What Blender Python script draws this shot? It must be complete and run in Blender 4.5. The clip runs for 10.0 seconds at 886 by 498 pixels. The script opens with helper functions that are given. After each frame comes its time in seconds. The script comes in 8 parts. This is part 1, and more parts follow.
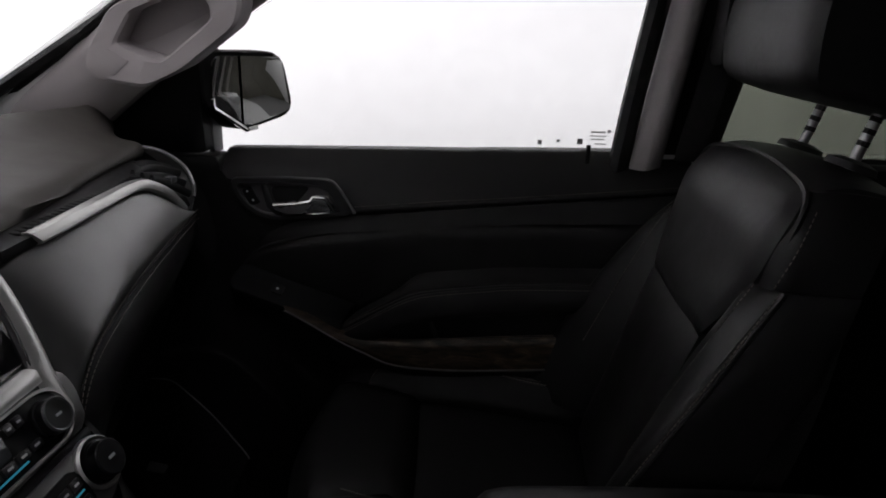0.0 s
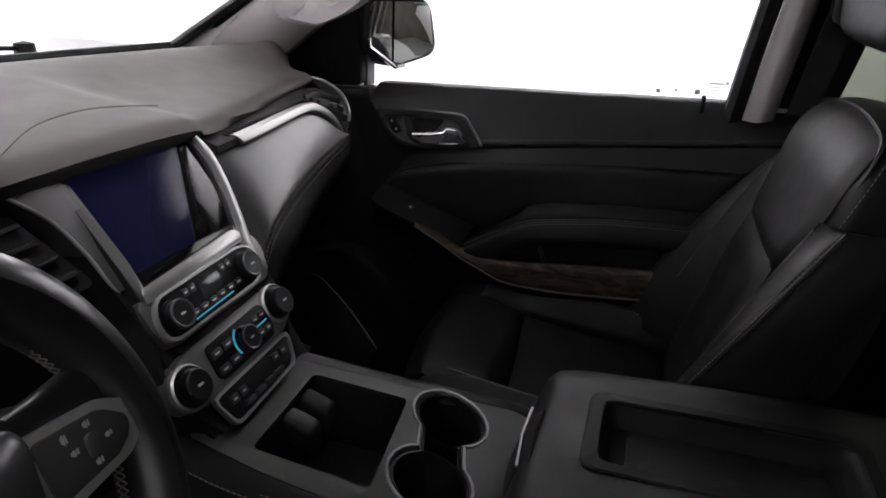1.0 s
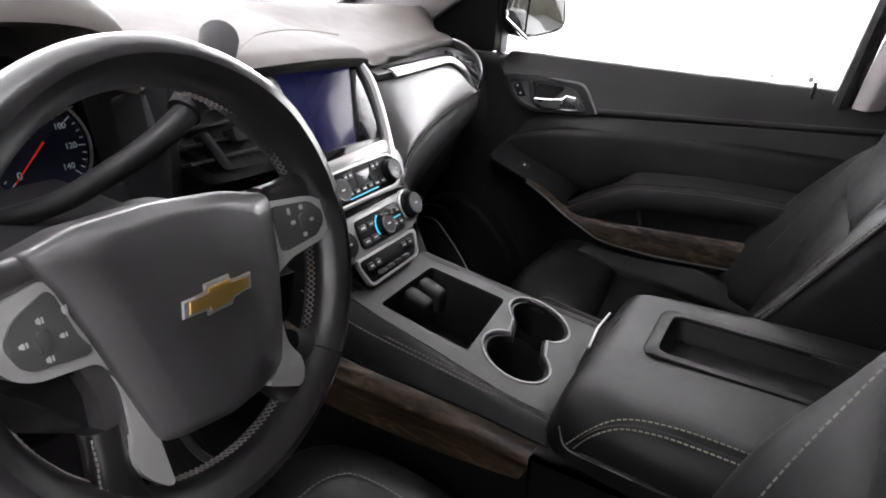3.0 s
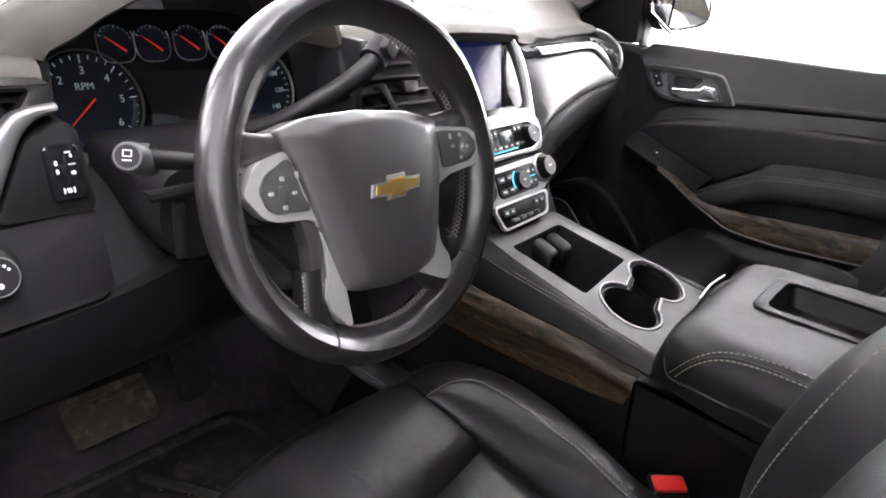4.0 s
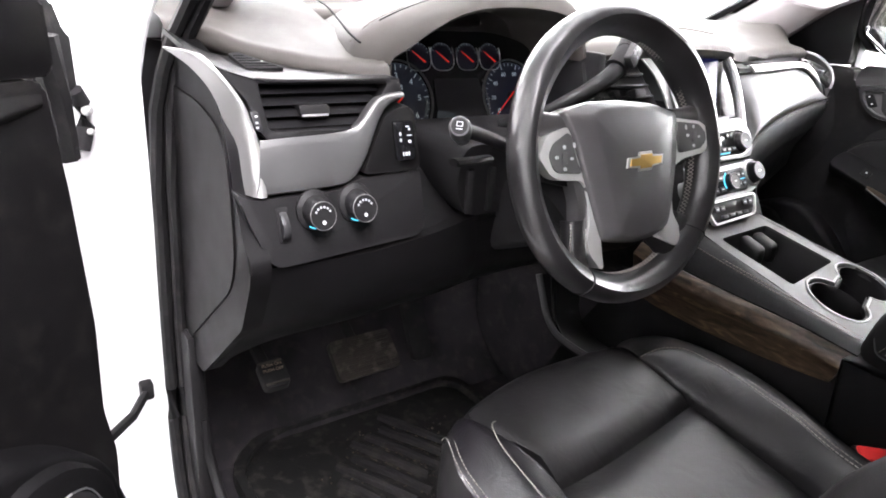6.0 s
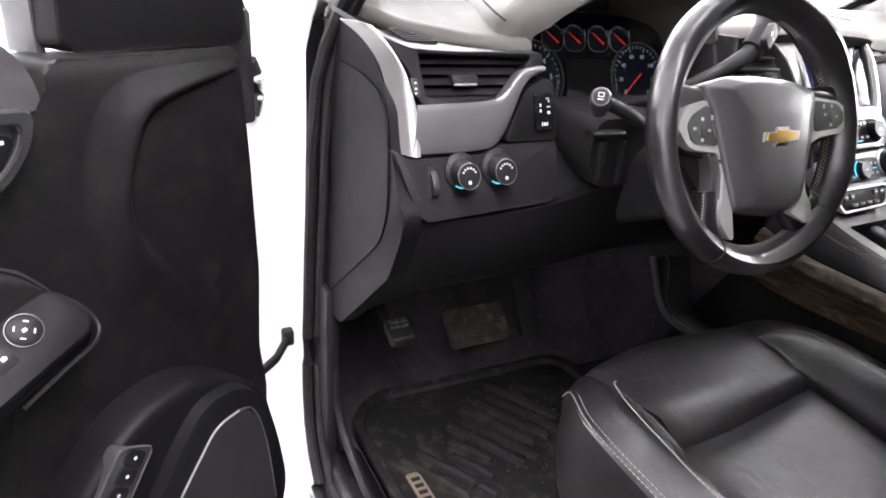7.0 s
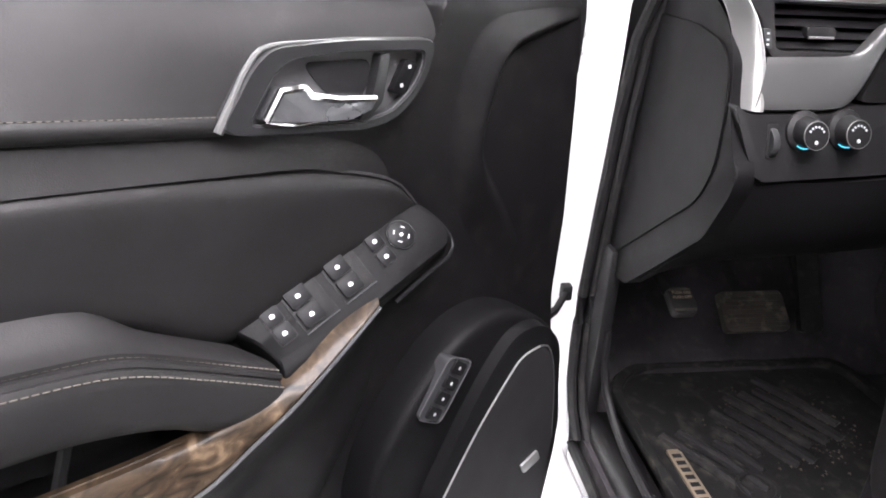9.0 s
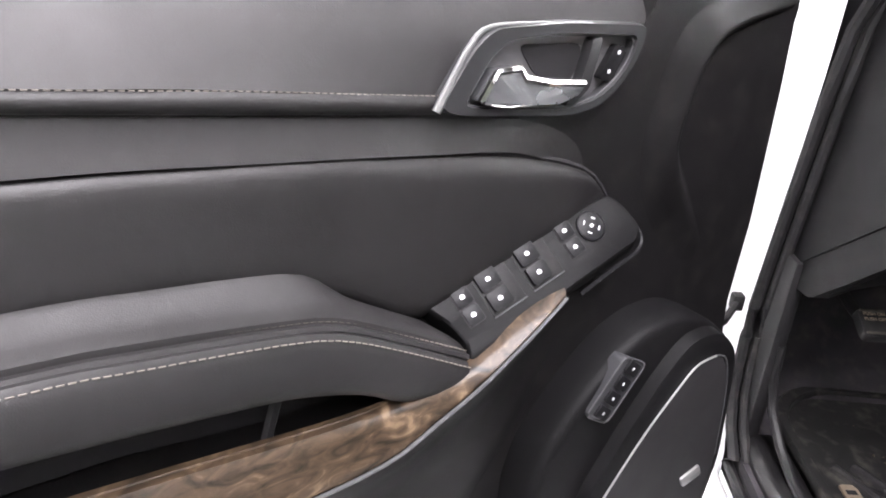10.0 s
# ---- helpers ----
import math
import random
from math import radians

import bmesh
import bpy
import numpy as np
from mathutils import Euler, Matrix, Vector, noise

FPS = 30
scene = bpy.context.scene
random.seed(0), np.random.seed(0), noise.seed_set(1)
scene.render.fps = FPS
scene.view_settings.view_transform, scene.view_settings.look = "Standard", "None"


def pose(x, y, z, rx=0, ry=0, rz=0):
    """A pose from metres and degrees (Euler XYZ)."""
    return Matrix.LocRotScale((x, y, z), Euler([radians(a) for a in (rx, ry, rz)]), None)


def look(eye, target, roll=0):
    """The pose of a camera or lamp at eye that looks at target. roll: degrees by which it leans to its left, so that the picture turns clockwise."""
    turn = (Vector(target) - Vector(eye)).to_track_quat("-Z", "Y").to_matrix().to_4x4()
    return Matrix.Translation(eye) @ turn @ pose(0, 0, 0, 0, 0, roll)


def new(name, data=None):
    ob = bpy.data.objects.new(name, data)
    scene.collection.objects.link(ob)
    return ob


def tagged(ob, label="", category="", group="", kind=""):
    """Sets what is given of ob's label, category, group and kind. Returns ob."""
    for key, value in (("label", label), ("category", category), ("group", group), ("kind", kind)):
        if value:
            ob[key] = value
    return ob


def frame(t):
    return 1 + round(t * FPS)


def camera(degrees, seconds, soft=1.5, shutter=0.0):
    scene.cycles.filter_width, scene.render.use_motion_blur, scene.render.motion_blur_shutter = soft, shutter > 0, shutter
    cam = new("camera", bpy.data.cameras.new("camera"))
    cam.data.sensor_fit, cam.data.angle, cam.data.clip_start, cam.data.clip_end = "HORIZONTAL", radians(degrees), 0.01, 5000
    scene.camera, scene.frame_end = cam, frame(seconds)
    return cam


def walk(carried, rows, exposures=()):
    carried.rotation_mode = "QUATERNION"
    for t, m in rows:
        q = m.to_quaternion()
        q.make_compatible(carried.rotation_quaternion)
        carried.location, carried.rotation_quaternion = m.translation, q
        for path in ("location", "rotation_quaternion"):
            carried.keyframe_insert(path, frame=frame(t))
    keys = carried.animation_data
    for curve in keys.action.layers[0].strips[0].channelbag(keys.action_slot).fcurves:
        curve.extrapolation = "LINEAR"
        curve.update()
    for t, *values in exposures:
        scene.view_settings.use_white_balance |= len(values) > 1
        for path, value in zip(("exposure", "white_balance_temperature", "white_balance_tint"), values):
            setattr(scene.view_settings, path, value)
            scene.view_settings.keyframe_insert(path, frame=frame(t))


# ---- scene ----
cam = camera(68.0, 10.0, soft=1.8)
PATH = [
    (0, (-0.237, -0.371, 1.527), (-0.4, 1.529, 0.924), 1.7),
    (0.5, (-0.216, -0.444, 1.534), (-0.518, 1.399, 0.819), 2.2),
    (1, (-0.178, -0.529, 1.539), (-0.713, 1.242, 0.779), 2.8),
    (1.5, (-0.146, -0.589, 1.535), (-0.736, 1.16, 0.766), 3.6),
    (2, (-0.132, -0.632, 1.526), (-0.77, 1.099, 0.753), 4.8),
    (2.2, (-0.133, -0.65, 1.518), (-0.786, 1.076, 0.746), 5.5),
    (3.3, (-0.086, -0.744, 1.485), (-1.01, 0.842, 0.69), 6.2),
    (3.5, (-0.069, -0.772, 1.474), (-1.065, 0.767, 0.676), 6.3),
    (4, (-0.03, -0.839, 1.464), (-1.166, 0.597, 0.661), 6.5),
    (4.5, (-0.011, -0.897, 1.463), (-1.278, 0.436, 0.679), 6.7),
    (5, (0.005, -0.934, 1.46), (-1.336, 0.334, 0.69), 6.4),
    (5.2, (0.013, -0.955, 1.456), (-1.353, 0.294, 0.699), 6.0),
    (6.5, (0.064, -1.099, 1.435), (-1.504, -0.12, 0.67), 4.1),
    (7, (0.078, -1.136, 1.419), (-1.546, -0.261, 0.646), 4.3),
    (7.5, (0.083, -1.159, 1.396), (-1.583, -0.384, 0.605), 3.7),
    (8, (0.082, -1.193, 1.384), (-1.625, -0.561, 0.556), 3.2),
    (8.5, (0.081, -1.234, 1.381), (-1.679, -0.767, 0.553), 3.0),
    (9, (0.075, -1.269, 1.372), (-1.718, -0.991, 0.53), 2.9),
    (9.5, (0.074, -1.297, 1.368), (-1.726, -1.218, 0.5), 2.7),
    (10, (0.069, -1.33, 1.36), (-1.728, -1.427, 0.487), 2.3),
]
EXPOSURE = [(0.0, -2.4), (0.5, -1.98), (1.0, -1.24), (1.5, -0.66), (2.0, -0.38), (3.5, 0.69), (4.0, 1.06), (5.0, 1.28), (7.0, 1.0), (8.5, 0.84), (9.5, 1.15), (10.0, 1.23)]
walk(cam, [(t, look(eye, target, roll)) for t, eye, target, roll in PATH], EXPOSURE)

# ---- world and lamps ----
world = bpy.data.worlds.new("hall_air")
world.use_nodes = True
world.node_tree.nodes["Background"].inputs[0].default_value = (0.9, 0.95, 1.0, 1)
world.node_tree.nodes["Background"].inputs[1].default_value = 0.004
scene.world = world


def lamp_panel(name, m, sx, sy, watts):
    lamp = bpy.data.lights.new(name, "AREA")
    lamp.shape, lamp.size, lamp.size_y, lamp.energy, lamp.color = "RECTANGLE", sx, sy, watts, (0.98, 0.938, 1.0)
    new(name, lamp).matrix_world = m


# unseen lamps, added: a soft panel beside the open door, lines washing the walls
lamp_panel("door_fill_light", pose(0.9, -0.9, 3.3), 2.6, 1.5, 165)
for ly in (-2.4, 0.0, 2.4):
    lamp_panel("wall_wash_light", pose(-3.2, ly, 3.3, 0, 52, 0), 0.5, 2.2, 400)
for lx in (-3.4, -0.7, 1.4):
    lamp_panel("wall_wash_light", pose(lx, 2.7, 3.3, 52), 2.6, 0.5, 330)
    lamp_panel("wall_wash_light", pose(lx, -2.7, 3.3, -52), 2.6, 0.5, 65)


# ---- materials ----
def surface(name, color, rough=0.5, metal=0.0, grain=400.0, bump=0.1, mottle=0.12, coat=0.0, dust=0.0, spec=0.5, cells=0.0, vary=0.035, coat_rough=0.08, crease=0.0):
    """A plain surface with fine relief, broad uneven tone, and dust where it has any."""
    m = bpy.data.materials.new(name)
    m.use_nodes = True
    t = m.node_tree
    b = t.nodes["Principled BSDF"]
    co = t.nodes.new("ShaderNodeTexCoord").outputs["Object"]

    def noise_at(scale, detail=3.0):
        n = t.nodes.new("ShaderNodeTexNoise")
        n.inputs["Scale"].default_value, n.inputs["Detail"].default_value = scale, detail
        t.links.new(co, n.inputs["Vector"])
        return n.outputs["Fac"]

    def ranged(value, lo, hi, low=0.3, high=0.7):
        r = t.nodes.new("ShaderNodeMapRange")
        r.inputs["From Min"].default_value, r.inputs["From Max"].default_value = low, high
        r.inputs["To Min"].default_value, r.inputs["To Max"].default_value = lo, hi
        t.links.new(value, r.inputs["Value"])
        return r.outputs["Result"]

    broad = noise_at(9.0)
    mix = t.nodes.new("ShaderNodeMix")
    mix.data_type = "RGBA"
    mix.inputs["A"].default_value = (*[c * (1 - mottle) for c in color], 1)
    mix.inputs["B"].default_value = (*[min(1, c * (1 + mottle)) for c in color], 1)
    t.links.new(ranged(broad, 0, 1), mix.inputs["Factor"])
    out = mix.outputs["Result"]
    if dust:
        d = t.nodes.new("ShaderNodeMix")
        d.data_type = "RGBA"
        d.inputs["B"].default_value = (0.22, 0.2, 0.17, 1)
        t.links.new(out, d.inputs["A"])
        t.links.new(ranged(noise_at(38.0, 8.0), 0, dust, 0.52, 0.78), d.inputs["Factor"])
        out = d.outputs["Result"]
    t.links.new(out, b.inputs["Base Color"])
    t.links.new(ranged(noise_at(26.0, 5.0), max(0.02, rough - vary), min(1, rough + vary)), b.inputs["Roughness"])
    b.inputs["Metallic"].default_value = metal
    b.inputs["Specular IOR Level"].default_value = spec
    b.inputs["Coat Weight"].default_value = coat
    b.inputs["Coat Roughness"].default_value = coat_rough
    if crease:
        # shallow folds of worked leather
        n = t.nodes.new("ShaderNodeTexNoise")
        n.inputs["Scale"].default_value, n.inputs["Detail"].default_value, n.inputs["Distortion"].default_value = 24.0, 4.0, 1.2
        t.links.new(co, n.inputs["Vector"])
        cb = t.nodes.new("ShaderNodeBump")
        cb.inputs["Strength"].default_value, cb.inputs["Distance"].default_value = crease, 0.006
        t.links.new(n.outputs["Fac"], cb.inputs["Height"])
        t.links.new(cb.outputs["Normal"], b.inputs["Normal"])
    if bump:
        bm = t.nodes.new("ShaderNodeBump")
        bm.inputs["Strength"].default_value, bm.inputs["Distance"].default_value = bump, 0.0012
        if cells:
            v = t.nodes.new("ShaderNodeTexVoronoi")
            v.inputs["Scale"].default_value = cells
            t.links.new(co, v.inputs["Vector"])
            t.links.new(v.outputs["Distance"], bm.inputs["Height"])
        else:
            t.links.new(noise_at(grain, 4.0), bm.inputs["Height"])
        if crease:
            t.links.new(cb.outputs["Normal"], bm.inputs["Normal"])
            t.links.new(cb.outputs["Normal"], b.inputs["Coat Normal"])
        t.links.new(bm.outputs["Normal"], b.inputs["Normal"])
    return m


def glowing(name, color, strength, base=(0.01, 0.01, 0.01)):
    m = bpy.data.materials.new(name)
    m.use_nodes = True
    b = m.node_tree.nodes["Principled BSDF"]
    b.inputs["Base Color"].default_value = (*base, 1)
    b.inputs["Roughness"].default_value = 0.15
    b.inputs["Emission Color"].default_value = (*color, 1)
    b.inputs["Emission Strength"].default_value = strength
    return m


def glass(name, color):
    m = bpy.data.materials.new(name)
    m.use_nodes = True
    b = m.node_tree.nodes["Principled BSDF"]
    b.inputs["Base Color"].default_value = (*color, 1)
    b.inputs["Roughness"].default_value = 0.0
    b.inputs["IOR"].default_value = 1.1
    b.inputs["Transmission Weight"].default_value = 1.0
    return m


def burl(name):
    """Dark, lacquered burl wood with clouded figure and short grain along the car."""
    m = surface(name, (0.1, 0.05, 0.02), 0.5, spec=0.2, coat=0.22, coat_rough=0.12, bump=0.0)
    t = m.node_tree
    b = t.nodes["Principled BSDF"]
    co = t.nodes.new("ShaderNodeTexCoord").outputs["Object"]
    mp = t.nodes.new("ShaderNodeMapping")
    mp.inputs["Scale"].default_value = (22, 44, 95)
    t.links.new(co, mp.inputs["Vector"])
    n = t.nodes.new("ShaderNodeTexNoise")
    n.inputs["Scale"].default_value, n.inputs["Detail"].default_value, n.inputs["Distortion"].default_value = 1.0, 9.0, 1.0
    t.links.new(mp.outputs["Vector"], n.inputs["Vector"])
    r = t.nodes.new("ShaderNodeValToRGB")
    r.color_ramp.elements[0].position, r.color_ramp.elements[0].color = 0.34, (0.009, 0.006, 0.004, 1)
    r.color_ramp.elements[1].position, r.color_ramp.elements[1].color = 0.76, (0.125, 0.088, 0.056, 1)
    e = r.color_ramp.elements.new(0.58)
    e.color = (0.046, 0.030, 0.018, 1)
    t.links.new(n.outputs["Fac"], r.inputs["Fac"])
    t.links.new(r.outputs["Color"], b.inputs["Base Color"])
    return m


LEATHER = surface("black_leather", (0.0112, 0.0105, 0.0108), 0.5, bump=0.08, cells=900, mottle=0.15, spec=0.32, crease=0.08)
LID_LEATHER = surface("smooth_lid_leather", (0.008, 0.0076, 0.0073), 0.48, bump=0.06, cells=900, mottle=0.15, spec=0.27, crease=0.06)
LEATHER_WORN = surface("worn_leather", (0.0095, 0.0088, 0.0095), 0.44, bump=0.04, cells=800, mottle=0.25, spec=0.34, vary=0.02, coat=0.22, coat_rough=0.24, crease=0.3)
# black leather again, darker: shade inside the cabin put into the colour
SHADED_SEAT_LEATHER = surface("shaded_seat_leather", (0.0074, 0.0069, 0.0072), 0.52, bump=0.08, cells=900, mottle=0.15, spec=0.27, crease=0.1)
BOLSTER_WORN = surface("creased_worn_leather", (0.0105, 0.0095, 0.0115), 0.36, bump=0.2, cells=520, mottle=0.4, spec=0.5, vary=0.06, coat=1.0, coat_rough=0.2, crease=0.3)
GLOVE = surface("shiny_dash_leather", (0.022, 0.022, 0.0225), 0.42, bump=0.0, cells=1100, mottle=0.45, spec=0.8, vary=0.015, coat=0.75, coat_rough=0.32, crease=0.03)
RIM_LEATHER = surface("rim_leather", (0.0155, 0.0146, 0.0153), 0.38, bump=0.03, cells=900, mottle=0.3, spec=0.4, vary=0.015, coat=0.85, coat_rough=0.19, crease=0.06)
COVER = surface("satin_airbag_vinyl", (0.056, 0.0535, 0.0555), 0.38, bump=0.015, cells=1200, mottle=0.1, spec=1.0, vary=0.015, coat=0.6, coat_rough=0.25)
PERFORATED = surface("perforated_leather", (0.0149, 0.0149, 0.0155), 0.45, bump=0.25, cells=420, mottle=0.15, spec=0.4)
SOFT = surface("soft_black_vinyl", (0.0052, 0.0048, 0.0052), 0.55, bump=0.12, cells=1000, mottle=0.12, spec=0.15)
# paler than the other dash vinyl: windscreen glare put into the pad's colour
PAD = surface("glare_lifted_vinyl", (0.073, 0.067, 0.0605), 0.56, bump=0.12, cells=900, mottle=0.08, dust=0.05, spec=0.35)
PLASTIC = surface("black_plastic", (0.0118, 0.0112, 0.0119), 0.5, grain=900, bump=0.15, mottle=0.12, spec=0.28)
HARD = surface("grained_plastic", (0.0048, 0.0044, 0.0047), 0.48, grain=700, bump=0.25, mottle=0.12, dust=0.03, spec=0.32)
POD_PLASTIC = surface("fine_black_plastic", (0.0045, 0.0043, 0.0046), 0.55, grain=900, bump=0.12, mottle=0.12, spec=0.11)
FACE = surface("satin_black_panel", (0.0075, 0.0072, 0.008), 0.48, grain=1200, bump=0.03, mottle=0.1, spec=0.15)
GLOSS = surface("piano_black", (0.008, 0.008, 0.009), 0.1, bump=0.0, mottle=0.1, spec=0.5)
KNOB_BLACK = surface("gloss_black_knob", (0.006, 0.006, 0.0066), 0.3, grain=900, bump=0.03, mottle=0.12, spec=0.35)
# navy backlight glow put into the dial's base colour
DIAL = surface("glow_tinted_dial", (0.014, 0.0165, 0.030), 0.4, grain=900, bump=0.03, mottle=0.12, spec=0.3)
VOID = surface("deep_black_plastic", (0.019, 0.018, 0.019), 0.7, grain=500, bump=0.1, spec=0.14)
SILVER = surface("satin_silver_paint", (0.2, 0.2, 0.2), 0.34, metal=0.7, grain=1500, bump=0.03, mottle=0.06)
WHEEL_SILVER = surface("satin_wheel_silver", (0.64, 0.645, 0.63), 0.32, metal=0.5, grain=1500, bump=0.03, mottle=0.06)
BRIGHT = surface("bright_satin_trim", (0.55, 0.55, 0.54), 0.36, metal=0.8, grain=1500, bump=0.02, mottle=0.05, vary=0.02)
GREY_TRIM = surface("dark_silver_paint", (0.085, 0.085, 0.088), 0.36, metal=0.4, grain=1500, bump=0.03, mottle=0.08)
TOP_PLATE = surface("console_grey_paint", (0.027, 0.0278, 0.0255), 0.42, metal=0.3, grain=1500, bump=0.04, mottle=0.08, dust=0.05)
BEZEL = surface("dark_grey_bezel", (0.015, 0.015, 0.0155), 0.42, grain=1200, bump=0.04, mottle=0.1, spec=0.4)
CHROME = surface("chrome", (0.8, 0.8, 0.8), 0.07, metal=1.0, bump=0.0, mottle=0.02)
GOLD = surface("gold_badge", (0.62, 0.4, 0.12), 0.32, metal=0.85, grain=900, bump=0.1)
WOOD = burl("burl_wood")
CARPET = surface("black_carpet", (0.034, 0.031, 0.034), 0.95, grain=520, bump=1.0, mottle=0.3, dust=0.12, spec=0.08)
RUBBER = surface("black_rubber", (0.0125, 0.012, 0.0125), 0.6, grain=300, bump=0.3, dust=0.1, spec=0.25)
MAT_RIDGE = surface("scuffed_rubber_ridge", (0.0135, 0.0125, 0.013), 0.5, grain=300, bump=0.3, mottle=0.35, dust=0.15, spec=0.3)
MAT_RUBBER = surface("dusty_rubber_mat", (0.013, 0.0125, 0.0125), 0.55, grain=260, bump=0.35, dust=0.24, spec=0.2)
PEDAL = surface("worn_pedal_rubber", (0.045, 0.04, 0.034), 0.6, grain=180, bump=0.5, dust=0.55, mottle=0.3, spec=0.2)
WHITE_BODY = surface("white_car_paint", (0.8, 0.8, 0.8), 0.3, bump=0.0, mottle=0.02, coat=0.6)
WHITE_WALL = surface("white_wall_paint", (0.86, 0.86, 0.85), 0.8, grain=60, bump=0.1, mottle=0.02)
HALL_FLOOR = surface("grey_floor_paint", (0.16, 0.16, 0.16), 0.45, grain=40, bump=0.05, mottle=0.06)
FABRIC = surface("grey_trim_fabric", (0.36, 0.335, 0.335), 0.9, grain=900, bump=0.4, mottle=0.08)
HEADLINER = surface("grey_headliner", (0.45, 0.44, 0.43), 0.95, grain=900, bump=0.4, mottle=0.06)
RIM_THREAD = surface("grey_brown_thread", (0.22, 0.205, 0.19), 0.8, grain=1200, bump=0.2)
THREAD = surface("pale_thread", (0.19, 0.18, 0.16), 0.8, grain=1200, bump=0.2)
DARK_THREAD = surface("brown_thread", (0.13, 0.115, 0.1), 0.8, grain=1200, bump=0.2)
LID_THREAD = surface("olive_thread", (0.24, 0.235, 0.19), 0.8, grain=1200, bump=0.2)
BUTTON = surface("button_plastic", (0.03, 0.03, 0.032), 0.32, grain=900, bump=0.1, mottle=0.1, spec=0.4)
WHEEL_PAD = surface("grey_rubber_pad", (0.085, 0.086, 0.085), 0.45, grain=900, bump=0.08, mottle=0.12, spec=0.35)
HANDLE_TRIM = surface("dark_handle_paint", (0.034, 0.034, 0.0355), 0.36, metal=0.4, grain=1500, bump=0.03, mottle=0.08)
DARK_CHROME = surface("smoked_chrome", (0.36, 0.365, 0.38), 0.26, metal=0.85, bump=0.0, mottle=0.05)
MARK = surface("white_print", (0.55, 0.56, 0.57), 0.5, bump=0.0)
LIT = glowing("lit_dial_print", (0.7, 0.85, 0.95), 0.09, (0.25, 0.27, 0.28))
CYAN = glowing("cyan_backlight", (0.1, 0.65, 0.95), 0.9)
RED = surface("red_plastic", (0.55, 0.02, 0.02), 0.35, bump=0.02)
NEEDLE = glowing("red_needle", (1.0, 0.05, 0.03), 0.14, (0.6, 0.02, 0.02))
SCREEN = glowing("blue_display", (0.05, 0.06, 0.3), 0.06, (0.01, 0.01, 0.03))
LCD = glowing("grey_display", (0.25, 0.3, 0.33), 0.02, (0.035, 0.038, 0.04))
MIRROR = surface("mirror_glass", (0.55, 0.56, 0.55), 0.01, metal=1.0, bump=0.0, mottle=0.0)
GLASS = glass("clear_glass", (0.97, 0.99, 0.98))
PRIVACY = glass("dark_tinted_glass", (0.13, 0.145, 0.115))
DEBRIS = surface("dry_dirt", (0.085, 0.066, 0.045), 0.95, grain=200, bump=0.4, mottle=0.4)
PANELWALL = surface("beige_shutter", (0.06, 0.056, 0.043), 0.6, grain=40, bump=0.1, mottle=0.08)
BRASS = surface("tan_brushed_plate", (0.34, 0.27, 0.2), 0.4, metal=0.5, grain=300, bump=0.1)
STICKER = surface("grey_sticker_print", (0.5, 0.5, 0.5), 0.6, bump=0.0)


# ---- builders ----
def part(name, bm, material, parent=None, label="", sharp=38.0):
    bmesh.ops.recalc_face_normals(bm, faces=bm.faces)
    me = bpy.data.meshes.new(name)
    bm.to_mesh(me)
    bm.free()
    me.materials.append(material)
    me.polygons.foreach_set("use_smooth", [True] * len(me.polygons))
    me.set_sharp_from_angle(angle=radians(sharp))
    ob = new(name, me)
    ob.parent = parent
    if label:
        tagged(ob, label)
    return ob


def thing(name, label, category, group="", kind=""):
    return tagged(new(name), label, category, group, kind)


def basis(o, a, b, c):
    return Matrix(((a[0], b[0], c[0], o[0]), (a[1], b[1], c[1], o[1]), (a[2], b[2], c[2], o[2]), (0, 0, 0, 1)))


def join(*bms):
    out = bmesh.new()
    for b in bms:
        me = bpy.data.meshes.new("joined")
        b.to_mesh(me)
        b.free()
        out.from_mesh(me)
        bpy.data.meshes.remove(me)
    return out


def spline(pts, n, closed=False):
    """n points on a smooth curve through pts, evenly spaced along it."""
    p = [Vector(q) for q in pts]
    k = len(p)
    if k == 2:
        return [p[0].lerp(p[1], i / (n - 1)) for i in range(n)]
    dense = []
    for i in range(k if closed else k - 1):
        a, b, c, e = (p[(i + j) % k] if closed else p[min(max(i + j, 0), k - 1)] for j in (-1, 0, 1, 2))
        for s in range(12):
            t = s / 12
            dense.append(0.5 * (2 * b + (c - a) * t + (2 * a - 5 * b + 4 * c - e) * t * t + (3 * b - a - 3 * c + e) * t ** 3))
    dense.append(p[0] if closed else p[-1])
    return even(dense, n, closed)


def even(dense, n, closed=False):
    dense = [Vector(q) for q in dense]
    cum = [0.0]
    for a, b in zip(dense, dense[1:]):
        cum.append(cum[-1] + (b - a).length)
    out, j = [], 0
    for i in range(n):
        want = cum[-1] * i / (n if closed else n - 1)
        while j < len(cum) - 2 and cum[j + 1] < want:
            j += 1
        span = cum[j + 1] - cum[j]
        out.append(dense[j].lerp(dense[j + 1], (want - cum[j]) / span if span else 0))
    return out


def fillet(pts, r, n=4):
    """A flat outline with its corners rounded."""
    pts = [Vector((*q[:2], 0)) for q in pts]
    out = []
    for i, p in enumerate(pts):
        a, b = pts[i - 1] - p, pts[(i + 1) % len(pts)] - p
        k = min(r, a.length * 0.45, b.length * 0.45)
        s, e = p + a.normalized() * k, p + b.normalized() * k
        for j in range(n + 1):
            t = j / n
            out.append(((1 - t) ** 2 * s + 2 * t * (1 - t) * p + t * t * e)[:2])
    return out


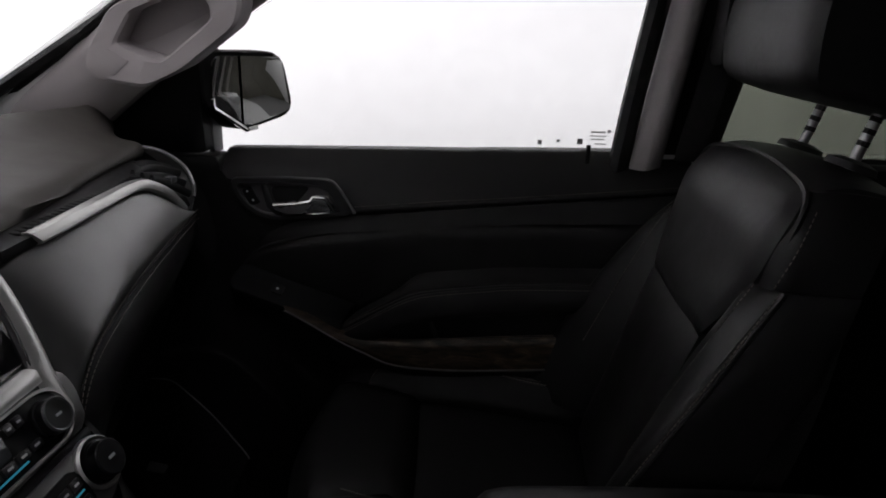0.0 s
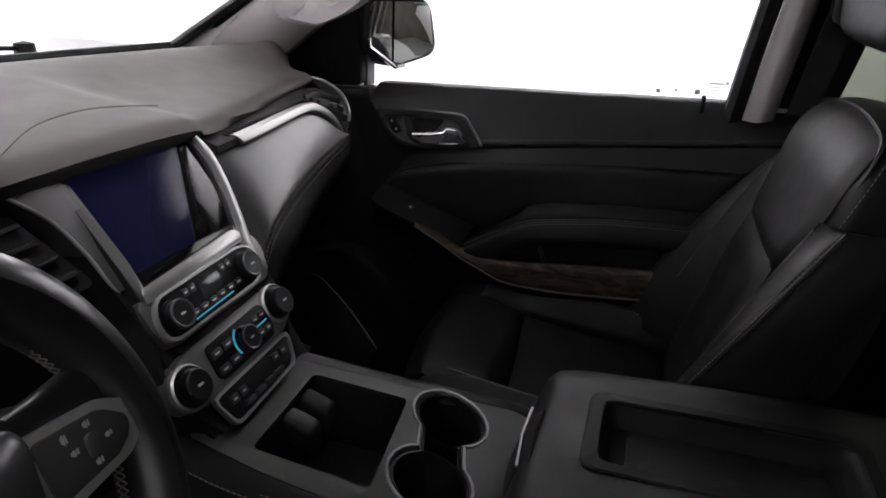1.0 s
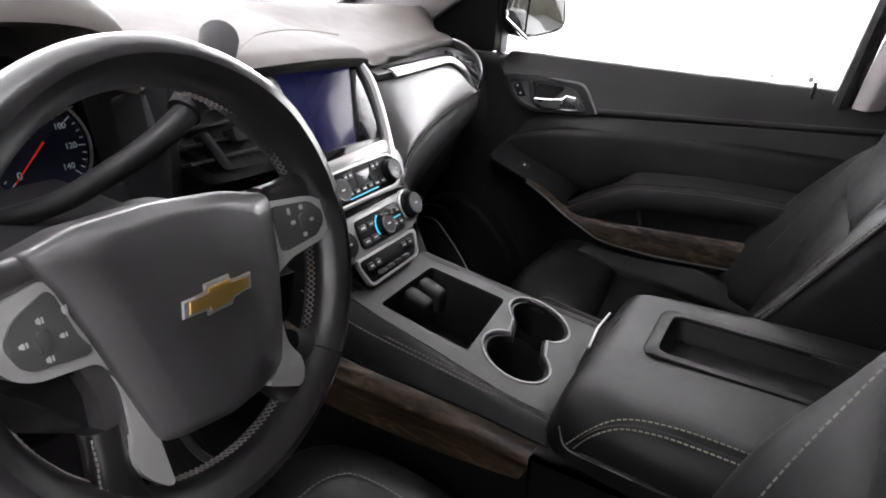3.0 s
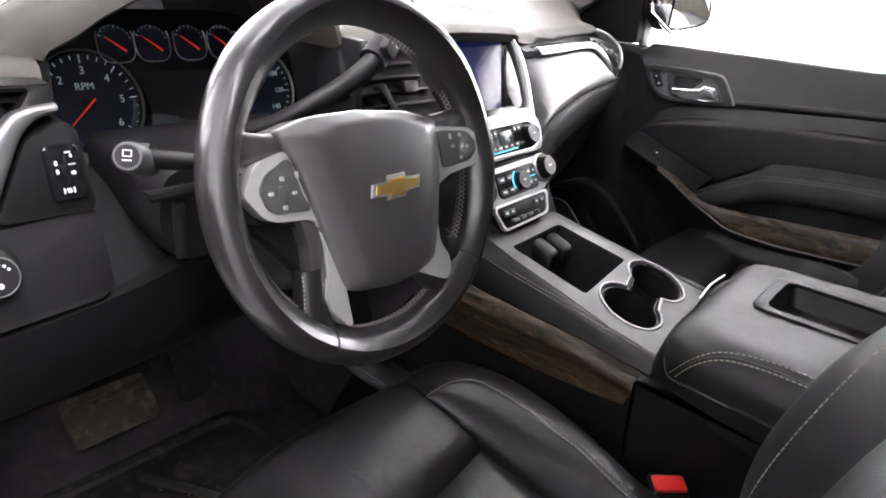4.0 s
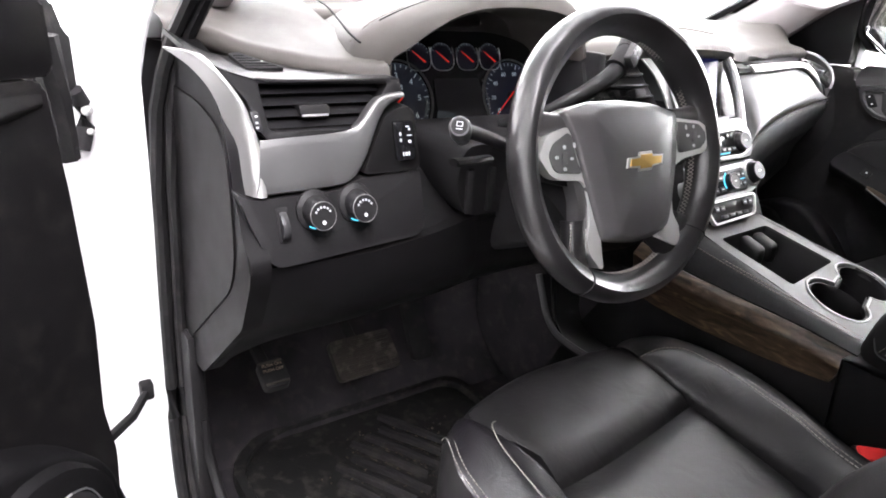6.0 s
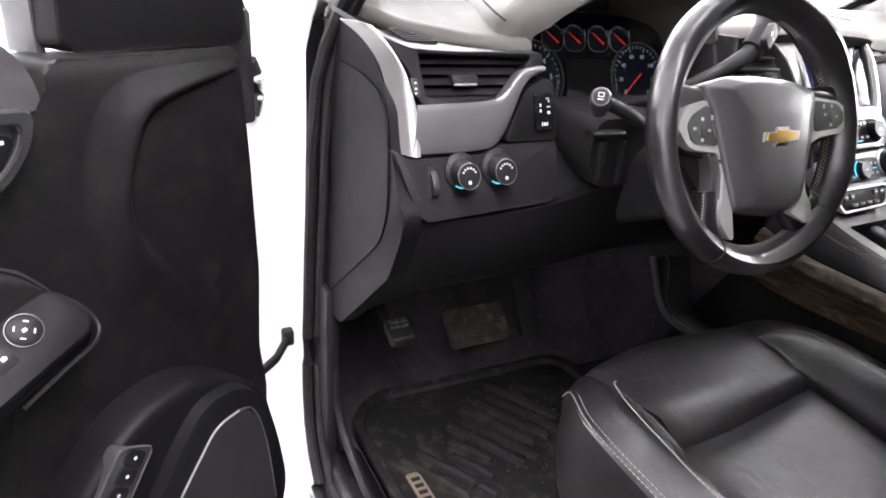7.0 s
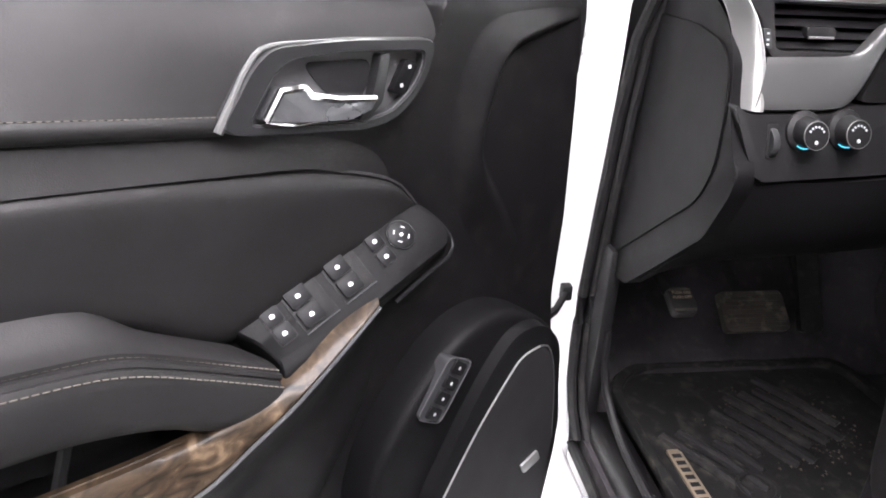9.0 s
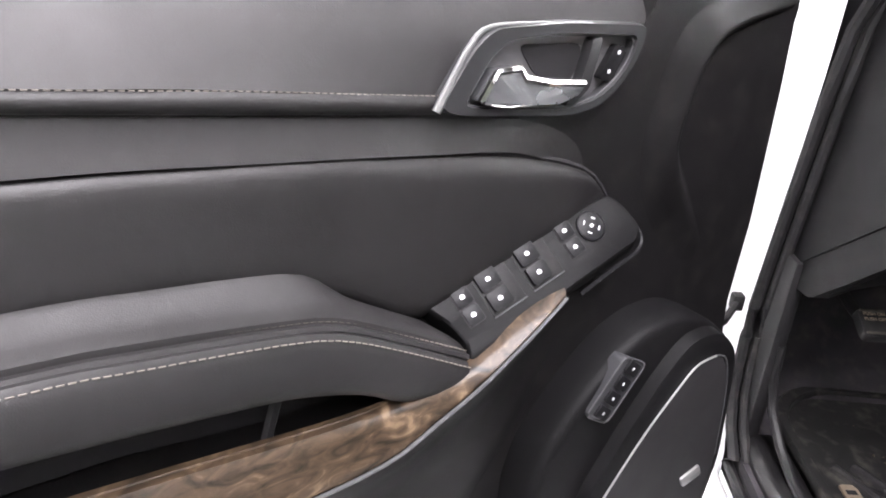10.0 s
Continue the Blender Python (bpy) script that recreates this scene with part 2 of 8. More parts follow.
def slab(outline, w0, w1, m, bevel=0.002, seg=2):
    """A flat outline given depth from w0 to w1 along m's third axis, its upper rim rounded."""
    bm = bmesh.new()
    lo = [bm.verts.new(m @ Vector((q[0], q[1], w0))) for q in outline]
    hi = [bm.verts.new(m @ Vector((q[0], q[1], w1))) for q in outline]
    bm.faces.new(lo)
    top = bm.faces.new(hi)
    for i in range(len(lo)):
        bm.faces.new((lo[i - 1], lo[i], hi[i], hi[i - 1]))
    if bevel:
        bmesh.ops.bevel(bm, geom=list(top.edges), offset=bevel, segments=seg, profile=0.5, affect="EDGES", clamp_overlap=True)
    return bm


def loft(rings, closed=True, caps=True, wrap=False):
    """A skin over rings of equally many points."""
    bm = bmesh.new()
    vs = [[bm.verts.new(p) for p in ring] for ring in rings]
    pairs = list(zip(vs, vs[1:])) + ([(vs[-1], vs[0])] if wrap else [])
    for a, b in pairs:
        for i in range(0 if closed else 1, len(a)):
            bm.faces.new((a[i - 1], a[i], b[i], b[i - 1]))
    if caps and closed and not wrap:
        bm.faces.new(vs[0])
        bm.faces.new(vs[-1])
    return bm


def hoop(outer, inner, w0, w1, m, n=64, lift=0.0):
    """A flat frame between two outlines, with depth."""
    o, i = even([(*q[:2], 0) for q in outer] + [(*outer[0][:2], 0)], n, True), even([(*q[:2], 0) for q in inner] + [(*inner[0][:2], 0)], n, True)
    rings = [[m @ Vector((p.x, p.y, w)) for p in ring] for ring, w in ((o, w0), (o, w1 - 0.001), (o_in(o, i, 0.12), w1 + lift), (o_in(o, i, 0.88), w1 + lift), (i, w1 - 0.001), (i, w0))]
    return loft(rings, wrap=True)


def o_in(a, b, t):
    return [p.lerp(q, t) for p, q in zip(a, b)]


def tube(pts, r, n=8, closed=False, taper=None, flat=1.0, up=(0, 0, 1)):
    """A round bar along pts; taper: factors of r from end to end; flat: depth against width."""
    pts = [Vector(p) for p in pts]
    rings = []
    for i, p in enumerate(pts):
        a, b = (pts[i - 1], pts[(i + 1) % len(pts)]) if closed else (pts[max(i - 1, 0)], pts[min(i + 1, len(pts) - 1)])
        d = (b - a).normalized()
        side = d.cross(Vector(up))
        side = side.normalized() if side.length > 1e-4 else d.orthogonal().normalized()
        top = side.cross(d)
        k = r * (taper[0] + (taper[1] - taper[0]) * i / (len(pts) - 1) if taper else 1)
        rings.append([p + k * (math.cos(t) * side + flat * math.sin(t) * top) for t in (2 * math.pi * j / n for j in range(n))])
    return loft(rings, wrap=closed)


def lathe(profile, m, n=28, ring=False):
    """Turned round m's third axis: profile of (radius, height)."""
    rings = [[m @ Vector((r * math.cos(t), r * math.sin(t), h)) for t in (2 * math.pi * j / n for j in range(n))] for r, h in profile]
    return loft(rings, wrap=ring)


def quilt(curves, out, puff, thick, nu=24, nv=12, power=4):
    """An upholstered panel through curves that run side by side, swelling towards out and closed behind."""
    rows = [spline(c, nu) for c in curves]
    cols = [spline([r[i] for r in rows], nv) for i in range(nu)]
    out = Vector(out).normalized()
    bm = bmesh.new()
    front, back = [], []
    for i in range(nu):
        f, b = [], []
        for j in range(nv):
            u, v = 2 * i / (nu - 1) - 1, 2 * j / (nv - 1) - 1
            p = cols[i][j]
            f.append(bm.verts.new(p + out * puff * (1 - abs(u) ** power) ** 0.6 * (1 - abs(v) ** power) ** 0.6))
            b.append(bm.verts.new(p - out * thick))
        front.append(f)
        back.append(b)
    for i in range(1, nu):
        for j in range(1, nv):
            bm.faces.new((front[i - 1][j - 1], front[i][j - 1], front[i][j], front[i - 1][j]))
            bm.faces.new((back[i - 1][j - 1], back[i - 1][j], back[i][j], back[i][j - 1]))
    for g, h in ((front, back),):
        for i in range(1, nu):
            bm.faces.new((g[i - 1][0], h[i - 1][0], h[i][0], g[i][0]))
            bm.faces.new((g[i][-1], h[i][-1], h[i - 1][-1], g[i - 1][-1]))
        for j in range(1, nv):
            bm.faces.new((g[0][j], h[0][j], h[0][j - 1], g[0][j - 1]))
            bm.faces.new((g[-1][j - 1], h[-1][j - 1], h[-1][j], g[-1][j]))
    return bm


def box(lo, hi, m=Matrix(), bevel=0.004, seg=2):
    bm = bmesh.new()
    bmesh.ops.create_cube(bm, size=1)
    for v in bm.verts:
        v.co = m @ Vector([lo[k] + (v.co[k] + 0.5) * (hi[k] - lo[k]) for k in range(3)])
    if bevel:
        bmesh.ops.bevel(bm, geom=list(bm.edges), offset=bevel, segments=seg, profile=0.5, affect="EDGES", clamp_overlap=True)
    return bm


def stitches(pts, step=0.0055, long=0.0038, r=0.0006, n=None):
    """A row of short thread bars along a curve."""
    line = spline(pts, 40)
    length = sum((b - a).length for a, b in zip(line, line[1:]))
    n = n or max(3, int(length / step))
    marks = even(line, n)
    verts, faces = [], []
    for a, b in zip(marks, marks[1:]):
        d = (b - a).normalized()
        s = d.orthogonal().normalized()
        t = d.cross(s)
        e = a + d * min(long, (b - a).length * 0.75)
        k = len(verts)
        for c in (a, e):
            verts += [c + r * (x * s + y * t) for x, y in ((1, 0), (0, 1), (-1, 0), (0, -1))]
        faces += [(k + i, k + (i + 1) % 4, k + 4 + (i + 1) % 4, k + 4 + i) for i in range(4)]
        faces += [(k, k + 1, k + 2, k + 3), (k + 4, k + 5, k + 6, k + 7)]
    me = bpy.data.meshes.new("thread")
    me.from_pydata([tuple(v) for v in verts], [], faces)
    bm = bmesh.new()
    bm.from_mesh(me)
    bpy.data.meshes.remove(me)
    return bm


def rect(x0, y0, x1, y1):
    return [(x0, y0), (x1, y0), (x1, y1), (x0, y1)]


def disc(x, y, r, n=24):
    return [(x + r * math.cos(2 * math.pi * i / n), y + r * math.sin(2 * math.pi * i / n)) for i in range(n)]


def words(text, size, m, parent, material, name="lettering"):
    """Raised print of the built-in font, centred at m's origin in its first two axes."""
    cu = bpy.data.curves.new(name, "FONT")
    cu.body, cu.size, cu.align_x, cu.align_y, cu.extrude = text, size, "CENTER", "CENTER", 0.0002
    ob = bpy.data.objects.new(name, cu)
    me = bpy.data.meshes.new_from_object(ob)
    bpy.data.objects.remove(ob)
    bpy.data.curves.remove(cu)
    me.transform(m)
    if m.determinant() < 0:
        me.flip_normals()
    me.materials.clear()
    me.materials.append(material)
    out = new(name, me)
    out.parent = parent
    return out


UP = Vector((0, 0, 1))

# ---- the hall ----
def wall(name, lo, hi, material):
    return tagged(part(name, box(lo, hi, bevel=0), material), kind="structure")


wall("ground", (-5.2, -4.7, -0.12), (5.7, 4.7, 0.0), HALL_FLOOR)
wall("wall_north", (-5.2, 4.5, 0.0), (5.7, 4.7, 3.4), WHITE_WALL)
wall("wall_south", (-5.2, -4.7, 0.0), (5.7, -4.5, 3.4), WHITE_WALL)
wall("wall_west", (-5.2, -4.5, 0.0), (-5.0, 4.5, 3.4), WHITE_WALL)
wall("wall_east", (5.5, -4.5, 0.0), (5.7, 4.5, 3.4), PANELWALL)
wall("ceiling", (-5.2, -4.7, 3.4), (5.7, 4.7, 3.5), WHITE_WALL)
shutter = thing("roller_shutter", "beige panelled shutter on the rear wall of the hall", "shutter")
for i in range(6):
    part("panel", box((5.42, -1.2 + i * 0.92, 0.02), (5.49, -0.32 + i * 0.92, 3.1), bevel=0.02), PANELWALL, shutter)

# ---- white car body round the cabin ----
body = thing("vehicle_shell", "white sport utility body with its driver's door open", "car")


def plan(points, z0, z1, lean=0.0):
    return loft([[(x + lean * (z - z0), y, z) for x, y in points] for z in (z0, z1)])


post = [(-0.872, -0.869), (-0.893, -0.882), (-0.898, -0.965), (-0.925, -1.0), (-1.7, -1.0), (-1.7, -0.9), (-0.97, -0.857)]
part("hinge_pillar", loft([[(x + (dx if x > -1.5 else 0), y, z) for x, y in post] for z, dx in ((0.42, 0.04), (0.55, 0.02), (0.62, -0.008), (0.70, -0.030), (0.80, -0.038), (0.90, -0.030), (1.0, -0.020), (1.1, -0.010), (1.2, -0.002), (1.36, 0.0))]), WHITE_BODY, body, "", 60)
part("hinge_pillar", plan([(-0.85, 0.84), (-0.92, 0.98), (-1.7, 1.0), (-1.7, 0.85), (-0.95, 0.82)], 0.42, 1.36), WHITE_BODY, body)
part("pillar_skin", quilt([[(-0.912, -0.874, 1.08), (-0.894, -0.875, 1.17), (-0.884, -0.876, 1.23), (-0.876, -0.870, 1.31), (-0.818, -0.846, 1.42), (-0.60, -0.78, 1.56), (-0.32, -0.715, 1.77)], [(-0.94, -0.93, 1.08), (-0.922, -0.93, 1.17), (-0.912, -0.93, 1.23), (-0.905, -0.92, 1.31), (-0.875, -0.90, 1.44), (-0.68, -0.84, 1.58), (-0.38, -0.76, 1.79)], [(-1.02, -0.985, 1.08), (-1.01, -0.985, 1.17), (-1.0, -0.985, 1.23), (-0.99, -0.97, 1.35), (-0.96, -0.93, 1.45), (-0.76, -0.86, 1.60), (-0.45, -0.78, 1.80)]], (0.4, -1, 0.2), 0.0, 0.004, 30, 12), WHITE_BODY, body)
for side in (-1, 1):
    part("windscreen_pillar", tube(spline([(-1.2, side * 0.78, 1.36), (-0.92, side * 0.745, 1.52), (-0.6, side * 0.69, 1.7), (-0.3, side * 0.66, 1.83)], 12), 0.045, 10), WHITE_BODY, body)
    part("sill", box((-0.95, side * 0.87 - (0.13 if side < 0 else 0), 0.36), (2.6, side * 0.87 + (0.13 if side > 0 else 0), 0.525), bevel=0.03, seg=4), WHITE_BODY, body)
    part("rear_side", box((0.08, side * 0.93 - 0.07, 0.5), (2.6, side * 0.93 + 0.07, 1.34), bevel=0.02), WHITE_BODY, body)
    part("roof_rail", box((-0.35, side * 0.68 - 0.05, 1.72), (2.6, side * 0.68 + 0.05, 1.84), bevel=0.03), WHITE_BODY, body)
    for x in (0.95, 2.3):
        part("side_pillar", plan([(x, side * 0.78), (x + 0.14, side * 0.78), (x + 0.14, side * 0.88), (x, side * 0.88)], 1.3, 1.78), WHITE_BODY, body)
part("roof", box((-0.42, -0.72, 1.83), (2.7, 0.72, 1.88), bevel=0.02), WHITE_BODY, body)
part("rear_gate", box((2.55, -0.9, 0.5), (2.65, 0.9, 1.3), bevel=0.02), WHITE_BODY, body)
part("bonnet", quilt([[(-2.4, -0.9, 1.05), (-2.4, 0.0, 1.12), (-2.4, 0.9, 1.05)], [(-1.8, -0.92, 1.16), (-1.8, 0.0, 1.22), (-1.8, 0.92, 1.16)], [(-1.32, -0.92, 1.24), (-1.32, 0.0, 1.28), (-1.32, 0.92, 1.24)]], UP, 0.01, 0.05), WHITE_BODY, body)
part("bulkhead", box((-1.3, -0.85, 0.5), (-1.2, 0.85, 1.36), bevel=0), VOID, body)

ws = thing("windscreen", "clear curved windscreen with a black printed border", "windscreen")
W_LOW, W_MID, W_TOP = [[(-1.2, -0.72, 1.375), (-1.26, 0, 1.375), (-1.2, 0.72, 1.375)], [(-0.8, -0.69, 1.6), (-0.86, 0, 1.6), (-0.8, 0.69, 1.6)], [(-0.4, -0.64, 1.83), (-0.45, 0, 1.83), (-0.4, 0.64, 1.83)]]
g = part("glass", quilt([W_LOW, W_MID, W_TOP], (-0.5, 0, 1), 0.0, 0.004), GLASS, ws)
g.visible_shadow = False
part("border", tube(spline([(x, y, z + 0.002) for x, y, z in W_LOW], 24), 0.012, 6), RUBBER, ws)
for k in (0, 2):
    part("border", tube(spline([(c[k][0], c[k][1], c[k][2]) for c in (W_LOW, W_MID, W_TOP)], 16), 0.012, 6), RUBBER, ws)
for side in (-1, 1):
    for x0, x1 in ((0.1, 0.95), (1.1, 2.3)):
        win = thing("rear_side_window", "dark tinted rear side window with black rubber frame", "window", "rear side windows")
        g = part("pane", box((x0, side * 0.84 - 0.003, 1.34), (x1, side * 0.84 + 0.003, 1.74), bevel=0), PRIVACY, win)
        g.visible_shadow = False
        part("frame", tube([(x0, side * 0.84, 1.34), (x1, side * 0.84, 1.34), (x1, side * 0.80, 1.74), (x0, side * 0.80, 1.74)], 0.014, 6, closed=True), RUBBER, win)
rw = thing("rear_window", "dark tinted rear window with black rubber frame", "window")
g = part("pane", box((2.58, -0.75, 1.3), (2.59, 0.75, 1.8), bevel=0), PRIVACY, rw)
g.visible_shadow = False
part("frame", tube([(2.58, -0.75, 1.3), (2.58, 0.75, 1.3), (2.58, 0.75, 1.8), (2.58, -0.75, 1.8)], 0.014, 6, closed=True), RUBBER, rw)

headliner = tagged(part("headliner", quilt([[(-0.42, -0.64, 1.80), (-0.45, 0, 1.82), (-0.42, 0.64, 1.80)], [(0.8, -0.66, 1.80), (0.8, 0, 1.83), (0.8, 0.66, 1.80)], [(2.5, -0.66, 1.78), (2.5, 0, 1.80), (2.5, 0.66, 1.78)]], (0, 0, -1), 0.0, 0.012), HEADLINER), "light grey fabric headliner under the roof", "headliner", kind="structure")

# floor of the cabin
tagged(part("floor", box((-1.2, -0.86, 0.5), (2.55, 0.86, 0.575), bevel=0), CARPET), "black carpeted cabin floor", "floor", kind="structure")
toe = thing("toe_board", "black carpeted slope in front of the pedals", "carpet", kind="structure")
part("carpet", quilt([[(-0.95, -0.86, 0.57), (-0.95, -0.5, 0.57), (-0.95, 0.86, 0.57)], [(-1.06, -0.86, 0.66), (-1.06, -0.5, 0.66), (-1.06, 0.86, 0.66)], [(-1.2, -0.86, 0.92), (-1.2, -0.5, 0.92), (-1.2, 0.86, 0.92)]], (1, 0, 0.8), 0.01, 0.03), CARPET, toe)
for side, nm in ((-1, "driver"), (1, "passenger")):
    kick = thing("kick_panel", "black plastic side panel beside the footwell", "trim panel", "kick panels")
    part("panel", box((-1.15, side * 0.835 - 0.012, 0.56), (-0.845, side * 0.835 + 0.012, 0.93), bevel=0.006), PLASTIC, kick)
    part("sill_cover", box((-0.86, side * 0.815 - 0.035, 0.52), (0.9, side * 0.815 + 0.035, 0.6), bevel=0.02, seg=4), HARD, kick)
    part("sill_lip", tube(spline([(-0.85, side * 0.83, 0.78), (-0.845, side * 0.826, 0.70), (-0.81, side * 0.82, 0.645), (-0.74, side * 0.815, 0.612), (-0.6, side * 0.815, 0.604), (0.4, side * 0.815, 0.604)], 24), 0.008, 8), PLASTIC, kick)

seal = thing("door_seal", "black rubber seal round the driver's door opening", "door seal")
seal_line = [(-0.30, -0.70, 1.76), (-0.58, -0.768, 1.55), (-0.79, -0.822, 1.405), (-0.855, -0.852, 1.29), (-0.866, -0.860, 1.2), (-0.876, -0.861, 1.1), (-0.886, -0.862, 1.0), (-0.896, -0.862, 0.90), (-0.903, -0.863, 0.80), (-0.896, -0.865, 0.70), (-0.872, -0.867, 0.625), (-0.81, -0.869, 0.567), (-0.68, -0.87, 0.542), (0.9, -0.87, 0.535)]
part("outer_lip", tube(spline(seal_line, 60), 0.0095, 8), RUBBER, seal)
part("inner_lip", tube(spline([(x + 0.01, y + 0.017, z + 0.006) for x, y, z in seal_line], 60), 0.0085, 8), RUBBER, seal)

# pillars inside
for side in (-1, 1):
    pil = thing("pillar_trim", "grey fabric-covered windscreen pillar trim", "pillar trim", "pillar trims")
    lo = [(-1.16, side * 0.745, 1.37), (-0.985, side * 0.71, 1.475), (-0.855, side * 0.68, 1.56), (-0.62, side * 0.645, 1.70), (-0.45, side * 0.63, 1.80)]
    hi = [(-0.965, side * 0.755, 1.355), (-0.85, side * 0.725, 1.435), (-0.735, side * 0.705, 1.51), (-0.5, side * 0.675, 1.66), (-0.3, side * 0.66, 1.79)]
    part("cover", quilt([lo, [tuple((Vector(a) + Vector(b)) / 2 + Vector((0, -side * 0.012, 0))) for a, b in zip(lo, hi)], hi], (0.3, -side, 0.2), 0.012, 0.03), FABRIC, pil)
    part("glass_edge", tube(spline([(x - 0.012, y, z + 0.004) for x, y, z in lo], 20), 0.007, 6), RUBBER, pil)

grab = thing("grab_handle", "grey plastic grab handle on the windscreen pillar", "grab handle")
gm = basis((-0.80, 0.645, 1.49), Vector((0.866, -0.03, 0.45)).normalized(), Vector((-0.47, 0.08, 0.87)).normalized(), Vector((0.1, -0.95, -0.1)).normalized())
plate = fillet([(-0.088, 0.026), (-0.077, 0.003), (-0.012, -0.042), (0.059, -0.046), (0.17, -0.029), (0.195, -0.001), (0.20, 0.07), (0.0, 0.085), (-0.06, 0.055)], 0.015)
hollow = fillet([(-0.022, 0.036), (0.004, 0.006), (0.034, -0.020), (0.137, -0.003), (0.146, 0.021), (0.12, 0.052), (0.03, 0.064)], 0.01)
part("base", hoop(plate, hollow, -0.035, 0.024, gm, 96, 0.004), FABRIC, grab)
part("recess", slab(plate, -0.040, -0.032, gm, 0.0), FABRIC, grab)
part("screw_cover", slab(fillet([(-0.072, 0.024), (-0.036, 0.036), (-0.012, 0.004), (-0.046, -0.004)], 0.003), 0.024, 0.0295, gm, 0.001), FABRIC, grab)

bp = thing("centre_pillar", "pillar between the side doors with grey upper trim", "pillar")
part("upper_trim", quilt([[(-0.016, 0.785, 1.325), (0.0, 0.76, 1.45), (0.015, 0.73, 1.60), (0.025, 0.70, 1.78)], [(0.008, 0.768, 1.325), (0.022, 0.743, 1.45), (0.038, 0.713, 1.60), (0.048, 0.683, 1.78)], [(0.035, 0.78, 1.33), (0.047, 0.755, 1.45), (0.060, 0.725, 1.60), (0.070, 0.695, 1.78)]], (0, -1, 0), 0.012, 0.05), FABRIC, bp)
part("lower_trim", box((0.11, 0.76, 0.55), (0.2, 0.83, 1.325), bevel=0.02), PLASTIC, bp)
part("outer_post", plan([(0.0, 0.80), (0.14, 0.80), (0.14, 0.92), (0.0, 0.92)], 0.5, 1.36), WHITE_BODY, bp)
part("outer_post", loft([[(x + k * 0.06, y - k * 0.11, z) for x, y in ((-0.012, 0.80), (0.13, 0.80), (0.13, 0.86), (-0.012, 0.86))] for k, z in ((0, 1.35), (1, 1.79))]), VOID, bp)
part("door_seal", tube(spline([(-0.036, 0.80, 1.30), (-0.022, 0.778, 1.45), (-0.006, 0.748, 1.60), (0.012, 0.713, 1.77)], 14), 0.018, 8), RUBBER, bp)
part("belt_strap", quilt([[(0.045, 0.735, 1.35), (0.075, 0.7, 1.6), (0.08, 0.67, 1.75)], [(0.09, 0.735, 1.35), (0.12, 0.7, 1.6), (0.125, 0.67, 1.75)]], (0, -1, 0), 0.0, 0.002), RUBBER, bp)
part("belt_guide", box((0.07, 0.66, 1.5), (0.14, 0.72, 1.66), bevel=0.015), VOID, bp)
bpd = thing("centre_pillar", "pillar between the side doors on the driver's side", "pillar")
part("trim", box((0.12, -0.83, 0.55), (0.26, -0.74, 1.32), bevel=0.02), PLASTIC, bpd)
part("outer_post", plan([(0.12, -0.92), (0.28, -0.92), (0.28, -0.8), (0.12, -0.8)], 0.5, 1.36), WHITE_BODY, bpd)
part("upper_post", loft([[(x + k * 0.06, y + k * 0.13, z) for x, y in ((0.12, -0.86), (0.28, -0.86), (0.28, -0.78), (0.12, -0.78))] for k, z in ((0, 1.35), (1, 1.79))]), FABRIC, bpd)

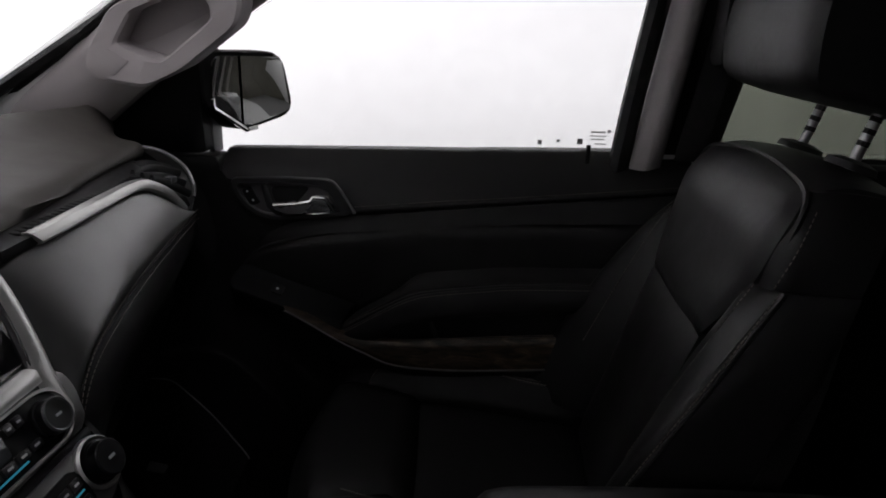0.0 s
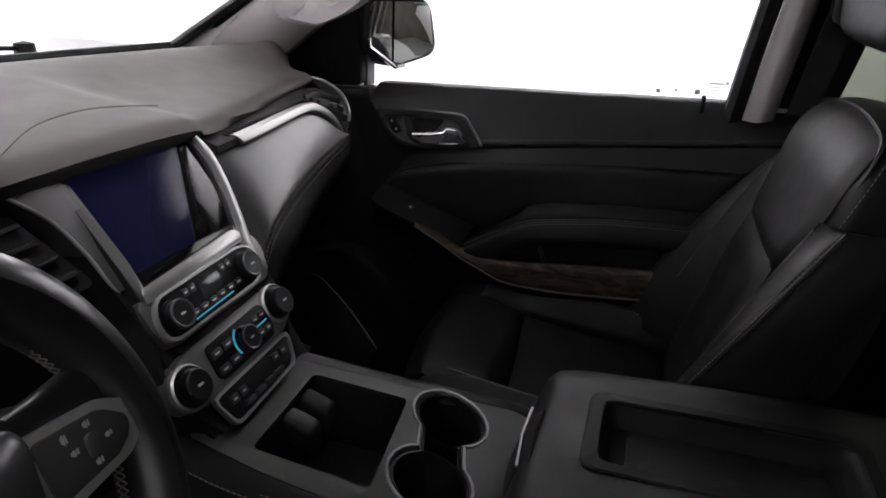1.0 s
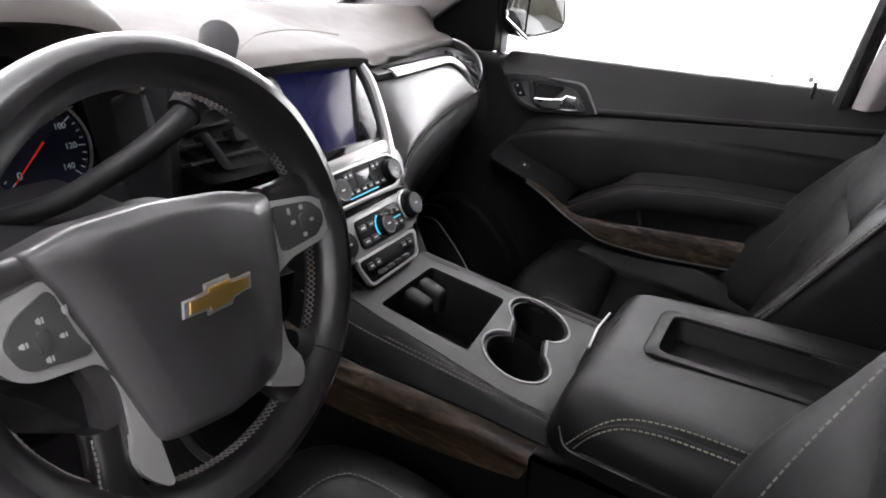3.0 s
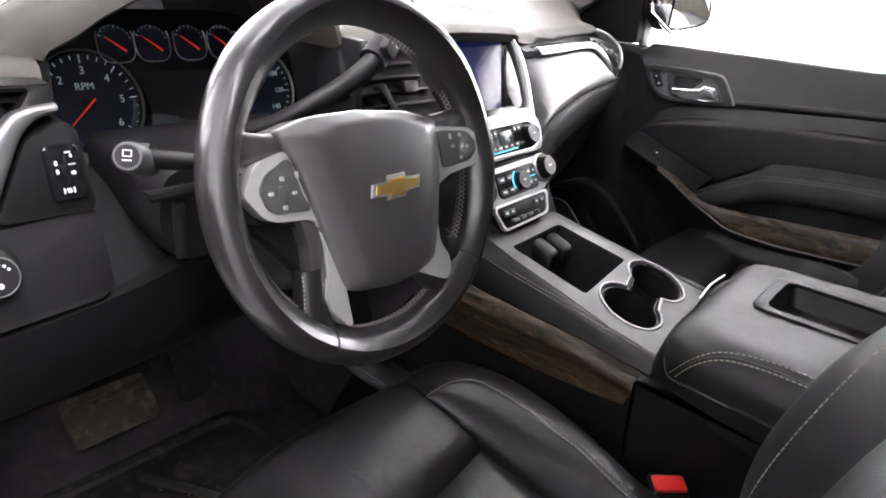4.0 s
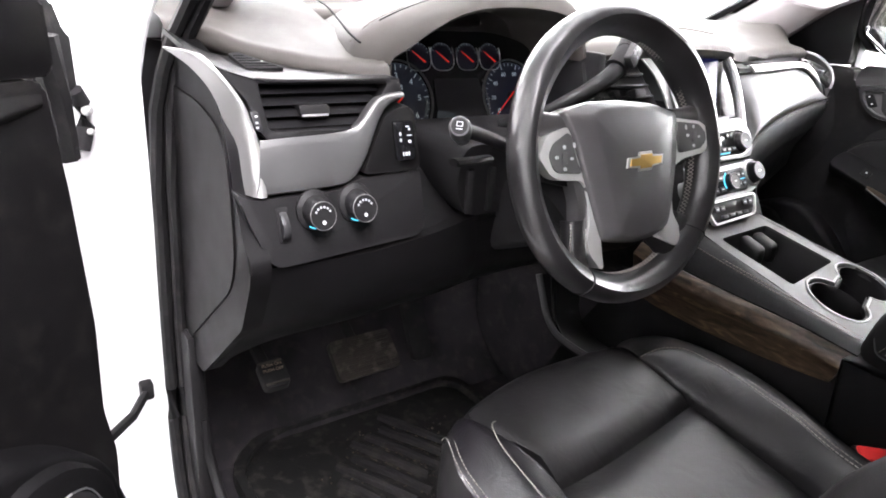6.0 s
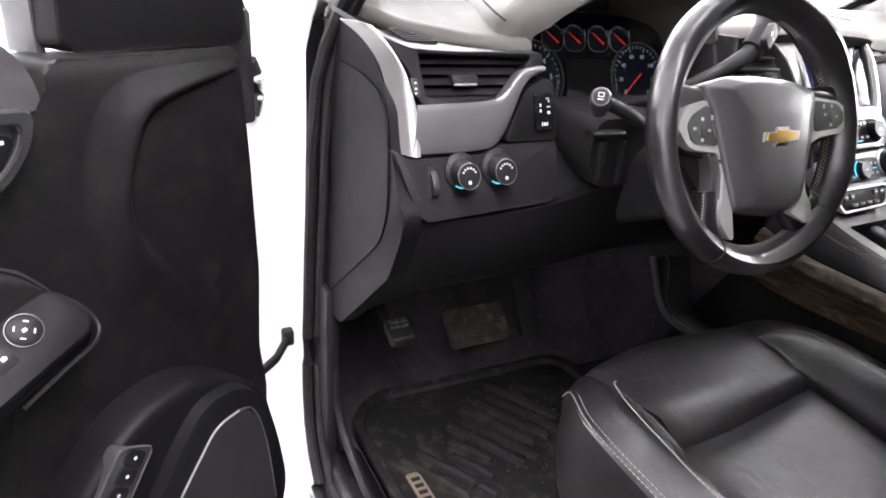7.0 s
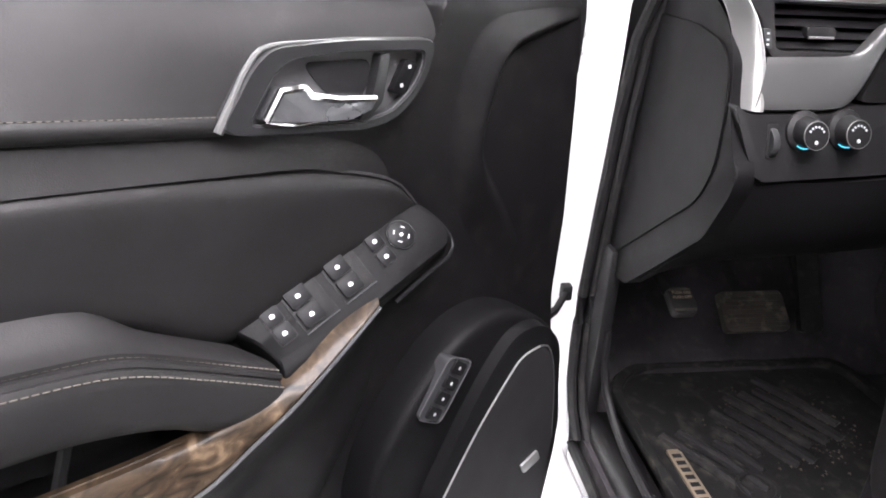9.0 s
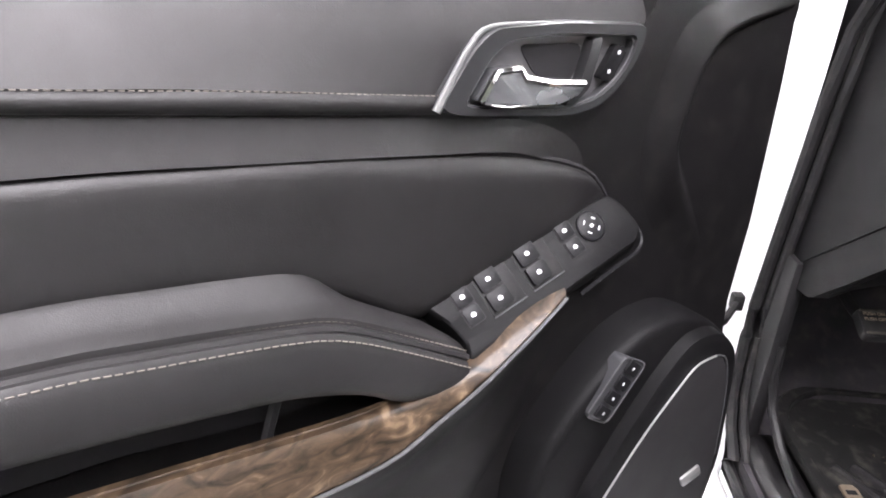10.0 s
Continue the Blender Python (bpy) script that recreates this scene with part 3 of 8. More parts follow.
# ---- doors: s along the door from its hinge, z up, w into the cabin ----
def build_door(m, driver):
    who = "driver's" if driver else "passenger"
    state = "standing wide open" if driver else "shut"
    door = thing("hinged_door", f"{who} door with leather panel and wood strip, {state}", "door", "front doors")

    def pt(s, z, w=0.0):
        return m @ Vector((s, z, w))

    inward = (m.to_3x3() @ Vector((0, 0, 1))).normalized()
    # shell and window
    shell = [(0.30, 0.42), (0.32, 1.30), (1.40, 1.32), (1.42, 0.42)]
    part("shell", slab(fillet(shell, 0.06), -0.20, -0.055, m, 0.02, 3), WHITE_BODY, door, "white painted outer skin")
    part("inner_seal", tube([pt(*p, -0.06) for p in spline([(0.325, 1.31), (0.31, 1.1), (0.305, 0.8), (0.31, 0.55), (0.5, 0.47), (1.35, 0.47)], 40)], 0.012, 8), RUBBER, door)
    g = part("window_glass", slab([(0.525, 1.31), (0.535, 1.53), (0.9, 1.76), (1.378, 1.80), (1.318, 1.31)], -0.085, -0.080, m, 0), GLASS, door)
    g.visible_shadow = False
    part("window_frame", tube([pt(*p, -0.08) for p in spline([(1.318, 1.30), (1.348, 1.55), (1.388, 1.80)], 10)], 0.022, 8), RUBBER, door)
    part("window_frame", tube([pt(*p, -0.08) for p in spline([(1.388, 1.80), (1.0, 1.80), (0.62, 1.64), (0.34, 1.40), (0.28, 1.33)], 24)], 0.022, 8), RUBBER, door)
    part("glass_run", slab([(0.520, 1.325), (0.518, 1.53), (0.532, 1.54), (0.530, 1.325)], -0.085, -0.045, m, 0.002), GREY_TRIM, door)
    part("mirror_corner", slab(fillet([(0.288, 1.324), (0.529, 1.330), (0.522, 1.52), (0.41, 1.465), (0.292, 1.405)], 0.012), -0.06, -0.012, m, 0.008, 3), SOFT, door)
    # upper roll, with its lip under the glass
    belt = [(0.553, 1.334, 1.286, -0.006), (0.66, 1.338, 1.278, -0.006), (0.79, 1.342, 1.246, -0.003), (0.882, 1.345, 1.256, 0.002), (0.994, 1.348, 1.269, 0.002), (1.078, 1.352, 1.277, 0.002), (1.39, 1.362, 1.312, 0.002)]
    part("upper_panel", quilt([[pt(s, z, -0.062) for s, z, b, w in belt], [pt(s, z - 0.004, -0.050) for s, z, b, w in belt], [pt(s, z * 0.55 + b * 0.45, -0.024) for s, z, b, w in belt], [pt(s, b, w) for s, z, b, w in belt]], inward, 0.0, 0.03, 40, 22), LEATHER, door)
    crease = [(0.800, 1.2455, 1.2305), (0.882, 1.2552, 1.2400), (0.962, 1.2645, 1.2490), (1.081, 1.2765, 1.2630), (1.39, 1.311, 1.299)]
    part("upper_band", quilt([[pt(s, a, 0.0015) for s, a, b in crease], [pt(s, (a + b) / 2, 0.004) for s, a, b in crease], [pt(s, b, 0.0) for s, a, b in crease]], inward, 0.002, 0.02, 30, 8), LEATHER, door)
    part("middle_band", quilt([[pt(0.585, 1.21, -0.012), pt(0.70, 1.222, -0.008), pt(0.806, 1.2285, -0.004), pt(0.962, 1.247, -0.002), pt(1.081, 1.261, -0.002), pt(1.39, 1.297, -0.002)], [pt(0.585, 1.165, -0.008), pt(0.70, 1.203, 0.0), pt(0.806, 1.213, 0.002), pt(0.962, 1.231, 0.003), pt(1.081, 1.243, 0.003), pt(1.39, 1.272, 0.003)], [pt(0.585, 1.125, -0.008), pt(0.70, 1.184, 0.004), pt(0.806, 1.201, 0.007), pt(0.962, 1.218, 0.008), pt(1.081, 1.229, 0.008), pt(1.39, 1.247, 0.008)]], inward, 0.0, 0.01, 40, 12), LEATHER, door)
    part("stitching", stitches([pt(s, a + 0.001, 0.0055) for s, a, b in crease], 0.0052, 0.0034, 0.00045), DARK_THREAD, door)
    # panel body

    panel = [(0.312, 1.323), (0.300, 1.2), (0.291, 1.03), (0.297, 0.91), (0.285, 0.84), (0.30, 0.60), (0.36, 0.50), (1.40, 0.47), (1.40, 1.30), (1.08, 1.266), (0.79, 1.24), (0.60, 1.265), (0.557, 1.29), (0.553, 1.327)]
    part("panel", slab(fillet(panel, 0.012), -0.06, -0.004, m, 0.004), HARD, door)
    crest = [(0.318, 1.300, 0.315, 1.319, 0.2), (0.40, 1.289, 0.42, 1.318, 0.7), (0.45, 1.277, 0.49, 1.307, 1.0), (0.474, 1.252, 0.53, 1.265, 1.0), (0.488, 1.214, 0.545, 1.215, 1.0), (0.497, 1.170, 0.55, 1.165, 1.0), (0.487, 1.134, 0.535, 1.103, 1.0), (0.447, 1.076, 0.49, 1.032, 0.6), (0.40, 1.018, 0.425, 0.972, 0.1)]
    part("recess_ridge", quilt([[pt(s + (a - s) * f, z + (b - z) * f, -0.005 + h * k) for s, z, a, b, k in crest] for f, h in ((1.0, 0.0), (0.75, 0.0015), (0.45, 0.006), (0.18, 0.0115), (0.0, 0.0135), (-0.14, 0.009), (-0.26, 0.0025), (-0.4, 0.0))], inward, 0.0, 0.006, 40, 22), HARD, door, "", 60)
    # leather field under the bolster line
    line = [(0.585, 1.115), (0.605, 1.14), (0.629, 1.158), (0.689, 1.178), (0.784, 1.198), (0.884, 1.212), (1.0, 1.223), (1.088, 1.23), (1.39, 1.245)]
    low = [(0.585, 1.105), (0.65, 1.10), (0.75, 1.07), (0.82, 1.05), (0.90, 1.10), (0.98, 1.125), (1.05, 1.135), (1.12, 1.14), (1.39, 1.15)]
    part("padded_field", quilt([[pt(s, z, 0.001) for s, z in line], [pt(s, (z + q[1]) / 2 + 0.006, 0.0) for (s, z), q in zip(line, low)], [pt(s, z, 0.0) for s, z in low]], inward, 0.012, 0.012, 44, 16, 6), LEATHER, door)
    part("bolster_groove", tube([pt(s, z + 0.002, 0.0) for s, z in [(p.x, p.y) for p in spline([(*q, 0) for q in line], 40)]], 0.0028, 6), VOID, door)
    # handle
    bz = [(0.808, 1.238), (0.776, 1.283), (0.758, 1.296), (0.678, 1.297), (0.578, 1.291), (0.587, 1.262), (0.605, 1.238), (0.631, 1.221), (0.666, 1.217), (0.79, 1.231)]
    bi = [(0.781, 1.2375), (0.757, 1.273), (0.741, 1.284), (0.690, 1.287), (0.592, 1.281), (0.598, 1.26), (0.613, 1.243), (0.635, 1.23), (0.668, 1.225), (0.76, 1.235)]
    handle = part("handle_bezel", hoop(fillet(bz, 0.012), fillet(bi, 0.01), 0.0, 0.010, m, 80, 0.003), HANDLE_TRIM, door, "dark grey bezel round the door pull")
    part("cup", slab(fillet(bi, 0.01), -0.035, 0.001, m, 0), COVER, handle)
    part("well", slab(fillet([(0.725, 1.28), (0.65, 1.277), (0.66, 1.243), (0.70, 1.25)], 0.012), 0.0005, 0.0025, m, 0.0005), VOID, handle)
    pull = [(0.771, 1.240), (0.755, 1.264), (0.732, 1.265), (0.726, 1.256), (0.658, 1.247), (0.660, 1.238), (0.686, 1.231), (0.72, 1.234)]
    part("lever", slab(fillet(pull, 0.004), 0.002, 0.018, m, 0.004, 3), DARK_CHROME, handle)
    part("bezel_edge", tube([pt(p[0], p[1], 0.0095) for p in fillet(bi, 0.01)], 0.0009, 5, closed=True), GREY_TRIM, handle)
    part("bezel_flank", tube([pt(*p, 0.0085) for p in spline([(0.806, 1.2355), (0.790, 1.262), (0.7755, 1.284), (0.758, 1.2955), (0.70, 1.2965)], 20)], 0.0032, 8, taper=(1.2, 0.3)), SILVER, handle)
    part("lever_chrome", tube([pt(*p, 0.017) for p in ((0.770, 1.241), (0.755, 1.263), (0.733, 1.264), (0.727, 1.256), (0.70, 1.250), (0.659, 1.246))], 0.0032, 6), CHROME, handle)
    part("lever_rim", tube([pt(*p, 0.0165) for p in spline([(0.770, 1.241), (0.745, 1.2345), (0.72, 1.2335), (0.688, 1.2318), (0.664, 1.2385)], 20)], 0.0011, 6), CHROME, handle)
    part("divider", slab(fillet([(0.648, 1.282), (0.636, 1.282), (0.646, 1.24), (0.662, 1.227), (0.674, 1.226), (0.658, 1.244)], 0.004), 0.001, 0.012, m, 0.003), BEZEL, handle)
    lock = part("lock_switch", slab(fillet([(0.614, 1.275), (0.598, 1.270), (0.614, 1.241), (0.632, 1.246)], 0.004), 0.001, 0.0075, m, 0.002), FACE, handle)
    for s, z in ((0.609, 1.267), (0.619, 1.251)):
        part("symbol", slab(fillet(rect(s - 0.0018, z - 0.0014, s + 0.0018, z + 0.002), 0.0008), 0.007, 0.0079, m, 0), MARK, lock)
    # armrest: padded top and front, with the pocket under it
    a1 = [(0.813, 1.05, 0.004), (0.888, 1.094, 0.002), (0.915, 1.121, 0.0), (0.941, 1.134, 0.0), (1.028, 1.144, 0.0), (1.105, 1.151, 0.0), (1.39, 1.163, 0.0)]
    a2 = [(0.789, 1.032, 0.043), (0.863, 1.076, 0.044), (0.91, 1.102, 0.045), (0.952, 1.113, 0.046), (1.041, 1.127, 0.046), (1.112, 1.134, 0.046), (1.39, 1.148, 0.046)]
    a3 = [(0.795, 1.025, 0.053), (0.869, 1.071, 0.055), (0.915, 1.096, 0.056), (0.957, 1.108, 0.057), (1.044, 1.121, 0.057), (1.114, 1.129, 0.057), (1.39, 1.143, 0.057)]
    a4 = [(0.80, 1.005, 0.056), (0.858, 1.015, 0.057), (0.894, 1.037, 0.057), (0.935, 1.053, 0.057), (0.98, 1.063, 0.057), (1.124, 1.081, 0.057), (1.39, 1.105, 0.057)]
    a2 = [(s, z - 0.003, w) for s, z, w in a2]
    a3 = [(s, z + 0.003, w) for s, z, w in a3]
    rest = part("armrest", quilt([[pt(*p) for p in a1], [pt(p[0], p[1] + 0.004, p[2] * 0.6 + 0.0) for p in a2], [pt(*p) for p in a2]], m.to_3x3() @ Vector((0, 0.8, 0.6)), 0.008, 0.012, 40, 12, 6), LEATHER, door, "black leather armrest with twin stitching")
    part("front_pad", quilt([[pt(*p) for p in a3], [pt(p[0], (p[1] + q[1]) / 2, p[2] + 0.004) for p, q in zip(a3, a4)], [pt(*p) for p in a4]], inward, 0.004, 0.02, 40, 10, 6), LEATHER, rest)
    part("piping", tube(spline([pt((p[0] + q[0]) / 2, (p[1] + q[1]) / 2, (p[2] + q[2]) / 2 - 0.001) for p, q in zip(a2, a3)], 40), 0.0035, 6), LEATHER, rest)
    part("stitching", stitches([pt(p[0], p[1] + 0.0025, p[2] - 0.001) for p in a2], 0.0058, 0.0042, 0.00055), DARK_THREAD, rest)
    part("stitching", stitches([pt(p[0], p[1] - 0.003, p[2] + 0.0045) for p in a3], 0.0058, 0.0042, 0.00055), DARK_THREAD, rest)
    # pocket, wood strip and lower panel
    pocket = [(0.80, 1.0), (0.89, 1.035), (0.98, 1.062), (1.124, 1.08), (1.39, 1.1), (1.39, 1.03), (1.065, 1.02), (0.964, 1.005), (0.868, 1.0)]
    part("pocket_back", slab(pocket, -0.01, 0.006, m, 0), VOID, door)
    part("pocket_rib", tube([pt(0.945, 1.045, 0.012), pt(0.975, 0.98, 0.03)], 0.005, 6), PLASTIC, door)
    wt = [(0.680, 1.064, 0.046), (0.733, 1.046, 0.054), (0.790, 1.020, 0.057), (0.846, 1.011, 0.058), (0.905, 1.010, 0.058), (1.005, 1.020, 0.058), (1.06, 1.026, 0.058), (1.39, 1.06, 0.058)]
    wb = [(0.684, 1.060, 0.052), (0.736, 1.040, 0.063), (0.790, 1.011, 0.066), (0.836, 0.992, 0.067), (0.88, 0.974, 0.067), (0.95, 0.970, 0.067), (1.06, 0.975, 0.067), (1.39, 1.01, 0.067)]
    part("wood_strip", quilt([[pt(p[0], p[1] + 0.003, p[2] - 0.010) for p in wt], [pt(*p) for p in wt], [pt(*p) for p in wb]], inward, 0.002, 0.006, 40, 10, 8), WOOD, door, "glossy burl wood strip")
    lo2 = [(0.64, 1.03, 0.0), (0.67, 0.99, 0.0), (0.74, 0.93, 0.008), (0.84, 0.88, 0.014), (0.95, 0.86, 0.018), (1.06, 0.86, 0.018), (1.39, 0.86, 0.018)]
    lo3 = [(0.63, 0.97, -0.004), (0.66, 0.9, -0.004), (0.71, 0.83, 0.0), (0.80, 0.75, 0.01), (0.93, 0.70, 0.02), (1.06, 0.68, 0.02), (1.39, 0.68, 0.02)]
    part("wood_edge", tube(spline([pt(p[0], p[1] - 0.0015, p[2] + 0.002) for p in wb], 40), 0.0018, 6), GREY_TRIM, door)
    part("lower_panel", quilt([[pt(p[0], p[1] - 0.004, p[2] + 0.002) for p in wb], [pt(*p) for p in lo2], [pt(*p) for p in lo3]], inward, 0.004, 0.012, 36, 12, 8), HARD, door)
    # switch pod
    pm = m @ basis((0.7228, 1.077, 0.02), (-0.952, 0.306, 0.0), (0.217, 0.675, -0.700), (0.208, 0.647, 0.689))
    pod_o = fillet([(-0.092, 0.030), (0.139, 0.0165), (0.1455, -0.006), (0.1465, -0.027), (0.135, -0.0385), (0.049, -0.0395), (-0.079, -0.043), (-0.0725, -0.029), (-0.076, -0.006)], 0.012)
    pod = part("switch_pod", loft([[pm @ Vector((u * 1.0, v - (0.004 if w < -0.01 else 0.0), w)) for u, v in [(0.028 + (a - 0.028) * k, -0.008 + (b + 0.008) * k2) for a, b in pod_o]] for k, k2, w in ((1.0, 1.0, -0.035), (1.012, 1.05, -0.02), (1.012, 1.05, -0.008), (1.0, 1.0, -0.002), (0.975, 0.93, 0.0))]), POD_PLASTIC, door, "sloping black switch pod")

    def key(u, v, w, h, name="window_switch", lift=0.004, mark=True, on=pod):
        if lift < 0.003:
            part("gap", slab(fillet(rect(u - w / 2 - 0.0012, v - h / 2 - 0.0012, u + w / 2 + 0.0012, v + h / 2 + 0.0012), 0.003), -0.004, 0.0007, pm, 0), VOID, on)
        k = part(name, slab(fillet(rect(u - w / 2, v - h / 2, u + w / 2, v + h / 2), 0.002), -0.004, lift, pm, 0.0009, 2), FACE, on)
        if mark:
            part("symbol", slab(fillet([(u - 0.0026, v - 0.0016), (u + 0.0018, v - 0.0022), (u + 0.0028, v + 0.0004), (u + 0.0006, v + 0.0024), (u - 0.0022, v + 0.0016)], 0.0009), lift - 0.001, lift + 0.0003, pm, 0), MARK, k)
        return k

    if driver:
        for u in (0.0233, -0.0235):
            part("switch_well", slab(fillet(rect(u - 0.0145, -0.0225, u + 0.0235, 0.0225), 0.003), -0.002, 0.0008, pm, 0.0003), HARD, pod)
            part("well_edge", tube([pm @ Vector((u - 0.0145, -0.0228, 0.001)), pm @ Vector((u + 0.0235, -0.0228, 0.001))], 0.0007, 6), GREY_TRIM, pod)
            part("well_edge", tube([pm @ Vector((u + 0.011, 0.0228, 0.001)), pm @ Vector((u + 0.0235, 0.0228, 0.001))], 0.0007, 6), GREY_TRIM, pod)
            for v in (0.0102, -0.0102):
                key(u - 0.001, v, 0.022, 0.018, lift=0.005)
        for v in (0.009, -0.0095):
            key(-0.0537, v, 0.0165, 0.0165, "lock_button", 0.0022)
            key(0.0706, v, 0.0165, 0.0155, "mirror_button", 0.0022)
        dl = part("mirror_dial", lathe([(0.0145, -0.002), (0.0145, 0.0018), (0.0132, 0.0028), (0.0, 0.0026)], pm @ pose(0.0985, -0.001, 0), 28), FACE, pod)
        part("dial_ring", lathe([(0.0142, 0.0), (0.0146, 0.0016), (0.0155, 0.0016), (0.0157, 0.0)], pm @ pose(0.0985, -0.001, 0), 28, True), GLOSS, dl)
        part("symbol", slab(fillet(rect(0.0966, -0.0028, 0.1004, 0.0004), 0.0008), 0.002, 0.0031, pm, 0), MARK, dl)
        for q in (40, 130, 220, 310):
            ca, sa = math.cos(radians(q)), math.sin(radians(q))
            part("symbol", slab([(0.0985 + 0.0074 * ca - 0.0022 * sa, -0.001 + 0.0074 * sa + 0.0022 * ca), (0.0985 + 0.0074 * ca + 0.0022 * sa, -0.001 + 0.0074 * sa - 0.0022 * ca), (0.0985 + 0.0086 * ca + 0.0022 * sa, -0.001 + 0.0086 * sa - 0.0022 * ca), (0.0985 + 0.0086 * ca - 0.0022 * sa, -0.001 + 0.0086 * sa + 0.0022 * ca)], 0.002, 0.0031, pm, 0), MARK, dl)
        part("pod_rim", tube(spline([pm @ Vector(q) for q in ((0.144, 0.010, -0.013), (0.1515, -0.012, -0.014), (0.150, -0.036, -0.014), (0.136, -0.0475, -0.014), (0.10, -0.0485, -0.014), (0.055, -0.0505, -0.014))], 30), 0.0022, 6), FACE, pod)
    else:
        key(0.06, -0.01, 0.022, 0.018, lift=0.005)
    # speaker pod at the foot
    hood = [(0.692, 0.76), (0.692, 0.797), (0.676, 0.852), (0.629, 0.909), (0.573, 0.954), (0.528, 0.970), (0.470, 0.970), (0.400, 0.936), (0.347, 0.890), (0.318, 0.79), (0.299, 0.697), (0.33, 0.60), (0.40, 0.50), (0.70, 0.49), (0.72, 0.62)]
    hood = fillet(hood, 0.03, 4)
    cx, cz = 0.50, 0.75
    spk = part("speaker_pod", loft([[pt(cx + (s - cx) * k, cz + (z - cz) * k, w) for s, z in hood] for k, w in ((1.0, -0.02), (1.0, 0.022), (0.997, 0.034), (0.986, 0.042), (0.965, 0.0455), (0.93, 0.047))]), POD_PLASTIC, door, "black speaker pod with chrome-edged grille")
    inner = fillet([(0.622, 0.76), (0.560, 0.851), (0.512, 0.910), (0.468, 0.946), (0.41, 0.937), (0.362, 0.89), (0.335, 0.70), (0.36, 0.55), (0.55, 0.54)], 0.03, 5)
    part("grille_surround", loft([[pt(0.47 + (s - 0.47) * k, 0.75 + (z - 0.75) * k, w) for s, z in inner] for k, w in ((1.0, 0.045), (0.985, 0.062), (0.93, 0.066))]), POD_PLASTIC, spk)
    edge = [(0.604, 0.745), (0.594, 0.763), (0.539, 0.834), (0.491, 0.882), (0.460, 0.906), (0.423, 0.907), (0.397, 0.892), (0.376, 0.832), (0.360, 0.72), (0.37, 0.58), (0.52, 0.57)]
    part("grille", slab(fillet(edge, 0.02), 0.05, 0.068, m, 0.003), VOID, spk)
    part("grille_edge", tube([pt(*p, 0.068) for p in spline(edge[:6], 40)], 0.0014, 6), BRIGHT, spk)
    part("grille_edge", tube([pt(*p, 0.0675) for p in spline(edge[5:9], 20)], 0.0012, 6), GREY_TRIM, spk)
    part("badge", slab(fillet([(0.436, 0.715), (0.399, 0.721), (0.389, 0.700), (0.427, 0.696)], 0.003), 0.067, 0.071, m, 0.001), BRIGHT, spk)
    if driver:
        mem = fillet([(0.627, 0.892), (0.577, 0.953), (0.537, 0.929), (0.589, 0.866)], 0.010)
        ms = part("memory_switch", slab(mem, 0.035, 0.0515, m, 0.002), BUTTON, spk)
        part("switch_border", tube([pt(*p, 0.0515) for p in mem], 0.0012, 6, closed=True), GREY_TRIM, ms)
        a, b = Vector((0.608, 0.880)), Vector((0.557, 0.940))
        dirn = (b - a).normalized()
        across = Vector((-dirn.y, dirn.x))
        for i in range(4):
            c = a.lerp(b, (i + 0.5) / 4)
            kq = [c - dirn * 0.0075 - across * 0.012, c + dirn * 0.0075 - across * 0.012, c + dirn * 0.0075 + across * 0.012, c - dirn * 0.0075 + across * 0.012]
            key_ob = part("button", slab(fillet([tuple(q) for q in kq], 0.002), 0.05, 0.0545, m, 0.0012), FACE, ms)
            part("symbol", slab(disc(c.x, c.y, 0.0022, 8), 0.054, 0.0548, m, 0), MARK, key_ob)
        part("check_strap", tube([pt(0.27, 0.822, -0.045), Vector((-0.845, -0.93, 0.824)), Vector((-0.88, -0.902, 0.838))], 0.006, 8, flat=1.4), RUBBER, door)
        part("strap_bracket", box((-0.892, -0.912, 0.824), (-0.872, -0.893, 0.852), bevel=0.004), RUBBER, door)
        part("hinge_boot", tube([pt(0.262, 1.36, -0.05), pt(0.255, 1.29, -0.05), pt(0.25, 1.22, -0.055)], 0.016, 8), RUBBER, door)
        part("edge_gasket", slab(fillet([(0.24, 1.40), (0.200, 1.395), (0.187, 1.357), (0.164, 1.336), (0.157, 1.318), (0.160, 1.300), (0.172, 1.287), (0.24, 1.285)], 0.008), -0.125, -0.097, m, 0.008, 4), RUBBER, door)
        hinge = part("hinge", tube([pt(0.186, 1.287, -0.095), pt(0.176, 1.27, -0.095), pt(0.174, 1.24, -0.095), pt(0.186, 1.212, -0.095)], 0.011, 10), VOID, door)
        for z, r in ((1.262, 0.0065), (1.235, 0.0045)):
            part("bolt", lathe([(0.0, 0.004), (r * 0.7, 0.004), (r, 0.001), (r, -0.006)], basis(pt(0.178, z, -0.083), DOOR_D, UP, DOOR_N), 10), BRIGHT, hinge)
    return door


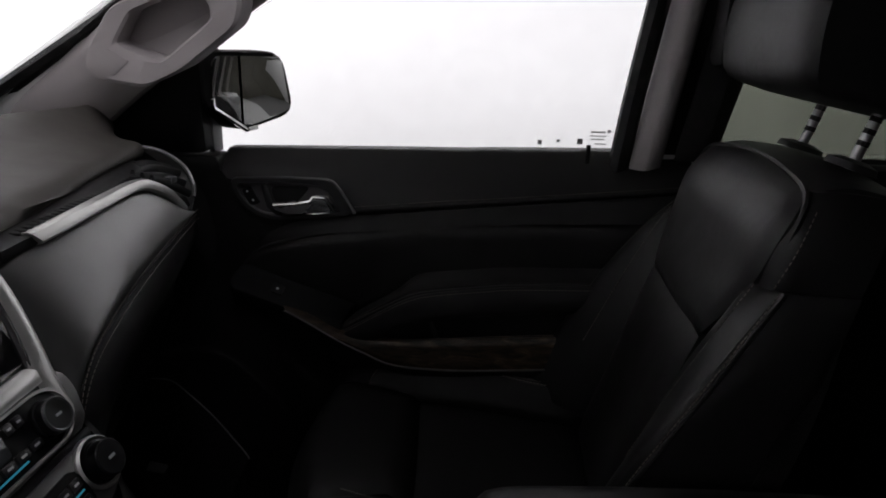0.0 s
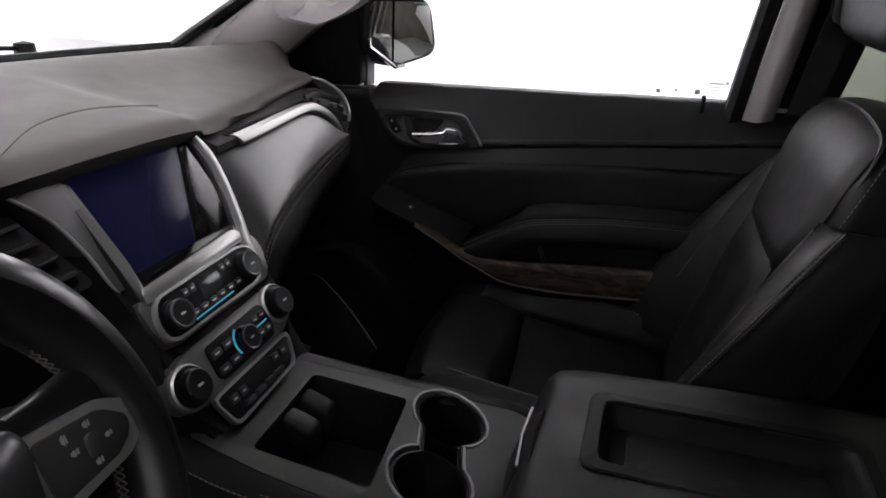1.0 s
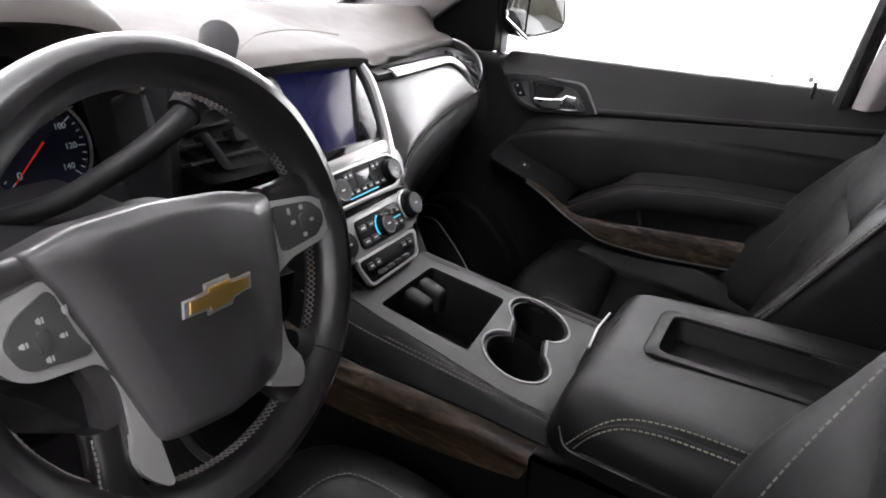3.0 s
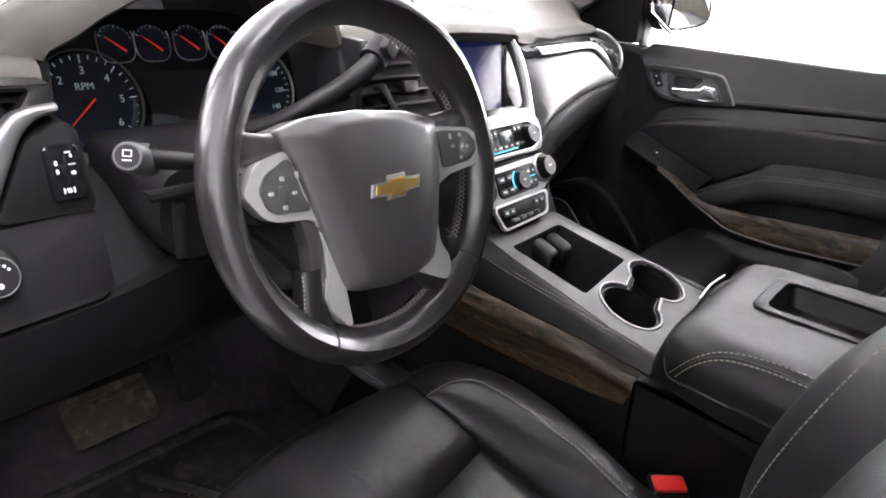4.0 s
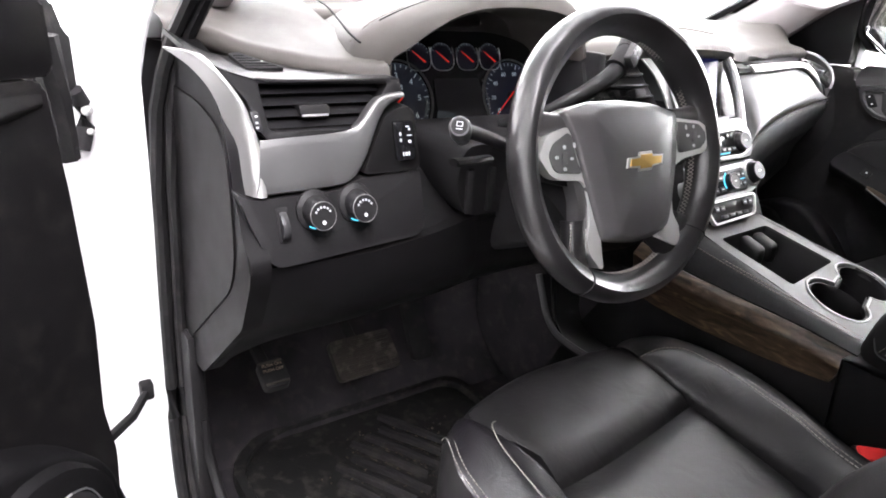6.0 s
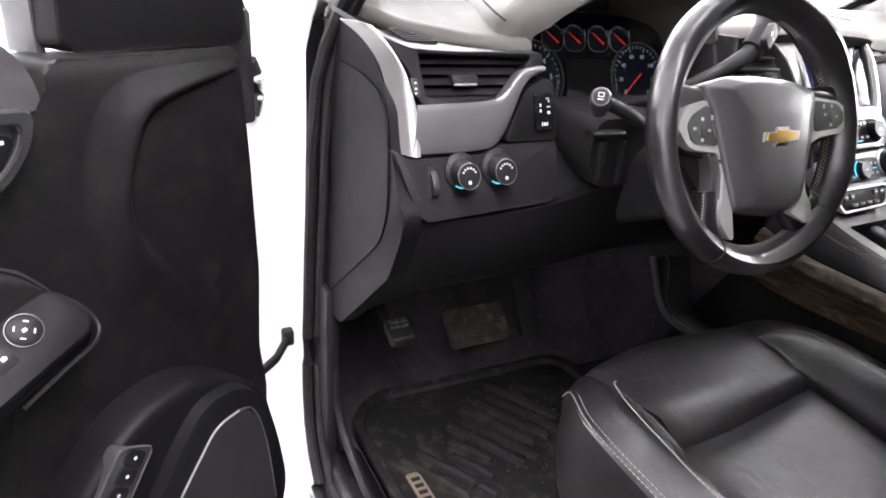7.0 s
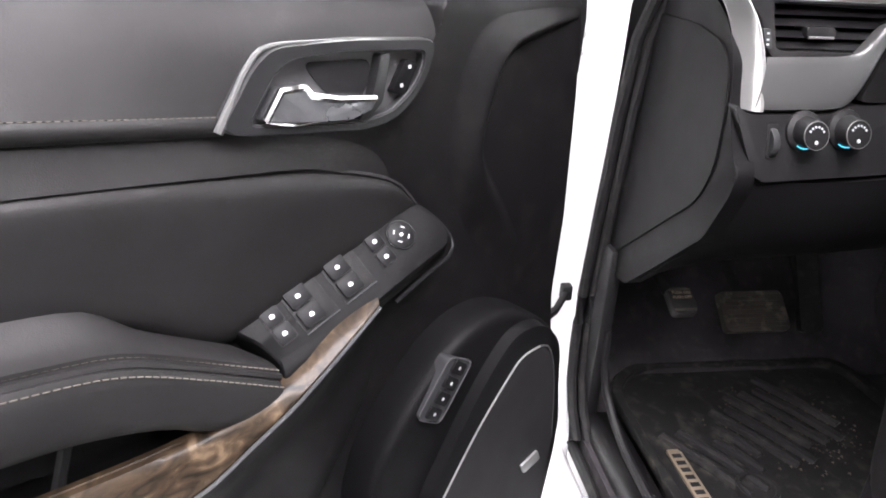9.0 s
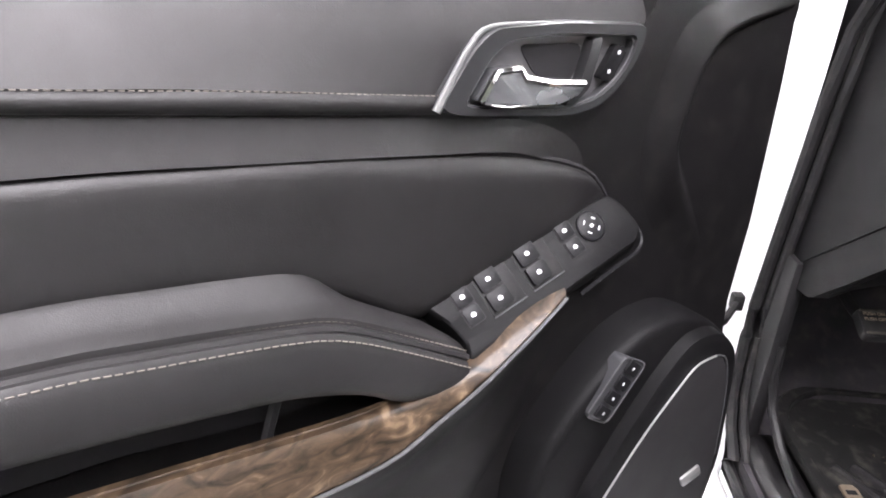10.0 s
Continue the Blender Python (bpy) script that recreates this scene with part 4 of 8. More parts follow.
DOOR_D, DOOR_N = Vector((0.622, -0.783, 0)).normalized(), Vector((0.783, 0.622, 0)).normalized()
driver_door = build_door(basis(DOOR_N * -1.19, DOOR_D, UP, DOOR_N), True)
passenger_door = build_door(basis((-1.30, 0.76, -0.008), (1, 0, 0), UP, (0, -1, 0)), False)
for x, z, w, h in ((-0.17, 1.357, 0.008, 0.008), (-0.137, 1.361, 0.006, 0.005), (-0.098, 1.361, 0.010, 0.010), (-0.067, 1.379, 0.026, 0.003), (-0.067, 1.372, 0.030, 0.002), (-0.067, 1.366, 0.024, 0.002), (-0.048, 1.381, 0.006, 0.006), (-0.062, 1.358, 0.020, 0.002)):
    part("sticker_bar", box((x - w / 2, 0.8385, z - h / 2), (x + w / 2, 0.8395, z + h / 2), bevel=0), STICKER, passenger_door)
part("lock_pin", tube([(-0.088, 0.79, 1.33), (-0.088, 0.79, 1.362)], 0.004, 8), PLASTIC, passenger_door)

# outside mirror on the passenger door
om = thing("wing_mirror", "black wing mirror with chrome lower edge outside the passenger window", "wing mirror")
MIRROR_N = Vector((0.846, -0.533, 0.0))
MIRROR_A = Vector((0.533, 0.846, 0.0))
mm = basis((-0.70, 0.90, 1.43), MIRROR_A, UP, MIRROR_N)
glass_line = [(-0.122, 0.061), (0.034, 0.061), (0.057, -0.044), (-0.057, -0.069), (-0.126, -0.028)]
part("housing", loft([[mm @ Vector((0.01 + (a - 0.01) * k, (b + 0.0) * k, w)) for a, b in fillet(glass_line, 0.03)] for w, k in ((0.006, 1.10), (0.0, 1.14), (-0.04, 1.16), (-0.10, 0.95), (-0.13, 0.55))]), VOID, om)
part("mirror_plate", slab(fillet(glass_line, 0.02), -0.004, 0.008, mm, 0.001), MIRROR, om)
part("chrome_edge", tube([mm @ Vector((a, b, 0.012)) for a, b in ((-0.128, -0.012), (-0.127, -0.03), (-0.06, -0.073), (-0.035, -0.070))], 0.005, 6), CHROME, om)
part("arm", box((-0.86, 0.78, 1.34), (-0.80, 0.90, 1.40), bevel=0.015), GLOSS, om)

# ---- steering wheel ----
WT = 0.292
W_UP, W_OUT = Vector((-math.sin(WT), 0, math.cos(WT))), Vector((math.cos(WT), 0, math.sin(WT)))
WM = basis((-0.461, -0.414, 1.265), (0, 1, 0), W_UP, W_OUT)
wheel = thing("steering_wheel", "black leather steering wheel with satin silver spokes and gold badge", "steering wheel")


def wp(u, v, w=0.0):
    return WM @ Vector((u, v, w))


RIM = 0.162
rim_rings = []


def rim_point(a, b, fat):
    """A point of the rim's section, which is drawn out towards its inner back."""
    fx = fat * math.cos(b) * (1.0 if math.cos(b) > 0 else 1.16)
    return wp((RIM + fx) * math.cos(a), (RIM + fx) * math.sin(a), fat * 1.25 * math.sin(b) + min(0.0, 0.42 * fx))


for i in range(96):
    a = 2 * math.pi * i / 96
    fat = 0.0165 + 0.0022 * (math.exp(-((math.cos(a - 0.55)) ** 2) * 0 - ((a - 0.75) / 0.28) ** 2) + math.exp(-((a - math.pi + 0.75) / 0.28) ** 2))
    rim_rings.append([rim_point(a, 2 * math.pi * j / 20, fat) for j in range(20)])
part("rim", loft(rim_rings, wrap=True), RIM_LEATHER, wheel, "worn black leather rim")
for deg in (47, 133, 238, 318):
    a = radians(deg)
    part("rim_seam", tube([rim_point(a, 2 * math.pi * j / 20, 0.0168) for j in range(20)], 0.001, 5, closed=True), VOID, wheel)


def zigzag(lo, hi, step):
    """Crossed thread along the inner side of the rim, between two angles."""
    verts, faces = [], []
    for sign in (0, 1):
        a, k = lo, sign
        while a < hi:
            ends = []
            for ang, b in ((a, 166 if k % 2 else 188), (a + step, 188 if k % 2 else 166)):
                ends.append(rim_point(radians(ang), radians(b), 0.0176))
            d = (ends[1] - ends[0]).normalized()
            q = d.orthogonal().normalized()
            r = d.cross(q)
            n = len(verts)
            for e in ends:
                verts.extend([tuple(e + 0.0006 * (x * q + y * r)) for x, y in ((1, 0), (0, 1), (-1, 0), (0, -1))])
            faces.extend([(n + i, n + (i + 1) % 4, n + 4 + (i + 1) % 4, n + 4 + i) for i in range(4)])
            a, k = a + step, k + 1
    me = bpy.data.meshes.new("thread")
    me.from_pydata(verts, [], faces)
    bm = bmesh.new()
    bm.from_mesh(me)
    bpy.data.meshes.remove(me)
    return bm


for lo, hi in ((-42, 72), (108, 150), (196, 222), (243, 316)):
    part("rim_stitching", zigzag(lo, hi, 2.0), RIM_THREAD, wheel)
hub = fillet([(-0.109, 0.0575), (-0.072, 0.066), (-0.0185, 0.0665), (0.0424, 0.0605), (0.084, 0.049), (0.088, 0.040), (0.083, -0.008), (0.070, -0.064), (0.060, -0.092), (0.034, -0.102), (0.0, -0.105), (-0.042, -0.099), (-0.059, -0.094), (-0.066, -0.072), (-0.0835, -0.010), (-0.0935, 0.026)], 0.007)
part("airbag_cover", loft([[wp(-0.005 + (u + 0.005) * k, -0.018 + (v + 0.018) * q, w) for u, v in hub] for k, q, w in ((0.97, 0.97, -0.03), (0.995, 0.995, 0.0), (0.998, 0.998, 0.0085), (0.985, 0.982, 0.0125), (0.955, 0.95, 0.0150), (0.76, 0.91, 0.0228), (0.715, 0.885, 0.0248), (0.67, 0.85, 0.0262), (0.30, 0.4, 0.028))]), COVER, wheel, "smooth black airbag cover")
part("hub_back", lathe([(0.062, -0.06), (0.066, -0.035), (0.06, -0.018), (0.04, -0.015)], WM, 32), PLASTIC, wheel)
bow = [(-0.034, 0.0065), (-0.0125, 0.0065), (-0.0115, 0.0125), (0.0135, 0.0125), (0.0125, 0.0065), (0.036, 0.0065), (0.033, -0.0065), (0.0115, -0.0065), (0.0105, -0.0125), (-0.0145, -0.0125), (-0.0135, -0.0065), (-0.037, -0.0065)]
bow = [(x * 0.9, y * 0.9) for x, y in bow]
badge = part("badge_edge", slab([(x + 0.002, y - 0.007) for x, y in bow], 0.026, 0.0305, WM, 0.0012), BRIGHT, wheel, "chrome-edged gold cross-shaped badge")
part("badge_face", slab([(x * 0.87 + 0.002, y * 0.72 - 0.007) for x, y in bow], 0.03, 0.0318, WM, 0.0006), GOLD, badge)
part("cover_print", join(*[slab(rect(0.0 + dx, -0.047, 0.004 + dx, -0.0455), 0.0258, 0.0272, WM, 0) for dx in (-0.009, -0.003, 0.003)]), VOID, wheel)
left_trim = [(-0.146, 0.0105), (-0.131, 0.0335), (-0.0985, 0.0405), (-0.0865, 0.0), (-0.078, -0.012), (-0.068, -0.028), (-0.063, -0.052), (-0.059, -0.085), (-0.0565, -0.128), (-0.062, -0.127), (-0.0765, -0.109), (-0.081, -0.094), (-0.0755, -0.074), (-0.0735, -0.047), (-0.078, -0.0275), (-0.085, -0.021), (-0.120, -0.0165), (-0.1315, -0.0105)]
right_trim = [(0.082, 0.041), (0.136, 0.034), (0.155, 0.023), (0.158, 0.007), (0.142, -0.007), (0.10, -0.011), (0.079, -0.019), (0.071, -0.031), (0.0725, -0.078), (0.087, -0.1015), (0.079, -0.122), (0.060, -0.113), (0.040, -0.1025), (0.0585, -0.093), (0.064, -0.075), (0.061, -0.026), (0.072, -0.012), (0.083, -0.004)]
for outline, pad_o in ((left_trim, [(-0.1325, 0.0110), (-0.1245, 0.0235), (-0.0985, 0.0350), (-0.0905, 0.0), (-0.0825, -0.0135), (-0.1195, -0.0092), (-0.1265, -0.005)]), (right_trim, [(0.086, 0.036), (0.131, 0.0305), (0.148, 0.015), (0.137, -0.0005), (0.088, -0.004)])):
    lift = 0.003 if outline is right_trim else 0.0
    sp = part("spoke_trim", slab(fillet(outline, 0.006), -0.012, 0.008 + lift, WM, 0.0035, 4), WHEEL_SILVER, wheel, "satin silver spoke trim")
    pad = part("button_pad", slab(fillet(pad_o, 0.006), 0.004, 0.0105 + lift, WM, 0.002), WHEEL_PAD, sp)
    cx, cy = sum(p[0] for p in pad_o) / len(pad_o), sum(p[1] for p in pad_o) / len(pad_o)
    rocker = part("rocker", slab(fillet([(cx - 0.0042 + 0.0002 * k, cy + k) for k in (-0.007, 0.007)] + [(cx + 0.0042 + 0.0002 * k, cy + k) for k in (0.007, -0.007)], 0.003), 0.0095 + lift, 0.0125 + lift, WM, 0.0012, 3), WHEEL_PAD, pad)
    for du, dv, hw, hh in ((0.0115, -0.001, 0.0024, 0.0019), (-0.0115, 0.002, 0.0026, 0.0022), (0.001, 0.0125, 0.0022, 0.0026), (0.0, -0.0115, 0.0024, 0.0024), (0.0165, 0.0135, 0.0018, 0.0036)):
        if outline is right_trim and du > 0.015:
            du, dv = -0.0145, 0.0125
        x0, y0 = cx + du, cy + dv
        part("mark", join(slab([(x0 - hw, y0 - hh * 0.4), (x0, y0 - hh), (x0 + hw * 0.3, y0), (x0, y0 + hh * 0.9), (x0 - hw, y0 + hh * 0.5)], 0.0098 + lift, 0.0109 + lift, WM, 0), slab(rect(x0 + hw * 0.5, y0 - hh * 0.8, x0 + hw, y0 + hh * 0.7), 0.0098 + lift, 0.0109 + lift, WM, 0)), MARK, pad)
part("spoke_core", slab(fillet([(-0.14, -0.008), (-0.085, -0.015), (-0.060, -0.036), (-0.060, -0.080), (-0.085, -0.074), (-0.116, -0.034), (-0.130, -0.022)], 0.006), -0.034, -0.014, WM, 0.003), PLASTIC, wheel)
part("spoke_flank", slab(fillet([(-0.094, -0.0185), (-0.079, -0.024), (-0.071, -0.045), (-0.071, -0.077), (-0.091, -0.077), (-0.088, -0.045)], 0.005), -0.024, 0.0045, WM, 0.007, 5), COVER, wheel)


def leather_root(line, wide, deep):
    """A rounded leather-wrapped spoke root along a line of (u, v, w) points."""
    rings = []
    for i, (u, v, w) in enumerate(line):
        a, b = line[max(i - 1, 0)], line[min(i + 1, len(line) - 1)]
        d = Vector((b[0] - a[0], b[1] - a[1], 0)).normalized()
        n = Vector((-d.y, d.x, 0))
        rings.append([wp(u + wide[i] * math.cos(q) * n.x, v + wide[i] * math.cos(q) * n.y, w + deep * math.sin(q) * abs(math.sin(q)) ** -0.3 if abs(math.sin(q)) > 1e-6 else w) for q in (2 * math.pi * j / 24 for j in range(24))])
    return loft(rings)


part("spoke_leather", leather_root([(-0.0865, -0.0665, -0.008), (-0.0870, -0.080, -0.008), (-0.0890, -0.098, -0.008), (-0.0890, -0.116, -0.008), (-0.087, -0.129, -0.006), (-0.0875, -0.138, -0.006)], (0.0135, 0.0138, 0.0145, 0.016, 0.018, 0.017), 0.0135), RIM_LEATHER, wheel, "leather root of the lower spoke")
part("spoke_leather", leather_root([(0.048, -0.098, -0.008), (0.064, -0.113, -0.007), (0.078, -0.124, -0.006), (0.088, -0.132, -0.006)], (0.010, 0.013, 0.018, 0.019), 0.0125), RIM_LEATHER, wheel, "leather root of the lower spoke")
part("spoke_leather", leather_root([(0.090, -0.088, -0.008), (0.108, -0.099, -0.008), (0.120, -0.105, -0.007)], (0.012, 0.016, 0.019), 0.0125), RIM_LEATHER, wheel, "leather root of the lower spoke")
for off in (0.0, 0.0035):
    part("spoke_stitching", stitches([wp(-0.0985 + off, -0.069, 0.0005 + 0.4 * off), wp(-0.0995 + off, -0.084, 0.0005 + 0.4 * off), wp(-0.102 + off, -0.100, 0.0005 + 0.4 * off), wp(-0.1035 + off, -0.112, 0.0012 + 0.4 * off)], 0.0036, 0.0028, 0.0009), RIM_THREAD, wheel)
part("spoke_top", leather_root([(-0.098, 0.0455, -0.004), (-0.114, 0.0455, -0.004), (-0.130, 0.046, -0.004), (-0.150, 0.050, -0.005)], (0.0105, 0.0108, 0.0135, 0.021), 0.0105), COVER, wheel)
part("spoke_top", leather_root([(0.086, 0.0455, -0.002), (0.108, 0.0445, -0.003), (0.130, 0.043, -0.004), (0.152, 0.041, -0.005)], (0.0075, 0.0085, 0.0125, 0.021), 0.0105), RIM_LEATHER, wheel)
part("spoke_core", slab(fillet([(-0.15, 0.02), (-0.10, 0.045), (0.0, 0.03), (0.10, 0.05), (0.152, 0.03), (0.15, -0.01), (0.08, -0.03), (-0.08, -0.03), (-0.148, -0.012)], 0.01), -0.028, -0.006, WM, 0.003), PLASTIC, wheel)

# ---- column, stalks, lever ----
column = thing("steering_column", "black plastic steering column shroud behind the wheel", "steering column")
CM = basis(wp(0.0, -0.01, -0.05), (0, 1, 0), W_UP, W_OUT)
part("shroud", loft([[CM @ Vector((x * k, y * k - 0.02 - 0.1 * d, -d)) for x, y in fillet([(-0.07, -0.07), (0.07, -0.07), (0.065, 0.02), (0.03, 0.036), (-0.03, 0.036), (-0.065, 0.02)], 0.025)] for d, k in ((0.0, 0.9), (0.015, 1.0), (0.10, 1.05), (0.22, 1.1))]), PLASTIC, column)
part("lower_shroud", loft([[(x, -0.43 + (y + 0.43) * k, z) for y, z in fillet([(-0.555, 1.255), (-0.565, 1.20), (-0.545, 1.16), (-0.31, 1.16), (-0.30, 1.20), (-0.31, 1.255)], 0.02)] for x, k in ((-0.76, 1.0), (-0.61, 1.0), (-0.598, 0.97))]), PLASTIC, column)
for y in (-0.54, -0.505):
    part("shroud_rib", box((-0.60, y - 0.006, 1.165), (-0.592, y + 0.006, 1.225), bevel=0.003), VOID, column)
part("key_housing", lathe([(0.0, 0.02), (0.022, 0.02), (0.026, 0.01), (0.028, -0.06)], basis((-0.565, -0.318, 1.235), (0, 1, 0), W_UP, W_OUT), 20), SILVER, column)
part("tilt_lever", tube(spline([(-0.60, -0.51, 1.236), (-0.59, -0.545, 1.238), (-0.585, -0.577, 1.240)], 10), 0.009, 8, flat=0.6), HARD, column)
stalk = part("wiper_stalk", tube(spline([(-0.60, -0.48, 1.25), (-0.57, -0.54, 1.272), (-0.545, -0.595, 1.29)], 12), 0.0085, 10), PLASTIC, column, "black wiper stalk with grey end cap")
sm = look((-0.538, -0.607, 1.294), (-0.54 - 0.62, -0.607 + 0.55, 1.294 - 0.35))
part("end_cap", lathe([(0.0, 0.012), (0.0108, 0.012), (0.0125, 0.009), (0.013, -0.02), (0.0, -0.026)], sm, 24), GREY_TRIM, stalk)
part("cap_face", lathe([(0.0, 0.0128), (0.0092, 0.0128), (0.0092, 0.011)], sm, 24), PLASTIC, stalk)
part("stalk_collar", lathe([(0.0, -0.022), (0.0105, -0.022), (0.0115, -0.026), (0.0115, -0.034), (0.0085, -0.036), (0.0085, -0.040), (0.0105, -0.042), (0.0105, -0.049), (0.0, -0.052)], sm, 18), GREY_TRIM, stalk)
part("stalk_switch", box((-0.004, 0.008, -0.05), (0.006, 0.016, -0.026), sm, bevel=0.002), BUTTON, stalk)
part("symbol", join(hoop(rect(-0.0036, -0.0004, 0.0036, 0.0052), rect(-0.0026, 0.0005, 0.0026, 0.0043), 0.0122, 0.0133, sm, 24), slab(rect(-0.0036, -0.0036, 0.0036, -0.0026), 0.0122, 0.0133, sm, 0)), MARK, stalk)
lever = part("shift_lever", tube(spline([(-0.69, -0.42, 1.255), (-0.645, -0.392, 1.275), (-0.622, -0.360, 1.298), (-0.614, -0.325, 1.316), (-0.612, -0.292, 1.334), (-0.614, -0.268, 1.350)], 24), 0.0108, 12, taper=(0.85, 1.2)), PLASTIC, column, "column shift lever with thick leather grip")
part("grip", tube(spline([(-0.613, -0.278, 1.345), (-0.622, -0.250, 1.363), (-0.640, -0.218, 1.379), (-0.662, -0.188, 1.391), (-0.680, -0.168, 1.398), (-0.683, -0.165, 1.399)], 18), 0.0195, 16, taper=(0.85, 1.1)), VOID, lever)
part("grip_seam", tube([Vector((-0.622, -0.250, 1.363)) + 0.0185 * (math.cos(q) * Vector((0.86, 0.0, 0.51)) + math.sin(q) * Vector((-0.3, -0.49, 0.82)).normalized()) for q in (2 * math.pi * j / 20 for j in range(20))], 0.0008, 5, closed=True), VOID, lever)
lm = basis((-0.597, -0.263, 1.367), Vector((-0.25, 0.66, 0.7)).normalized(), Vector((0.2, -0.73, 0.65)).normalized(), Vector((0.93, 0.28, 0.2)).normalized())
part("gear_button", slab(fillet(rect(-0.016, -0.013, 0.016, 0.013), 0.004), -0.006, 0.004, lm, 0.002), BUTTON, lever)
part("symbol", join(slab(rect(-0.001, 0.002, 0.001, 0.009), 0.0035, 0.0045, lm, 0), slab(rect(-0.004, 0.0046, 0.004, 0.0064), 0.0035, 0.0047, lm, 0)), MARK, lever)
part("symbol", slab(rect(-0.001, -0.009, 0.001, -0.003), 0.0035, 0.0045, lm, 0), MARK, lever)

# ---- dashboard ----
dash = thing("dashboard", "black vinyl dashboard with silver trim and air vents", "dashboard")
FM = basis((-0.2475, 0, 0), (0, 1, 0), (-0.3, 0, 1), (1, 0, 0))  # y, z on the sloping driver face


def fp(y, z, w=0.0):
    return FM @ Vector((y, z, w))


# top pad: one skin from the windscreen to the lip, over stations across the car
def pad_skin(stations, name, label=""):
    rows = []
    for y, x, z, front in stations:
        sec = [(front, 1.372), (front + 0.02, 1.388), ((front * 2 + x) / 3, 1.405), ((front + 2 * x) / 3, max(z + 0.02, 1.372 + (z - 1.345) * 0.6)), (x - 0.04, z + 0.008), (x - 0.012, z + 0.003), (x, z - 0.006), (x - 0.002, z - 0.018), (x - 0.02, z - 0.024), (x - 0.10, z - 0.03)]
        rows.append([Vector((a, y, b)) for a, b in sec])
    n = 5 * len(stations)
    across = [spline(c, n) for c in zip(*rows)]
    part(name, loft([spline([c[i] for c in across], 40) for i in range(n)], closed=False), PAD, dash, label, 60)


pad_skin([(-0.84, -0.86, 1.374, -1.05), (-0.80, -0.795, 1.368, -1.07), (-0.76, -0.76, 1.354, -1.09), (-0.70, -0.712, 1.345, -1.11), (-0.66, -0.69, 1.343, -1.12), (-0.615, -0.68, 1.342, -1.13)], "top_pad_end", "pad at the driver's end of the dashboard, its grey lifted for glare")
pad_skin([(-0.70, -0.93, 1.385, -1.12), (-0.45, -0.93, 1.395, -1.15), (-0.20, -0.93, 1.395, -1.16)], "cluster_deck")
pad_skin([(-0.245, -0.70, 1.362, -1.16), (-0.20, -0.685, 1.368, -1.163), (-0.12, -0.674, 1.373, -1.165), (0.0, -0.672, 1.374, -1.17), (0.115, -0.682, 1.370, -1.165), (0.16, -0.702, 1.358, -1.16), (0.30, -0.735, 1.357, -1.13), (0.45, -0.77, 1.358, -1.09), (0.60, -0.805, 1.357, -1.04), (0.66, -0.825, 1.352, -1.01), (0.71, -0.865, 1.342, -0.99), (0.76, -0.91, 1.333, -0.98)], "top_pad", "dusty top pad, its grey lifted for glare")
part("pad_seam", tube([(p[0], p[1], p[2] + 0.001) for p in spline([(-0.712, -0.642, 1.366), (-0.745, -0.640, 1.374), (-0.80, -0.628, 1.386), (-0.88, -0.607, 1.398), (-0.97, -0.58, 1.402)], 24)], 0.0015, 5), VOID, dash)
part("pad_seam", tube(spline([(-0.690, -0.127, 1.386), (-0.722, -0.066, 1.3945), (-0.733, -0.008, 1.3975), (-0.727, 0.04, 1.3965), (-0.712, 0.09, 1.391)], 24), 0.0007, 5), DARK_THREAD, dash)
# hood over the instruments: its crown, a stitched seam, and the rolled lip under it
crown = [(-0.648, 1.350), (-0.638, 1.371), (-0.60, 1.394), (-0.53, 1.420), (-0.43, 1.444), (-0.33, 1.445), (-0.265, 1.42), (-0.243, 1.35)]
under = [(-0.606, 1.338), (-0.600, 1.347), (-0.575, 1.360), (-0.54, 1.382), (-0.47, 1.409), (-0.36, 1.414), (-0.285, 1.398), (-0.256, 1.345)]
cr, un = [spline([(0, y, z) for y, z in c], 40) for c in (crown, under)]


def hood_ring(x, line, lift=0.0, k=1.0, q=1.0):
    return [(x, -0.44 + (p.y + 0.44) * k, 1.34 + (p.z - 1.34) * q + lift) for p in line]


mid = [p.lerp(q, 0.5) for p, q in zip(cr, un)]
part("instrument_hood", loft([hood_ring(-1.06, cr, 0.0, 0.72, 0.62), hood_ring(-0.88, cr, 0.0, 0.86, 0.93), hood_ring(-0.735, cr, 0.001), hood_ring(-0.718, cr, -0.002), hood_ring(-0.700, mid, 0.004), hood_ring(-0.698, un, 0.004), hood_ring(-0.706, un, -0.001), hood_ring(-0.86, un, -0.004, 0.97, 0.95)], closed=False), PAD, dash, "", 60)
part("stitching", stitches([(-0.737, -0.44 + (p.y + 0.44), p.z + 0.0025) for p in cr[1:24:3]], 0.006, 0.005, 0.0006), DARK_THREAD, dash)
part("hood_seam", tube(hood_ring(-0.732, cr[5:25], 0.0006), 0.0009, 5), VOID, dash)

